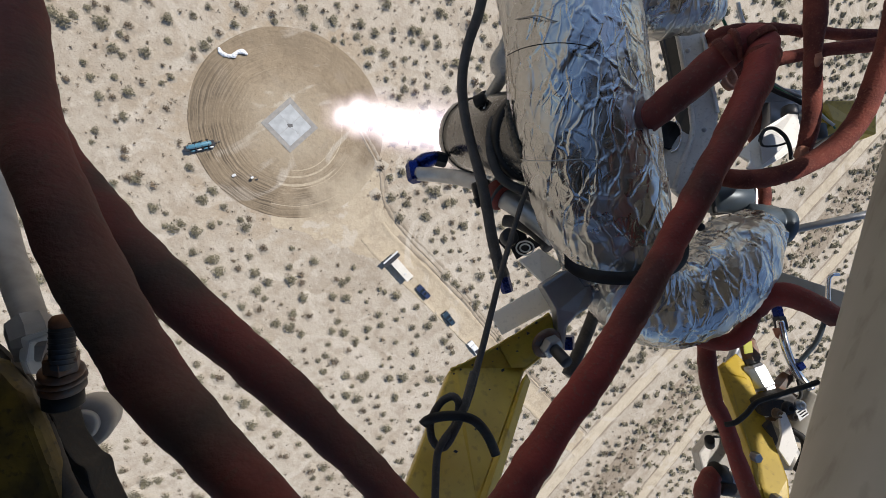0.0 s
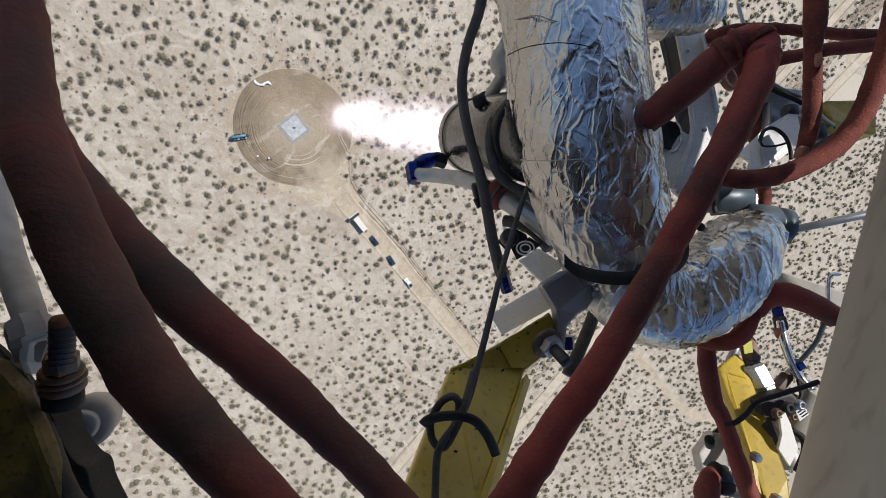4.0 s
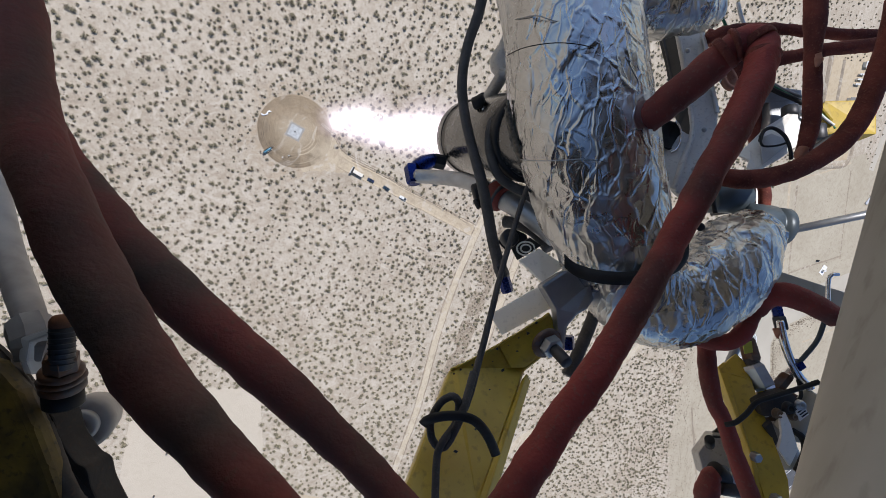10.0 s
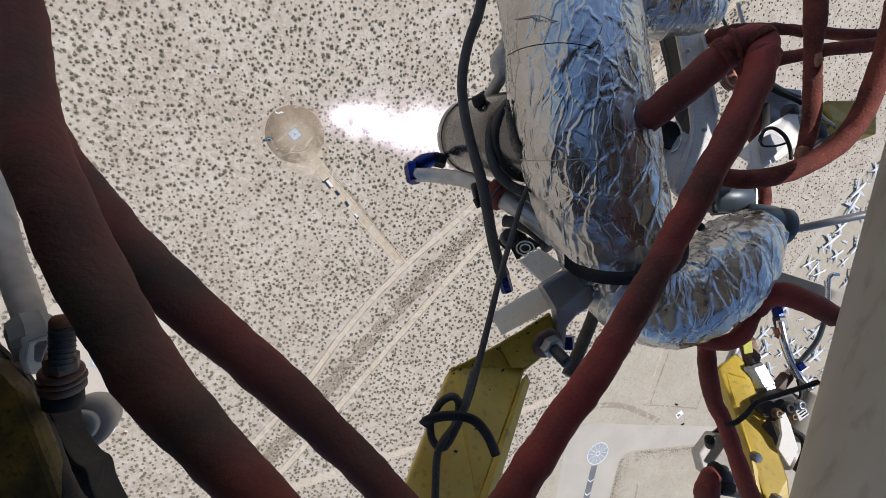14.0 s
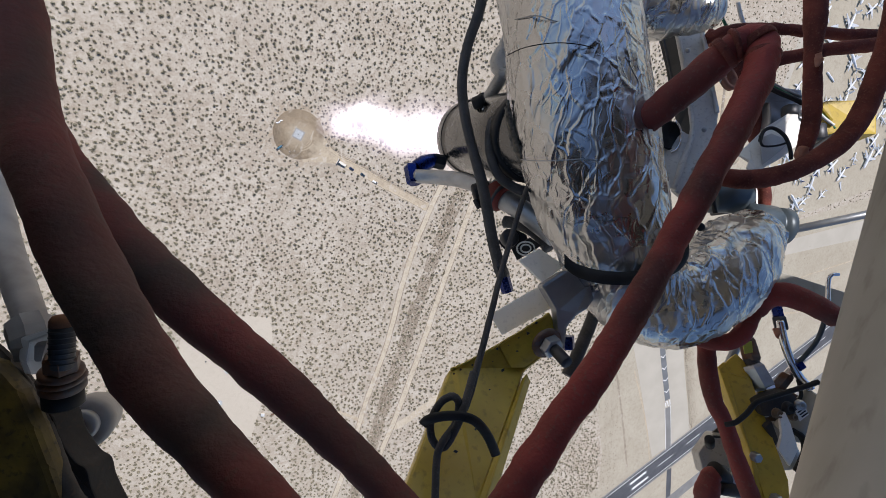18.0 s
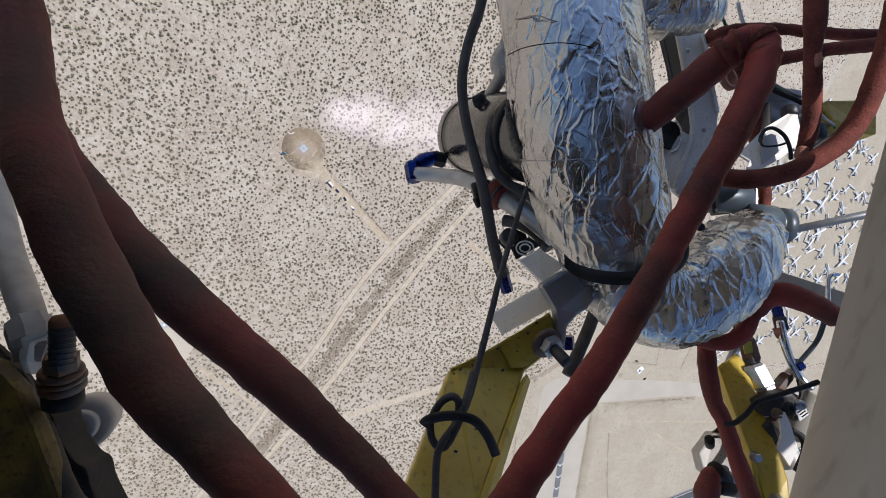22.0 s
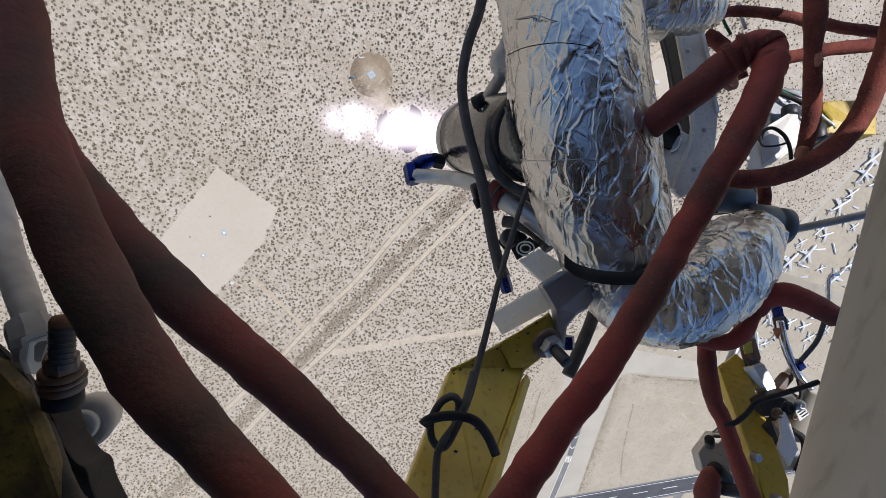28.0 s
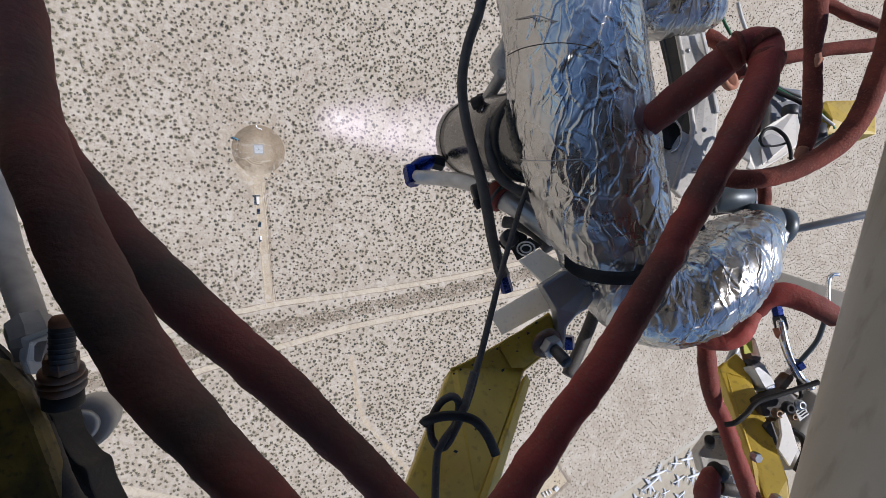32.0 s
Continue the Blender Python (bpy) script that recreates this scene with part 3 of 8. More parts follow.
def launch_pad():
    """A graded disc with concentric wheel ruts and a raised rim, and a concrete slab in its middle."""
    bm = bmesh.new()
    seg, rings = 160, []
    n = 60
    for i in range(n + 1):
        r = PAD_R * i / n
        ring = []
        for k in range(seg):
            a = 2 * math.pi * k / seg
            x, y = math.cos(a), math.sin(a)
            edge = 1 + 0.012 * noise.noise((x * 2, y * 2, 3.1))
            rut = 0.05 * noise.noise((r * 1.7, 0.3 * a, 1.0)) if r > 9 else 0.012 * noise.noise((x * r, y * r, 0))
            gate = min(1.0, max(0.0, 0.75 - 1.3 * (0.62 * x - 0.78 * y)))
            rim = gate * 0.22 * math.exp(-((r - PAD_R + 0.9) / 0.35) ** 2) + gate * 0.13 * math.exp(-((r - PAD_R + 2.1) / 0.3) ** 2)
            ring.append(bm.verts.new(PAD + Vector((x * r * edge, y * r * edge, 0.05 + rut + rim * (0.7 + 0.6 * noise.noise((x * 5, y * 5, 9)))))))
        rings.append(ring)
    for a, b in zip(rings[1:], rings[2:]):
        for k in range(seg):
            bm.faces.new((a[k], b[k], b[(k + 1) % seg], a[(k + 1) % seg]))
    bm.faces.new(rings[1])
    tagged(link("launch_pad_ground", bm, RINGED, None, True), "round graded brown dirt pad with curved wheel ruts", kind="structure")
    th = radians(44)
    u, v = Vector((math.cos(th), math.sin(th), 0)), Vector((-math.sin(th), math.cos(th), 0))
    base = bmesh.new()
    c = PAD + Vector((-0.4, 0.4, 0))
    s = 4.9
    for a, b in ((-1, -1), (1, -1), (1, 1), (-1, 1)):
        for z in (0.0, 0.16):
            base.verts.new(c + u * a * s + v * b * s + Vector((0, 0, z)))
    base.verts.ensure_lookup_table()
    bmesh.ops.convex_hull(base, input=base.verts)
    slab = tagged(link("concrete_pad", base, SLABEDGE), "square concrete landing pad with scorched grey border", "landing pad", kind="structure")
    one = bmesh.new()
    w = 3.7 / 2
    bmesh.ops.create_cube(one, size=1.0, matrix=Matrix.Diagonal((w * 2 - 0.05, w * 2 - 0.05, 0.1, 1)))
    bmesh.ops.bevel(one, geom=one.edges[:], offset=0.02, segments=1, affect='EDGES')
    me = bpy.data.meshes.new("slab")
    one.to_mesh(me)
    one.free()
    me.materials.append(SLAB)
    for i in (-1, 1):
        for j in (-1, 1):
            tile = new("slab", me)
            tile.parent = slab
            tile.matrix_basis = Matrix.Translation(c + u * i * w + v * j * w + Vector((0, 0, 0.15))) @ Matrix.Rotation(th, 4, 'Z')
    bm = bmesh.new()
    vs = []
    for k in range(18):
        a = 2 * math.pi * k / 18
        r = 0.55 + 0.3 * noise.noise((math.cos(a) * 1.5, math.sin(a) * 1.5, 7))
        vs.append(bm.verts.new(c + Vector((r * math.cos(a) * 1.2, r * math.sin(a), 0.206))))
    bm.faces.new(vs)
    part("scorch_mark", bm, SCORCH, slab, "dark scorch stain")


def ringed():
    """Soil raked into rings about the pad's middle, darkest along the rim away from the track."""
    m = desert("raked_pad_soil", (0.35, 0.275, 0.185), (0.27, 0.21, 0.14), (0.175, 0.132, 0.087), big=0.05, gravel=0.3)
    nt = m.node_tree
    N, L = nt.nodes, nt.links
    b = N["Principled BSDF"]
    tc = N.new("ShaderNodeTexCoord")

    def math_node(op, a, c, d=None):
        x = N.new("ShaderNodeMath")
        x.operation = op
        for k, v in enumerate((a, c, d)):
            if v is None:
                continue
            if isinstance(v, (int, float)):
                x.inputs[k].default_value = v
            else:
                L.new(v, x.inputs[k])
        return x.outputs[0]

    def vec(op, a, c):
        x = N.new("ShaderNodeVectorMath")
        x.operation = op
        L.new(a, x.inputs[0])
        if c is not None:
            x.inputs[1].default_value = c
        return x.outputs["Value" if op in ('LENGTH', 'DOT_PRODUCT') else "Vector"]

    def fog(scale, detail, lo, hi, a=0.0, z=1.0, src=None, one=False):
        n, r = N.new("ShaderNodeTexNoise"), N.new("ShaderNodeMapRange")
        n.inputs["Scale"].default_value, n.inputs["Detail"].default_value = scale, detail
        if one:
            n.noise_dimensions = '1D'
            L.new(src, n.inputs["W"])
        else:
            L.new(tc.outputs["Object"], n.inputs["Vector"])
        for key, val in (("From Min", lo), ("From Max", hi), ("To Min", a), ("To Max", z)):
            r.inputs[key].default_value = val
        L.new(n.outputs["Fac"], r.inputs["Value"])
        return r.outputs["Result"]

    def span(v, lo, hi, a=0.0, z=1.0):
        r = N.new("ShaderNodeMapRange")
        for key, val in (("From Min", lo), ("From Max", hi), ("To Min", a), ("To Max", z)):
            r.inputs[key].default_value = val
        L.new(v, r.inputs["Value"])
        return r.outputs["Result"]

    def blend(fac, a, z):
        x = N.new("ShaderNodeMix")
        x.data_type = 'RGBA'
        L.new(fac, x.inputs["Factor"])
        L.new(a, x.inputs["A"])
        x.inputs["B"].default_value = (*z, 1)
        return x.outputs["Result"]

    off = vec('SUBTRACT', tc.outputs["Object"], tuple(PAD))
    rad = vec('LENGTH', off, None)
    wob = fog(0.16, 6.0, 0.0, 1.0, -1.0, 1.0)
    run = math_node('MULTIPLY_ADD', wob, 0.8, rad)
    away = span(vec('DOT_PRODUCT', off, (-0.75, -0.6, 0.0)), -8.0, 18.0)
    rimward = span(rad, 9.0, 19.0, 0.15, 1.0)
    lines = fog(2.1, 4.0, 0.46, 0.57, 0, 1, run, True)
    fine = fog(7.0, 5.0, 0.48, 0.66, 0, 1, run, True)
    broken = fog(0.35, 7.0, 0.38, 0.54, 0.1, 1.0)
    wide = fog(0.14, 6.0, 0.40, 0.54, 0.3, 1.0)
    old = b.inputs["Base Color"].links[0].from_socket
    c = blend(math_node('MULTIPLY', span(rad, 12.0, 20.0), fog(0.08, 5.0, 0.42, 0.6, 0.25, 0.8)), old, (0.215, 0.168, 0.115))
    c = blend(math_node('MULTIPLY', math_node('MULTIPLY', fine, broken), math_node('MULTIPLY', rimward, span(vec('DOT_PRODUCT', off, (-0.75, -0.6, 0.0)), -12.0, 8.0, 0.25, 0.75))), c, (0.16, 0.122, 0.082))
    dark = math_node('MULTIPLY', math_node('MULTIPLY', lines, wide), math_node('MULTIPLY', rimward, away))
    c = blend(math_node('MULTIPLY', dark, 0.95), c, (0.10, 0.08, 0.058))
    light = math_node('MULTIPLY', fog(5.0, 5.0, 0.56, 0.68, 0, 0.25, run, True), fog(0.5, 6.0, 0.48, 0.62))
    c = blend(light, c, (0.47, 0.40, 0.30))
    c = blend(math_node('MULTIPLY', span(run, 15.0, 5.0, 0, 0.55), fog(0.2, 6.0, 0.3, 0.6, 0.4, 1.0)), c, (0.44, 0.38, 0.285))
    # pale soil carried in where the track enters
    entry = vec('LENGTH', vec('SUBTRACT', tc.outputs["Object"], (17.0, -19.0, 0.0)), None)
    entry = math_node('MULTIPLY_ADD', fog(0.16, 7.0, 0.2, 0.8, -1.0, 1.0), 7.0, entry)
    c = blend(span(entry, 19.0, 9.0, 0, 0.9), c, (0.425, 0.355, 0.255))
    L.new(c, b.inputs["Base Color"])
    return m


RINGED = ringed()
launch_pad()

JN = (103.0, -108.5)
BERMED = [(-4.6, 0.0), (-4.2, 0.28), (-3.7, 0.08), (-2.0, 0.04), (-1.2, 0.07), (0, 0.04), (1.2, 0.07), (2.0, 0.04), (3.7, 0.08), (4.2, 0.28), (4.6, 0.0)]
ribbon("dirt_road_pad", [(20, -23), (25, -29), (45, -49), (75, -80), JN], [(a * 0.95, b) for a, b in BERMED], ROADDIRT, "pale dirt track leading to the launch pad", 2.0, wobble=0.8)
ribbon("dirt_road_west", [(420, 240), (260, 52), (160, -52), JN, (56, -166), (10, -237), (-37, -298), (-85, -365), (-190, -500), (-420, -820)],
       [(a * 0.56, b) for a, b in BERMED], ROADPALE, "pale graded dirt road along a ditch", 5.0, wobble=0.8)
ribbon("ditch_bank", [(430, 228), (276, 47), (180, -58), (125, -122), (76, -182), (29, -246), (-22, -316), (-70, -384), (-180, -530), (-400, -840)],
       [(-7.5, 0.02), (-5, 0.5), (-3, 0.15), (0, 0.05), (3, 0.15), (5, 0.45), (7.5, 0.02)], BERM, "rough brown banks of a shallow drainage ditch", 8.0, wobble=1.5)
ribbon("dirt_road_east", [(450, 202), (303, 46), (188, -76), (147, -126), (92, -197), (42, -265), (-15, -338), (-55, -386), (-165, -540), (-390, -860)],
       [(a * 0.62, b) for a, b in BERMED], ROADPALE, "narrow pale dirt road beside the ditch", 11.0, wobble=0.6)
def berm_line(name, pts, off):
    """A low graded windrow along one edge of a dirt road."""
    ribbon(name, pts, [(off - 0.5, 0.02), (off - 0.12, 0.26), (off + 0.12, 0.26), (off + 0.5, 0.02)], BERM, "low brown windrow along a dirt road", off, steps=26, wobble=0.8)


PADROAD = [(19, -24), (24, -28), (45, -49), (75, -80), (101, -106)]
WEST = [(420, 240), (260, 52), (160, -52), JN, (56, -166), (10, -237), (-37, -298), (-85, -365), (-190, -500), (-420, -820)]
EAST = [(450, 202), (303, 46), (188, -76), (147, -126), (92, -197), (42, -265), (-15, -338), (-55, -386), (-165, -540), (-390, -860)]
berm_line("windrow_pad_a", PADROAD[1:], -5.0)
berm_line("windrow_west_a", WEST, -3.0)
berm_line("windrow_west_b", WEST, 3.0)
berm_line("windrow_east_a", EAST, -3.4)
berm_line("windrow_east_b", EAST, 3.4)
ribbon("dirt_road_branch", [(-22, -347), (20, -340), (95, -322), (150, -312), (205, -298), (262, -282), (330, -262)],
       [(-4.2, 0.02), (-2, 0.05), (0, 0.04), (2, 0.05), (4.2, 0.02)], ROADPALE, "pale dirt track branching towards the airfield", 14.0, wobble=2.0)
ribbon("dirt_track_square", [(-118, -250), (-90, -275), (-62, -303), (-48, -322)], [(-2.0, 0.02), (0, 0.04), (2.0, 0.02)], ROADDIRT, "faint dirt track", 17.0, wobble=0.8)
ribbon("dirt_track_far", [(206, -104), (260, -150), (330, -170), (420, -190), (520, -205)], [(-2.5, 0.02), (0, 0.04), (2.5, 0.02)], ROADDIRT, "faint dirt track across scrub", 19.0, wobble=2.0)
ribbon("dirt_track_north", [(330, 60), (345, 110), (380, 200), (450, 330)], [(-2.5, 0.02), (0, 0.04), (2.5, 0.02)], ROADDIRT, "faint dirt track to a shed", 23.0, wobble=2.0)
def fan():
    """Churned pale soil where the track opens into the pad."""
    edge = [(12, 6), (18.3, -0.5), (21.3, -6), (22.4, -14.4), (26, -20.5), (32, -28), (39, -35), (34, -43), (27, -37), (21.5, -32), (15.4, -29.5), (8, -26.5), (1, -23.5), (-7, -20.5), (-3, -8), (6, 2)]
    line, _ = spline([(x, y, 0) for x, y in edge + edge[:1]], [0] * (len(edge) + 1), 8)
    bm = bmesh.new()
    vs = []
    for i, q in enumerate(line[:-1]):
        ragged = 1.1 if 64 < i < 112 else 0.25
        vs.append(bm.verts.new((q.x + ragged * noise.fractal(q * 0.35, 1.0, 2.0, 3), q.y + ragged * noise.fractal(q * 0.35 + Vector((9, 0, 0)), 1.0, 2.0, 3), 0.032)))
    bm.faces.new(vs)
    tagged(link("pad_approach_ground", bm, ROADDIRT), "churned pale soil between track and launch pad", kind="structure")
    right = [(15.5, 4.0), (18.6, -0.9), (21.4, -6), (22.6, -14.4), (26, -20.3), (30.6, -25.3), (38, -32.6), (46.7, -41.4), (67.2, -65), (98, -98.4)]
    for name, d, hgt in (("windrow_entry_a", 0.0, 0.24), ("windrow_entry_b", -1.3, 0.14)):
        ribbon(name, right, [(d - 0.45, 0.03), (d - 0.1, hgt), (d + 0.1, hgt), (d + 0.45, 0.03)], BERM, "low brown windrow along a dirt road", 3.0 + d, steps=16, wobble=0.5)


fan()
SQUARE = [(-159, -121), (-92, -160), (-108, -205), (-160, -278), (-233, -237)]
sheet("graded_square", SQUARE, 0.05, PALE, "bare pale graded square clearing in the scrub")
sheet("shed_clearing", [(332, 40), (372, 44), (376, 84), (340, 88), (326, 62)], 0.05, PALE, "bare pale clearing around a small shed")

# ---- the airfield ----
RW = lambda x: -640 + (x - 300) * 0.155
RDIR = Vector((1, 0.155, 0)).normalized()
RNRM = Vector((-RDIR.y, RDIR.x, 0))


def on_runway(s, off, z=0.0):
    """A place s metres along the runway from x = 300, and off metres beside its middle line."""
    return Vector((300, -640, z)) + RDIR * s + RNRM * off


def strip_quad(name, s0, s1, o0, o1, z, mat, label="", parent=None, kind=""):
    bm = bmesh.new()
    v = [bm.verts.new(on_runway(s, o, zz)) for zz in (z - 0.05, z) for s, o in ((s0, o0), (s1, o0), (s1, o1), (s0, o1))]
    bm.faces.new(v[4:])
    for i in range(4):
        bm.faces.new((v[i], v[(i + 1) % 4], v[4 + (i + 1) % 4], v[4 + i]))
    return tagged(link(name, bm, mat, parent), label, kind=kind)


sheet("airfield_infield", [(262, -430), (296, -345), (318, -308), (366, -272), (404, -214), (440, -178), (500, -186), (585, -192), (600, -222), (640, -322), (1500, -420), (1900, -1400), (-900, -1500), (-700, -760), (-330, -668), (-200, -644), (-120, -636), (0, -634), (100, -624), (232, -606), (250, -550)],
      0.04, INFIELD, "bare tan dirt of the airfield between paved strips")
sheet("apron", [(334, -345), (340, -324), (356, -313), (380, -311), (413, -317), (481, -327), (540, -334), (614, -345), (1100, -430), (1094, -472), (640, -374), (590, -369), (510, -365), (446, -362), (432, -367), (426, -380), (424, -420), (420, -480), (416, -600), (336, -610), (336, -470)],
      0.08, APRON, "pale grey concrete apron and taxiway")
runway = strip_quad("runway", -455, 1900, -18, 18, 0.12, ASPHALT, "dark asphalt runway with white markings", kind="structure")
for side in (-1, 1):
    strip_quad("edge_line", -455, 1900, side * 15.2 - 0.5, side * 15.2 + 0.5, 0.16, ROADPAINT, parent=runway)
    strip_quad("shoulder", -455, 1900, side * 18, side * 21, 0.10, OLDASPHALT, parent=runway)
for i in range(-5, 22):
    if i in (-1, 0):
        continue
    strip_quad("centre_line_dash", i * 61 - 15, i * 61 + 15, -0.6, 0.6, 0.16, ROADPAINT, parent=runway)
for k in (-1, 1):
    strip_quad("aiming_bar", -12, 22, k * 6 - 2.0, k * 6 + 2.0, 0.16, ROADPAINT, "broad white aiming bar", runway)
for k in range(8):
    strip_quad("threshold_bar", -335, -318, -13 + k * 3.6, -11 + k * 3.6, 0.16, ROADPAINT, parent=runway)
strip_quad("threshold_slab", -312, -270, -15, 15, 0.15, APRON, "pale concrete block behind the threshold", runway)
strip_quad("threshold_line", -456, -451, -18, 18, 0.16, ROADPAINT, parent=runway)


def arrow_head(s, size, parent):
    bm = bmesh.new()
    for d in (-1, 1):
        v = [bm.verts.new(on_runway(s - a, b * d, 0.16)) for a, b in ((0, 0), (size, size * 0.6), (size + 3, size * 0.6), (3, 0))]
        bm.faces.new(v)
    part("arrow_head", bm, ROADPAINT, parent)
    strip_quad("arrow_shaft", s - 24, s - 2, -0.7, 0.7, 0.16, ROADPAINT, parent=parent)


for s in (-425, -390, -355):
    arrow_head(s, 7, runway)
blast = strip_quad("blast_pad", -556, -460, -18, 18, 0.11, ASPHALT, "dark asphalt overrun with pale chevrons", kind="structure")
for k in range(5):
    bm = bmesh.new()
    for d in (-1, 1):
        bm.faces.new([bm.verts.new(on_runway(-556 + 24 + k * 18 - a, b * d, 0.15)) for a, b in ((0, 0), (15, 16), (17.5, 16), (2.5, 0))])
    part("chevron", bm, ROADPAINT, blast)
for side in (-1, 1):
    strip_quad("edge_line", -556, -460, side * 15.2 - 0.5, side * 15.2 + 0.5, 0.15, ROADPAINT, parent=blast)
# number blocks: plain bars of the size of the figures
for s, o in ((-250, -5.5), (-250, 3.5)):
    for a, b, c, d in ((0, 14, 0, 1.6), (0, 14, 4.2, 5.8), (0, 2, 0, 5.8), (12, 14, 0, 5.8)):
        strip_quad("number_bar", s + a, s + b, o + c, o + d, 0.16, ROADPAINT, parent=runway)
ribbon("taxiway_stub", [(632, -575), (628, -605), (616, -640), (590, -690)], [(-9, 0.09), (9, 0.09)], OLDASPHALT, "grey asphalt taxiway crossing the runway", 3.0)
sheet("south_ramp", [(52, -692), (230, -664), (236, -700), (214, -742), (150, -760), (86, -764), (56, -738)], 0.07, APRON, "pale concrete ramp between runway and taxiway")
sheet("ramp_island", [(92, -704), (150, -698), (168, -716), (150, -734), (100, -738), (84, -722)], 0.085, INFIELD, "bare tan island inside the ramp")
sheet("east_ramp", [(445, -716), (526, -700), (551, -803), (464, -790), (420, -800), (425, -740)], 0.07, APRON, "pale concrete ramp south of the runway")
ribbon("taxiway_parallel", [(-146, -700), (-151, -735), (-140, -765), (-104, -788), (-53, -797), (13, -790), (90, -776), (180, -758), (330, -722), (520, -690), (900, -626)], [(-9.5, 0.09), (-8.5, 0.095), (8.5, 0.095), (9.5, 0.09)], OLDASPHALT, "curving grey taxiway beside the runway", 4.0)
ribbon("taxiway_inner", [(-132, -704), (-128, -728), (-108, -742), (-70, -742), (-20, -730), (30, -712)], [(-5, 0.1), (5, 0.1)], OLDASPHALT, "narrow grey taxiway loop at the runway end", 6.0)
ribbon("strip_tail", [(379, -534), (374, -575), (369, -612)], [(-5, 0.085), (5, 0.085)], OLDASPHALT, "faded narrow strip running to the runway", 12.0)
for k in (-5.6, 5.6):
    ribbon("strip_edge", [(379 + k, -534), (374 + k, -575), (369 + k, -612)], [(-0.35, 0.1), (0.35, 0.1)], ROADPAINT, "pale painted edge of the faded strip", 13.0 + k)
ribbon("strip_south", [(365, -652), (358, -690), (350, -730)], [(-5, 0.085), (5, 0.085)], ASPHALT, "short dark strip south of the runway", 15.0)
ribbon("airfield_road", [(280, -420), (268, -520), (250, -640), (200, -790)], [(-4, 0.06), (4, 0.06)], INFIELD, "pale perimeter track", 9.0)


def compass_rose():
    """A pale painted disc with spokes at the end of a marked dark strip."""
    c = Vector((388, -358, 0))
    bm = bmesh.new()
    bm.faces.new([bm.verts.new(c + Vector((17 * math.cos(k * math.pi / 20), 17 * math.sin(k * math.pi / 20), 0.12))) for k in range(40)])
    rose = tagged(link("painted_disc", bm, PALEDISC), "round pale grey pavement disc with pale painted spokes", kind="structure")
    bm = bmesh.new()
    for r0, r1 in ((15.6, 16.6), (2.5, 3.5)):
        for k in range(40):
            a, b = k * math.pi / 20, (k + 1) * math.pi / 20
            bm.faces.new([bm.verts.new(c + Vector((r * math.cos(t), r * math.sin(t), 0.16))) for r, t in ((r0, a), (r1, a), (r1, b), (r0, b))])
    part("painted_circle", bm, ROADPAINT, rose)
    for k in range(12):
        a = k * math.pi / 6
        d, s = Vector((math.cos(a), math.sin(a), 0)), Vector((-math.sin(a), math.cos(a), 0))
        bm = bmesh.new()
        bm.faces.new([bm.verts.new(c + d * r + s * w + Vector((0, 0, 0.16))) for r, w in ((3, -0.22), (16, -0.22), (16, 0.22), (3, 0.22))])
        part("spoke", bm, ROADPAINT, rose)
    a, b = Vector((386.5, -376, 0)), Vector((380.5, -520, 0))
    d = (b - a).normalized()
    s = Vector((-d.y, d.x, 0))
    bm = bmesh.new()
    bm.faces.new([bm.verts.new(p + s * w + Vector((0, 0, 0.12))) for p, w in ((a, -5), (b, -5), (b, 5), (a, 5))])
    strip = tagged(link("marked_strip", bm, FADEDASPHALT), "narrow dark asphalt strip with white chevrons", kind="structure")
    for k in range(6):
        p = a + d * (22 + k * 21)
        bm = bmesh.new()
        for e in (-1, 1):
            bm.faces.new([bm.verts.new(p + d * u + s * (w * e) + Vector((0, 0, 0.16))) for u, w in ((4, 0), (0, 4.6), (-1.6, 4.6), (2.2, 0))])
        part("chevron", bm, ROADPAINT, strip)
    for k, (u0, u1, w0, w1) in enumerate(((2, 12, -5, -3.4), (2, 12, -0.8, 0.8), (2, 12, 3.4, 5), (2, 3.8, -5, 0), (10.2, 12, 0, 5))):
        bm = bmesh.new()
        bm.faces.new([bm.verts.new(b + d * u + s * w + Vector((0, 0, 0.16))) for u, w in ((u0, w0), (u1, w0), (u1, w1), (u0, w1))])
        part("marking_bar", bm, ROADPAINT, strip)


compass_rose()


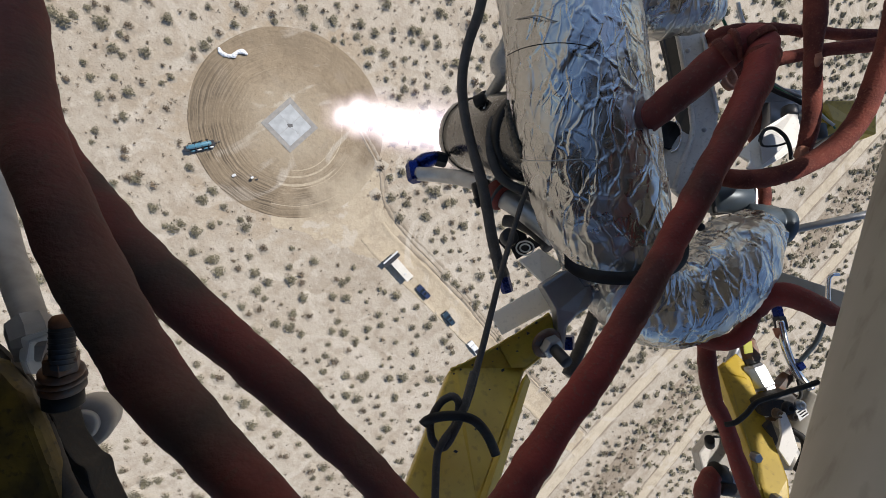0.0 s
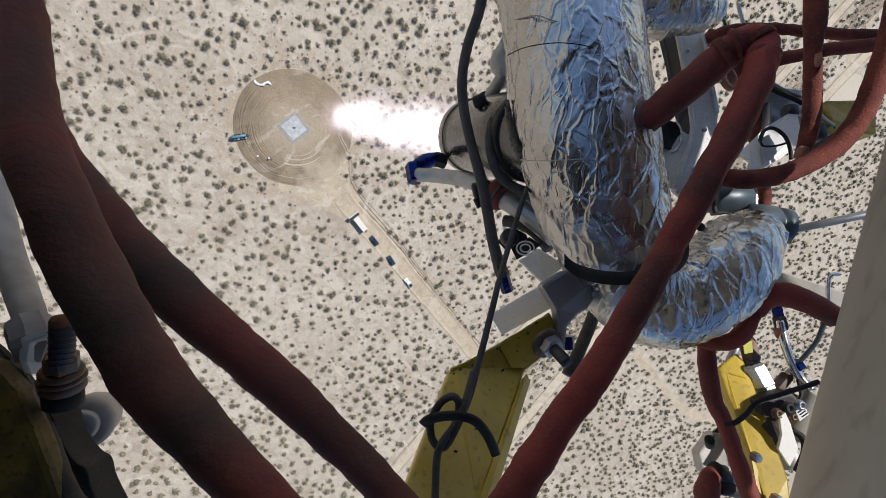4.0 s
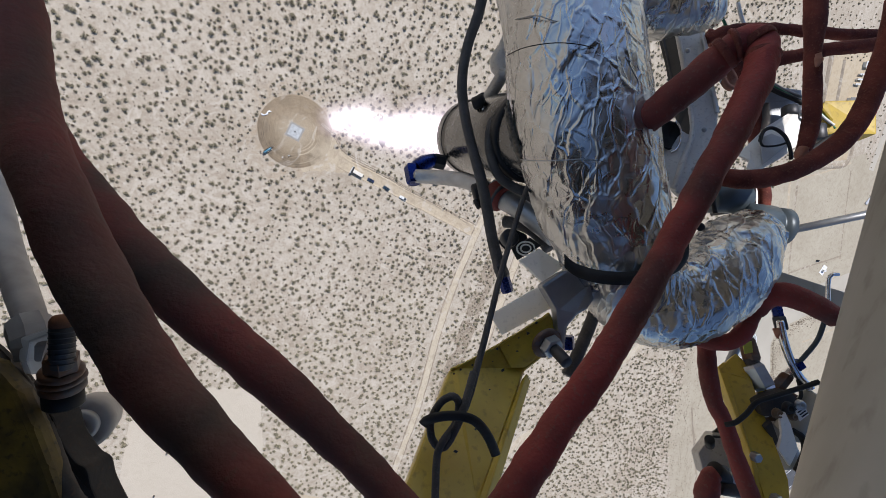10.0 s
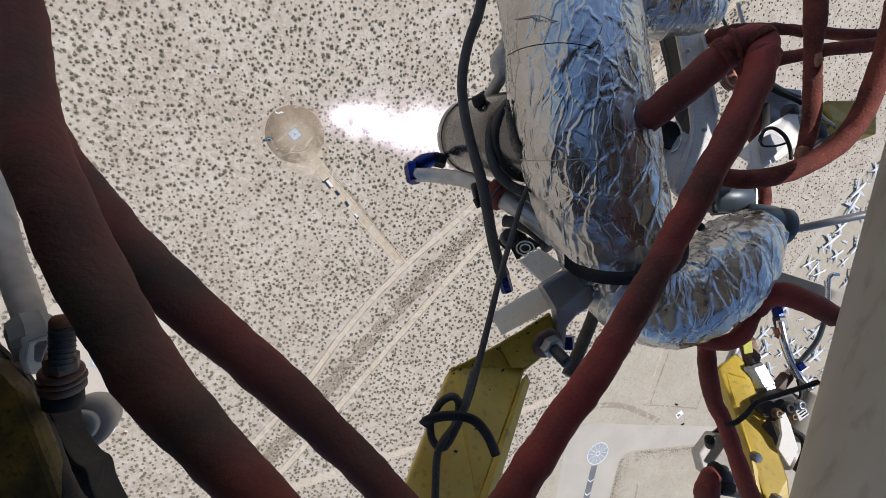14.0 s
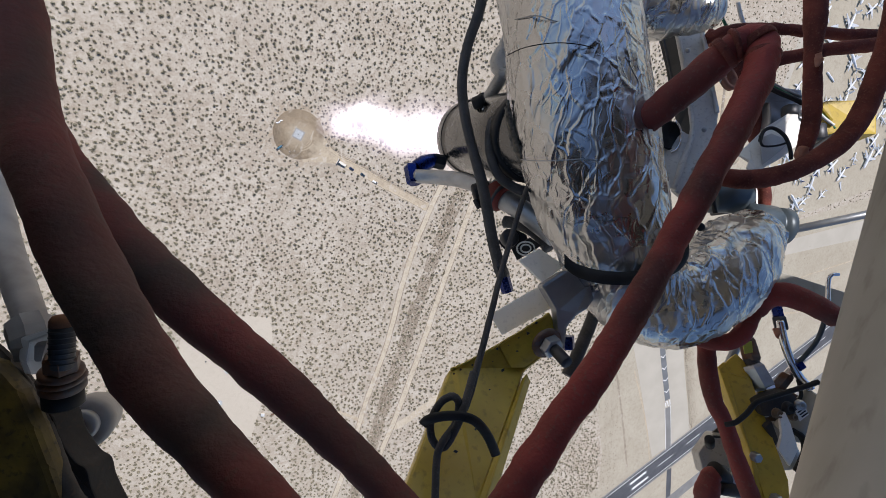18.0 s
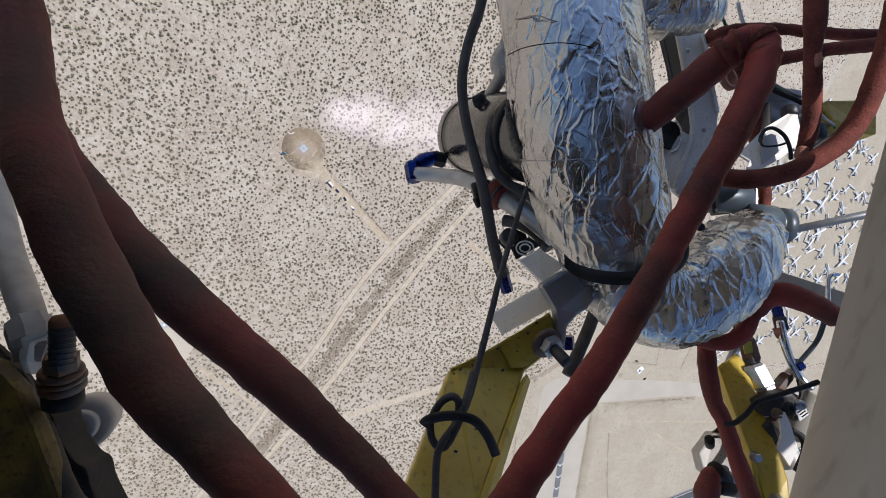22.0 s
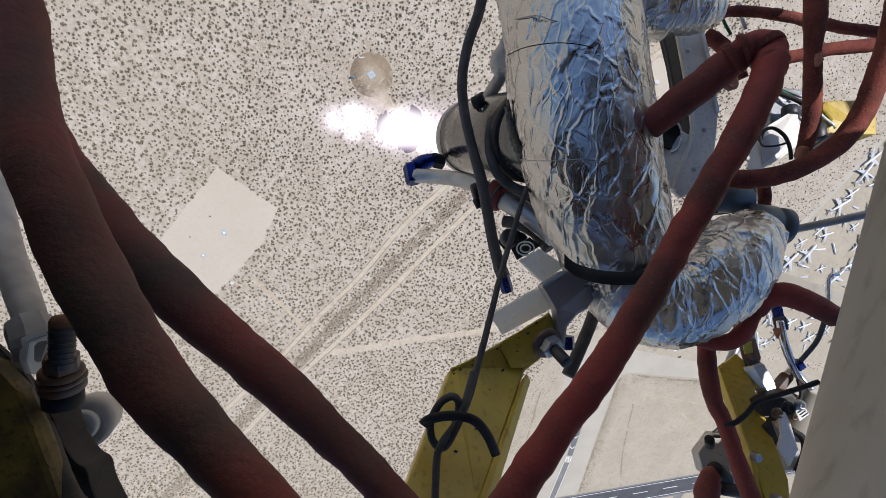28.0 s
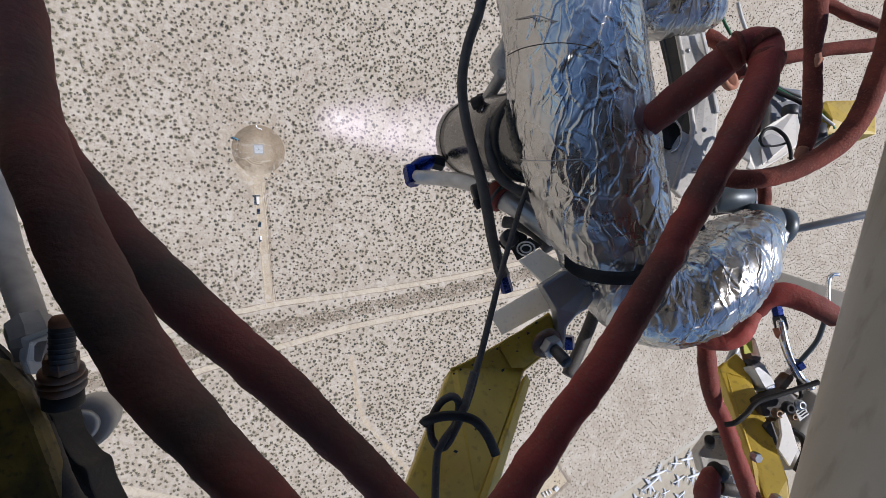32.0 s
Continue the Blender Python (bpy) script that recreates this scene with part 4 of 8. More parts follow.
# ---- parked airliners ----
def airliner(length=42.0, tail=AIRBLUE, engines=2):
    """A parked airliner, nose along +x, standing on its wheels."""
    e = empty("parked_airliner")
    r = length * 0.047
    z = r + length * 0.045
    prof = [(0, 0.05), (0.015, 0.35), (0.05, 0.75), (0.11, 1), (0.6, 1), (0.78, 0.82), (0.92, 0.42), (1.0, 0.12)]
    part("fuselage", lathe((length * 0.5, 0, z), (-1, 0, 0), [(h * length, k * r) for h, k in prof], 16), AIRWHITE, e, smooth=True)

    def wing(name, root_x, span, chord, tip, sweep, h, side, mat, rise=0.0):
        bm = bmesh.new()
        a = [(root_x, side * r * 0.5, h), (root_x - chord, side * r * 0.5, h), (root_x - sweep - tip, side * span, h + rise), (root_x - sweep, side * span, h + rise)]
        up = [bm.verts.new((x, y, q + 0.25)) for x, y, q in a]
        dn = [bm.verts.new((x, y, q - 0.1)) for x, y, q in a]
        bm.faces.new(up)
        bm.faces.new(dn[::-1])
        for i in range(4):
            bm.faces.new((up[i], dn[i], dn[(i + 1) % 4], up[(i + 1) % 4]))
        part(name, bm, mat, e)

    for side in (-1, 1):
        wing("wing", length * 0.12, length * 0.45, length * 0.19, length * 0.045, length * 0.25, z - r * 0.5, side, AIRGREY, length * 0.03)
        wing("tailplane", -length * 0.40, length * 0.17, length * 0.09, length * 0.03, length * 0.09, z + r * 0.3, side, AIRGREY, 0.4)
        for k in range(engines // 2):
            y = side * length * (0.16 + 0.13 * k)
            part("engine_pod", lathe((length * (0.09 - 0.08 * k), y, z - r * 1.15), (-1, 0, 0), [(0, r * 0.42), (r * 0.3, r * 0.55), (r * 1.6, r * 0.5), (r * 2.3, r * 0.28)], 12), AIRWHITE, e, smooth=True)
            part("landing_gear", rod((-length * 0.05, side * length * 0.07, 0), (-length * 0.05, side * length * 0.07, z - r * 0.5), 0.6, 8), DARKSTEEL, e) if k == 0 else None
    bm = bmesh.new()
    pts = [(-length * 0.36, z + r * 0.8), (-length * 0.455, z + r * 0.9 + length * 0.15), (-length * 0.5, z + r * 0.9 + length * 0.15), (-length * 0.485, z + r * 0.4)]
    lft, rgt = [bm.verts.new((x, -0.18, q)) for x, q in pts], [bm.verts.new((x, 0.18, q)) for x, q in pts]
    bm.faces.new(lft)
    bm.faces.new(rgt[::-1])
    for i in range(4):
        bm.faces.new((lft[i], rgt[i], rgt[(i + 1) % 4], lft[(i + 1) % 4]))
    part("tail_fin", bm, tail, e)
    part("nose_gear", rod((length * 0.4, 0, 0), (length * 0.4, 0, z - r * 0.7), 0.45, 8), DARKSTEEL, e)
    return e


two = tagged(airliner(28.0), "white parked twin-engine airliner in a desert storage row", "airplane", "stored airliners")
four = tagged(airliner(38.0, AIRWHITE, 4), "large white four-engine airliner parked on bare desert", "airplane", "stored airliners")
small_jet = tagged(airliner(20.0, AIRWHITE, 2), "small white jet airliner parked on bare desert", "airplane", "stored airliners")
rng = random.Random(4)
kinds = [two, two, four, small_jet, two]
placed = 0
def beside_lane(along, off):
    """A place in the storage yard, so far along and away from the lane that bounds it."""
    return 622 + 0.514 * along + 0.857 * off, -165 + 0.857 * along - 0.514 * off


for col in range(9):
    for row in range(16):
        x, y = beside_lane(-122 + row * 32 + rng.uniform(-10, 10), 22 + col * 35 + rng.uniform(-11, 11))
        if y < -312 or x < 626 or rng.random() < 0.14:
            continue
        src = kinds[rng.randrange(5)]
        m = pose(x, y, 0, 0, 0, rng.choice((30, 45, 60, 210, 225, 118)) + rng.uniform(-9, 9))
        if placed < 3:
            (two, four, small_jet)[placed].matrix_basis = m
        else:
            copy_thing(src, m)
        placed += 1
def derelict_hull(length):
    """A stripped fuselage lying on its belly, its wings and tail gone."""
    e = empty("derelict_fuselage")
    r = length * 0.055
    part("hull", lathe((length * 0.5, 0, r), (-1, 0, 0), [(h * length, k * r) for h, k in ((0, 0.3), (0.06, 0.8), (0.15, 1), (0.7, 1), (0.88, 0.7), (1.0, 0.4))], 14), AIRWHITE, e, smooth=True)
    part("wing_box", block(length * 0.16, r * 3.2, r * 0.5, 0.05, (0, 0, r * 0.2)), AIRGREY, e)
    part("open_end", lathe((-length * 0.5, 0, r), (-1, 0, 0), [(0, r * 0.38), (0.1, r * 0.2)], 12), DARKSTEEL, e)
    return e


def loose_wing(length):
    e = empty("dismantled_wing")
    bm = bmesh.new()
    a = [(0, 0), (length * 0.3, 0), (length * 0.34, length), (length * 0.24, length)]
    for z in (0.5, 0.9):
        for x, y in a:
            bm.verts.new((x, y, z))
    bmesh.ops.convex_hull(bm, input=bm.verts)
    part("wing_skin", bm, AIRGREY, e)
    for k in (0.2, 0.7):
        part("trestle", block(length * 0.3, 0.5, 0.5, 0.02, (length * 0.2, length * k, 0)), DARKSTEEL, e)
    return e


hull = tagged(derelict_hull(24.0), "stripped white airliner fuselage lying on bare dirt", "fuselage", "derelict fuselages")
hull.matrix_basis = pose(648, -150, 0, 0, 0, 20)
loose = tagged(loose_wing(15.0), "dismantled grey airliner wing lying on trestles", "wing", "dismantled wings")
loose.matrix_basis = pose(652, -170, 0, 0, 0, 60)
for k in range(46):
    x, y = beside_lane(rng.uniform(-110, 380), rng.uniform(14, 250))
    if y < -310:
        continue
    copy_thing(hull if k % 2 else loose, pose(x, y, 0, 0, 0, rng.uniform(0, 360)))
# the far corner of the airfield: a row of small jets, a long hangar and scrapped hulls
for k in range(9):
    copy_thing(small_jet, pose(-186 + k * 12.5 + rng.uniform(-3, 3), -806 - k * 14.5 + rng.uniform(-3, 3), 0.05, 0, 0, 140 + rng.uniform(-14, 14)))
for k in range(22):
    copy_thing(hull if k % 3 else loose, pose(rng.uniform(-330, -120), rng.uniform(-1080, -905), 0.05, 0, 0, rng.choice((-30, -35, 60, 150)) + rng.uniform(-12, 12)))
for k in range(4):
    copy_thing(two if k % 2 else small_jet, pose(4 + k * 21, -905 + k * 9, 0.05, 0, 0, 20 + rng.uniform(-12, 12)))
sheet("storage_yard_ground", [(596, -210), (622, -168), (715, -13), (766, 70), (824, 168), (880, 250), (1130, 200), (1230, -100), (1200, -360), (720, -322), (634, -318), (606, -260)], 0.03, INFIELD, "bare tan dirt under stored airliners")
ribbon("storage_lane", [(596, -216), (622, -170), (715, -14), (766, 69), (824, 167), (900, 294)], [(-5, 0.07), (5, 0.07)], APRON, "pale service lane beside stored airliners", 12.0, wobble=1.0)


# ---- vehicles and gear at the pad ----
def wheels(e, xs, y, r, w=0.28):
    for x in xs:
        for side in (-1, 1):
            wh = part("wheel", lathe((x, side * y, r), (0, side, 0), [(-w / 2, r * 0.8), (-w / 2 + 0.04, r), (w / 2 - 0.04, r), (w / 2, r * 0.8)], 16), RUBBER, e)
            part("rim", lathe((x, side * (y + w / 2 + 0.005), r), (0, side, 0), [(-0.02, r * 0.6), (0.015, r * 0.52), (0.02, r * 0.1)], 12), STEEL, wh)


def prism(profile, w, inset=0.0, bm=None):
    """A body from a side outline of (x, z), w wide, its upper points drawn in by inset."""
    bm = bm or bmesh.new()
    top = max(z for _, z in profile)
    low = min(z for _, z in profile)
    rows = []
    for side in (-1, 1):
        rows.append([bm.verts.new((x, side * (w / 2 - inset * (z - low) / (top - low)), z)) for x, z in profile])
    bm.faces.new(rows[0][::-1])
    bm.faces.new(rows[1])
    n = len(profile)
    for i in range(n):
        bm.faces.new((rows[0][i], rows[0][(i + 1) % n], rows[1][(i + 1) % n], rows[1][i]))
    bmesh.ops.bevel(bm, geom=bm.edges[:], offset=0.05, segments=2, affect='EDGES')
    return bm


def suv(mat):
    e = empty("sport_utility_vehicle")
    part("body", prism([(-2.5, 0.35), (2.45, 0.35), (2.55, 0.6), (2.45, 0.98), (1.2, 1.1), (-2.5, 1.1), (-2.55, 0.7)], 1.98), mat, e)
    cabin = part("cabin", prism([(-2.42, 1.06), (1.15, 1.06), (0.35, 1.72), (0.1, 1.78), (-2.1, 1.8), (-2.3, 1.7)], 1.86, 0.2), mat, e)
    part("windshield", plate([(1.06, 0.78, 1.14), (1.06, -0.78, 1.14), (0.45, -0.66, 1.66), (0.45, 0.66, 1.66)], 0.02, 0), GLASS, cabin, "dark windshield")
    part("rear_window", plate([(-2.44, 0.72, 1.2), (-2.44, -0.72, 1.2), (-2.36, -0.64, 1.62), (-2.36, 0.64, 1.62)], 0.02, 0), GLASS, cabin)
    part("sunroof", plate([(0.0, 0.42, 1.81), (0.0, -0.42, 1.81), (-0.8, -0.42, 1.815), (-0.8, 0.42, 1.815)], 0.02, 0), GLASS, cabin, "dark glass roof panel")
    for s in (-1, 1):
        part("side_window", plate([(0.75, s * 0.95, 1.18), (-2.1, s * 0.95, 1.18), (-2.0, s * 0.83, 1.62), (0.3, s * 0.83, 1.62)], 0.02, 0), GLASS, cabin)
        part("roof_rail", beam((-2.0, s * 0.66, 1.84), (0.0, s * 0.66, 1.82), (0, 0, 1), 0.05, 0.05, 0.01), DARKSTEEL, e)
        part("headlight", block(0.08, 0.4, 0.16, 0.02, (2.47, s * 0.7, 0.72)), LABELWHITE, e)
        part("mirror", block(0.14, 0.22, 0.15, 0.03, (0.85, s * 1.08, 1.08)), mat, e)
    part("bumper", beam((2.55, -0.95, 0.5), (2.55, 0.95, 0.5), (0, 0, 1), 0.16, 0.22, 0.04), DARKSTEEL, e)
    wheels(e, (1.55, -1.6), 0.86, 0.4)
    return e


def pickup(mat):
    e = empty("pickup_truck")
    part("body", prism([(-2.8, 0.5), (2.7, 0.5), (2.8, 0.7), (2.7, 1.05), (1.3, 1.15), (-2.85, 1.12), (-2.9, 0.8)], 1.98), mat, e)
    cabin = part("cabin", prism([(-0.8, 1.1), (1.35, 1.1), (0.65, 1.78), (-0.6, 1.82), (-0.75, 1.7)], 1.84, 0.18), mat, e)
    part("windshield", plate([(1.27, 0.75, 1.18), (1.27, -0.75, 1.18), (0.72, -0.64, 1.7), (0.72, 0.64, 1.7)], 0.02, 0), GLASS, cabin)
    part("rear_window", plate([(-0.79, 0.7, 1.25), (-0.79, -0.7, 1.25), (-0.75, -0.62, 1.62), (-0.75, 0.62, 1.62)], 0.02, 0), GLASS, cabin)
    part("bed", block(1.85, 1.6, 0.03, 0.005, (-1.85, 0, 1.13)), DARKSTEEL, e, "dark open cargo bed")
    for s in (-1, 1):
        part("bed_rail", beam((-2.85, s * 0.9, 1.2), (-0.85, s * 0.9, 1.2), (0, 0, 1), 0.12, 0.18, 0.02), mat, e)
        part("mirror", block(0.14, 0.25, 0.2, 0.03, (1.0, s * 1.08, 1.15)), BLACK, e)
    part("tailgate", beam((-2.88, -0.9, 1.0), (-2.88, 0.9, 1.0), (0, 0, 1), 0.08, 0.5, 0.02), mat, e)
    wheels(e, (1.75, -1.75), 0.86, 0.42)
    return e


def box_trailer():
    e = empty("equipment_trailer")
    body = part("body", block(7.4, 2.45, 2.3, 0.06, (0, 0, 0.75)), CREAM, e)
    part("roof", block(7.3, 2.35, 0.06, 0.02, (0, 0, 3.06)), CREAM, body, "cream flat roof")
    for k in range(6):
        part("roof_rib", beam((-3.1 + k * 1.24, -1.1, 3.14), (-3.1 + k * 1.24, 1.1, 3.14), (0, 0, 1), 0.06, 0.04, 0.01), CREAM, body)
    part("roof_vent", block(0.6, 0.6, 0.22, 0.04, (1.4, 0, 3.12)), LABELWHITE, body)
    part("door", block(0.9, 0.06, 1.9, 0.02, (1.2, -1.25, 0.9)), LABELWHITE, body)
    part("tongue", beam((3.7, 0, 0.6), (5.0, 0, 0.55), (0, 0, 1), 0.14, 0.14, 0.02), DARKSTEEL, e)
    part("generator", block(0.8, 0.9, 0.7, 0.05, (4.2, 0.25, 0.6)), DARKSTEEL, e)
    part("jack", rod((4.7, 0, 0), (4.7, 0, 0.9), 0.06), DARKSTEEL, e)
    awn = part("awning", beam((-4.5, -2.6, 2.7), (-4.5, 2.5, 2.8), (0, 0, 1), 1.5, 0.05, 0.02), DARKSTEEL, e, "dark awning frame across the end")
    part("awning_rail", beam((-5.25, -2.7, 2.82), (-5.25, 2.6, 2.9), (0, 0, 1), 0.5, 0.12, 0.02), LABELWHITE, awn, "white awning roll")
    for y in (-2.5, 2.4):
        part("awning_post", rod((-5.2, y, 0), (-5.2, y, 2.75), 0.05), DARKSTEEL, awn)
    wheels(e, (-0.5, 0.5), 1.05, 0.4)
    return e


def tank_trailer():
    e = empty("tank_trailer")
    part("frame", beam((-3.1, 0, 0.75), (3.3, 0, 0.75), (0, 0, 1), 1.5, 0.16, 0.02), DARKSTEEL, e)
    part("tank", lathe((-3.0, 0.15, 1.5), (1, 0, 0), [(0, 0.1), (0.1, 0.4), (0.35, 0.58), (5.4, 0.58), (5.65, 0.4), (5.75, 0.1)], 20), SKYBLUE, e, "light blue cylindrical tank", True)
    for k in range(4):
        part("gas_cylinder", lathe((-2.3 + k * 1.35, -0.85, 0.95), (1, 0, 0), [(0, 0.05), (0.06, 0.2), (1.0, 0.2), (1.1, 0.05)], 12), LABELWHITE if k % 2 else SKYBLUE, e, smooth=True)
        part("frame_upright", block(0.12, 1.7, 1.25, 0.01, (-2.4 + k * 1.5, 0, 0.8)), DARKSTEEL, e)
        part("hose_reel", lathe((-2.0 + k * 1.3, 1.02, 1.0), (0, 1, 0), [(-0.12, 0.32), (0.12, 0.32)], 14), BLACK, e)
    part("control_box", block(0.8, 1.2, 1.1, 0.04, (-3.0, 0, 0.8)), DARKSTEEL, e)
    part("tongue", beam((3.2, 0, 0.7), (4.6, 0, 0.5), (0, 0, 1), 0.14, 0.14, 0.02), DARKSTEEL, e)
    wheels(e, (-1.2, 0.1), 0.95, 0.4)
    return e


t = tagged(box_trailer(), "cream equipment trailer with a dark awning parked by the track", "trailer")
t.matrix_basis = pose(28.3, -34.3, 0, 0, 0, -48)
t = tagged(suv(BLUEPAINT), "dark blue sport utility vehicle parked on the dirt track", "car")
t.matrix_basis = pose(35.6, -41.9, 0, 0, 0, 134)
t = tagged(suv(TEALPAINT), "dark slate sport utility vehicle parked on the dirt track", "car")
t.matrix_basis = pose(44.4, -51.0, 0, 0, 0, 128)
t = tagged(pickup(WHITEPAINT), "white pickup truck parked at the edge of the dirt track", "truck")
t.matrix_basis = pose(53.9, -61.8, 0, 0, 0, 131)
t = tagged(tank_trailer(), "light blue tank trailer with gas cylinders at the pad's rim", "trailer")
t.matrix_basis = pose(-22.5, -2.2, 0, 0, 0, 17)


def plastic_sheet():
    """A crumpled white sheet blown into a snaking heap."""
    pts = [(-17.6, 20.6, 0.3), (-16.9, 19.6, 0.35), (-15.6, 19.2, 0.3), (-14.4, 19.3, 0.38), (-13.4, 20.2, 0.3), (-12.4, 20.4, 0.35), (-11.3, 19.9, 0.25)]
    ob = link("plastic_sheet", tube(pts, [0.35, 0.5, 0.42, 0.5, 0.38, 0.55, 0.3], 12, 8, rough=0.22, cell=1.8), TARP, smooth=False)
    tagged(ob, "crumpled white plastic sheet lying at the pad's rim", "tarp")


plastic_sheet()


def camera_box(x, y, turn, label):
    e = tagged(empty("equipment_case", pose(x, y, 0.08, 0, 0, turn)), label, "case", "cases on the pad")
    part("case_body", block(0.9, 0.6, 0.5, 0.05), WHITEPAINT, e)
    part("lid", block(0.92, 0.62, 0.1, 0.03, (0, 0, 0.5)), LABELWHITE, e)
    for k in (-1, 1):
        part("latch", block(0.08, 0.05, 0.12, 0.01, (k * 0.25, -0.32, 0.42)), DARKSTEEL, e)
    return e


camera_box(-15.4, -9.0, 30, "white equipment case standing on the graded dirt")


def ground_tripod(x, y):
    e = tagged(empty("instrument_tripod", pose(x, y, 0.08, 0, 0, 20)), "white instrument box on a dark tripod", "tripod")
    for k in range(3):
        a = k * 2.094
        part("leg", rod((0.75 * math.cos(a), 0.75 * math.sin(a), 0), (0.05 * math.cos(a), 0.05 * math.sin(a), 1.3), 0.04, 8), DARKSTEEL, e)
    part("instrument_box", block(0.6, 0.5, 0.45, 0.04, (0, 0, 1.3)), WHITEPAINT, e)
    part("battery_case", block(0.6, 0.35, 0.3, 0.03, (0.7, -0.8, 0)), DARKSTEEL, e)


ground_tripod(-11.1, -9.3)


def small_hut(x, y, turn, w, d, h, label, mat=TINROOF, name="shed"):
    e = tagged(empty(name, pose(x, y, 0, 0, 0, turn)), label, "shed")
    part("wall", block(w, d, h, 0.04), CREAM, e)
    part("roof", beam((-w * 0.54, 0, h + 0.15), (w * 0.54, 0, h + 0.15), (0, 0, 1), d * 1.1, 0.16, 0.03), mat, e)
    part("door", block(0.9, 0.08, 2.0, 0.01, (w * 0.2, -d / 2 - 0.02, 0.02)), DARKSTEEL, e)
    part("vent", block(0.5, 0.5, 0.4, 0.03, (-w * 0.2, 0, h + 0.2)), STEEL, e)
    return e


small_hut(351, 58, 20, 9, 4.5, 3, "small pale shed in a bare clearing")
small_hut(-140, -258, -30, 3.4, 2.6, 2.4, "small white hut at the edge of the clearing", LABELWHITE)
small_hut(-131, -262, -30, 2.6, 2.0, 2.2, "small rust-roofed hut beside the clearing", RUST)


def white_disc(x, y, r, label):
    bm = lathe((x, y, 0.04), (0, 0, 1), [(0, r), (0.12, r), (0.14, r - 0.1)], 28)
    e = tagged(link("concrete_disc", bm, SLAB), label, "landing pad")
    part("hub", lathe((x, y, 0.17), (0, 0, 1), [(0, r * 0.3), (0.05, r * 0.3), (0.06, r * 0.2)], 16), WHITEPAINT, e)


white_disc(-150, -196, 4.2, "round pale concrete disc in the graded clearing")
white_disc(-172, -226, 3.0, "small round concrete disc in the graded clearing")
for x, y in ((-186, -205), (-165, -178)):
    e = tagged(empty("steel_drum", pose(x, y, 0.05)), "dark steel drum on the graded clearing", "drum", "drums")
    part("drum_body", lathe((0, 0, 0), (0, 0, 1), [(0, 0.55), (0.5, 0.6), (1.0, 0.6), (1.5, 0.55)], 14), DARKSTEEL, e)
    part("drum_lid", lathe((0, 0, 1.5), (0, 0, 1), [(0, 0.5), (0.05, 0.48)], 14), STEEL, e)


def compound():
    """A fenced dirt yard with low sheds."""
    c, th = Vector((540, -125, 0)), radians(-17)
    u, v = Vector((math.cos(th), math.sin(th), 0)), Vector((-math.sin(th), math.cos(th), 0))
    put = lambda a, b: (c + u * a + v * b)
    sheet("compound_yard", [put(a, b)[:2] for a, b in ((-28, -62), (30, -58), (32, 60), (-27, 56))], 0.07, YARD, "bare tan dirt compound")
    ribbon("compound_bank", [put(a, b)[:2] for a, b in ((-31, -66), (-30, 0), (-30, 60), (4, 63), (36, 64))], [(-3, 0.02), (-0.8, 1.2), (0.8, 1.2), (3, 0.02)], BERM, "low earth bank round the compound", 31.0, wobble=0.6)
    ribbon("compound_bank_inner", [put(a, b)[:2] for a, b in ((-10, 44), (-9, 20), (-8, -6), (-6, -26))], [(-2.5, 0.08), (-0.6, 1.0), (0.6, 1.0), (2.5, 0.08)], BERM, "low earth bank dividing the compound", 37.0, wobble=0.6)
    ribbon("compound_bank_east", [put(a, b)[:2] for a, b in ((35, 60), (34, 20), (34, -20), (33, -60), (0, -65), (-30, -66))], [(-3, 0.02), (-0.8, 1.0), (0.8, 1.0), (3, 0.02)], BERM, "low earth bank round the compound", 41.0, wobble=0.6)
    p = put(25, 41)
    small_hut(p.x, p.y, -17, 6.5, 5.5, 3.0, "small white-roofed shed in the compound", LABELWHITE)
    for a, b in ((21, 31), (19, 26), (17, 21)):
        p = put(a, b)
        small_hut(p.x, p.y, -17, 8, 1.6, 2.2, "narrow white-roofed rack in the compound", LABELWHITE, "storage_rack")
    p = put(15, 2)
    small_hut(p.x, p.y, -17, 15, 10, 3.6, "low grey-roofed shed in the compound", OLDASPHALT)


compound()


def hangar(x, y, turn):
    """A long shallow-gabled hangar with sliding doors along one side."""
    e = tagged(empty("hangar", pose(x, y, 0, 0, 0, turn)), "long pale blue-roofed hangar on bare dirt", "hangar")
    part("wall", block(66, 15, 6, 0.05), CREAM, e)
    for k in (-1, 1):
        bm = bmesh.new()
        for px in (-33.6, 33.6):
            for py, pz in ((k * 8.1, 6.0), (0.0, 8.2), (0.0, 8.45), (k * 8.1, 6.25)):
                bm.verts.new((px, py, pz))
        bmesh.ops.convex_hull(bm, input=bm.verts)
        part("roof", bm, PALEDISC, e)
    for k in range(6):
        part("door", block(9.6, 0.15, 5.2, 0.02, (-26 + k * 10.4, -7.6, 0.02)), STEEL, e)


hangar(-165, -950, -28)
ribbon("far_west_road", [(-425, -150), (-416, -235), (-411, -290), (-405, -330), (-392, -400), (-372, -480)], [(-2.2, 0.05), (2.2, 0.05)], ROADPALE, "pale dirt road through far scrub", 65.0, wobble=0.8)
ribbon("west_road", [(-430, -690), (-360, -800), (-300, -900), (-210, -1075)], [(-6, 0.07), (6, 0.07)], ROADPALE, "pale dirt road past scrapped hulls", 61.0, wobble=1.0)
ribbon("west_ditch", [(-418, -690), (-348, -800), (-288, -900), (-198, -1075)], [(-1.6, 0.06), (-0.5, 0.35), (0.5, 0.35), (1.6, 0.06)], BERM, "narrow dark bank along a dirt road", 63.0, wobble=0.8)


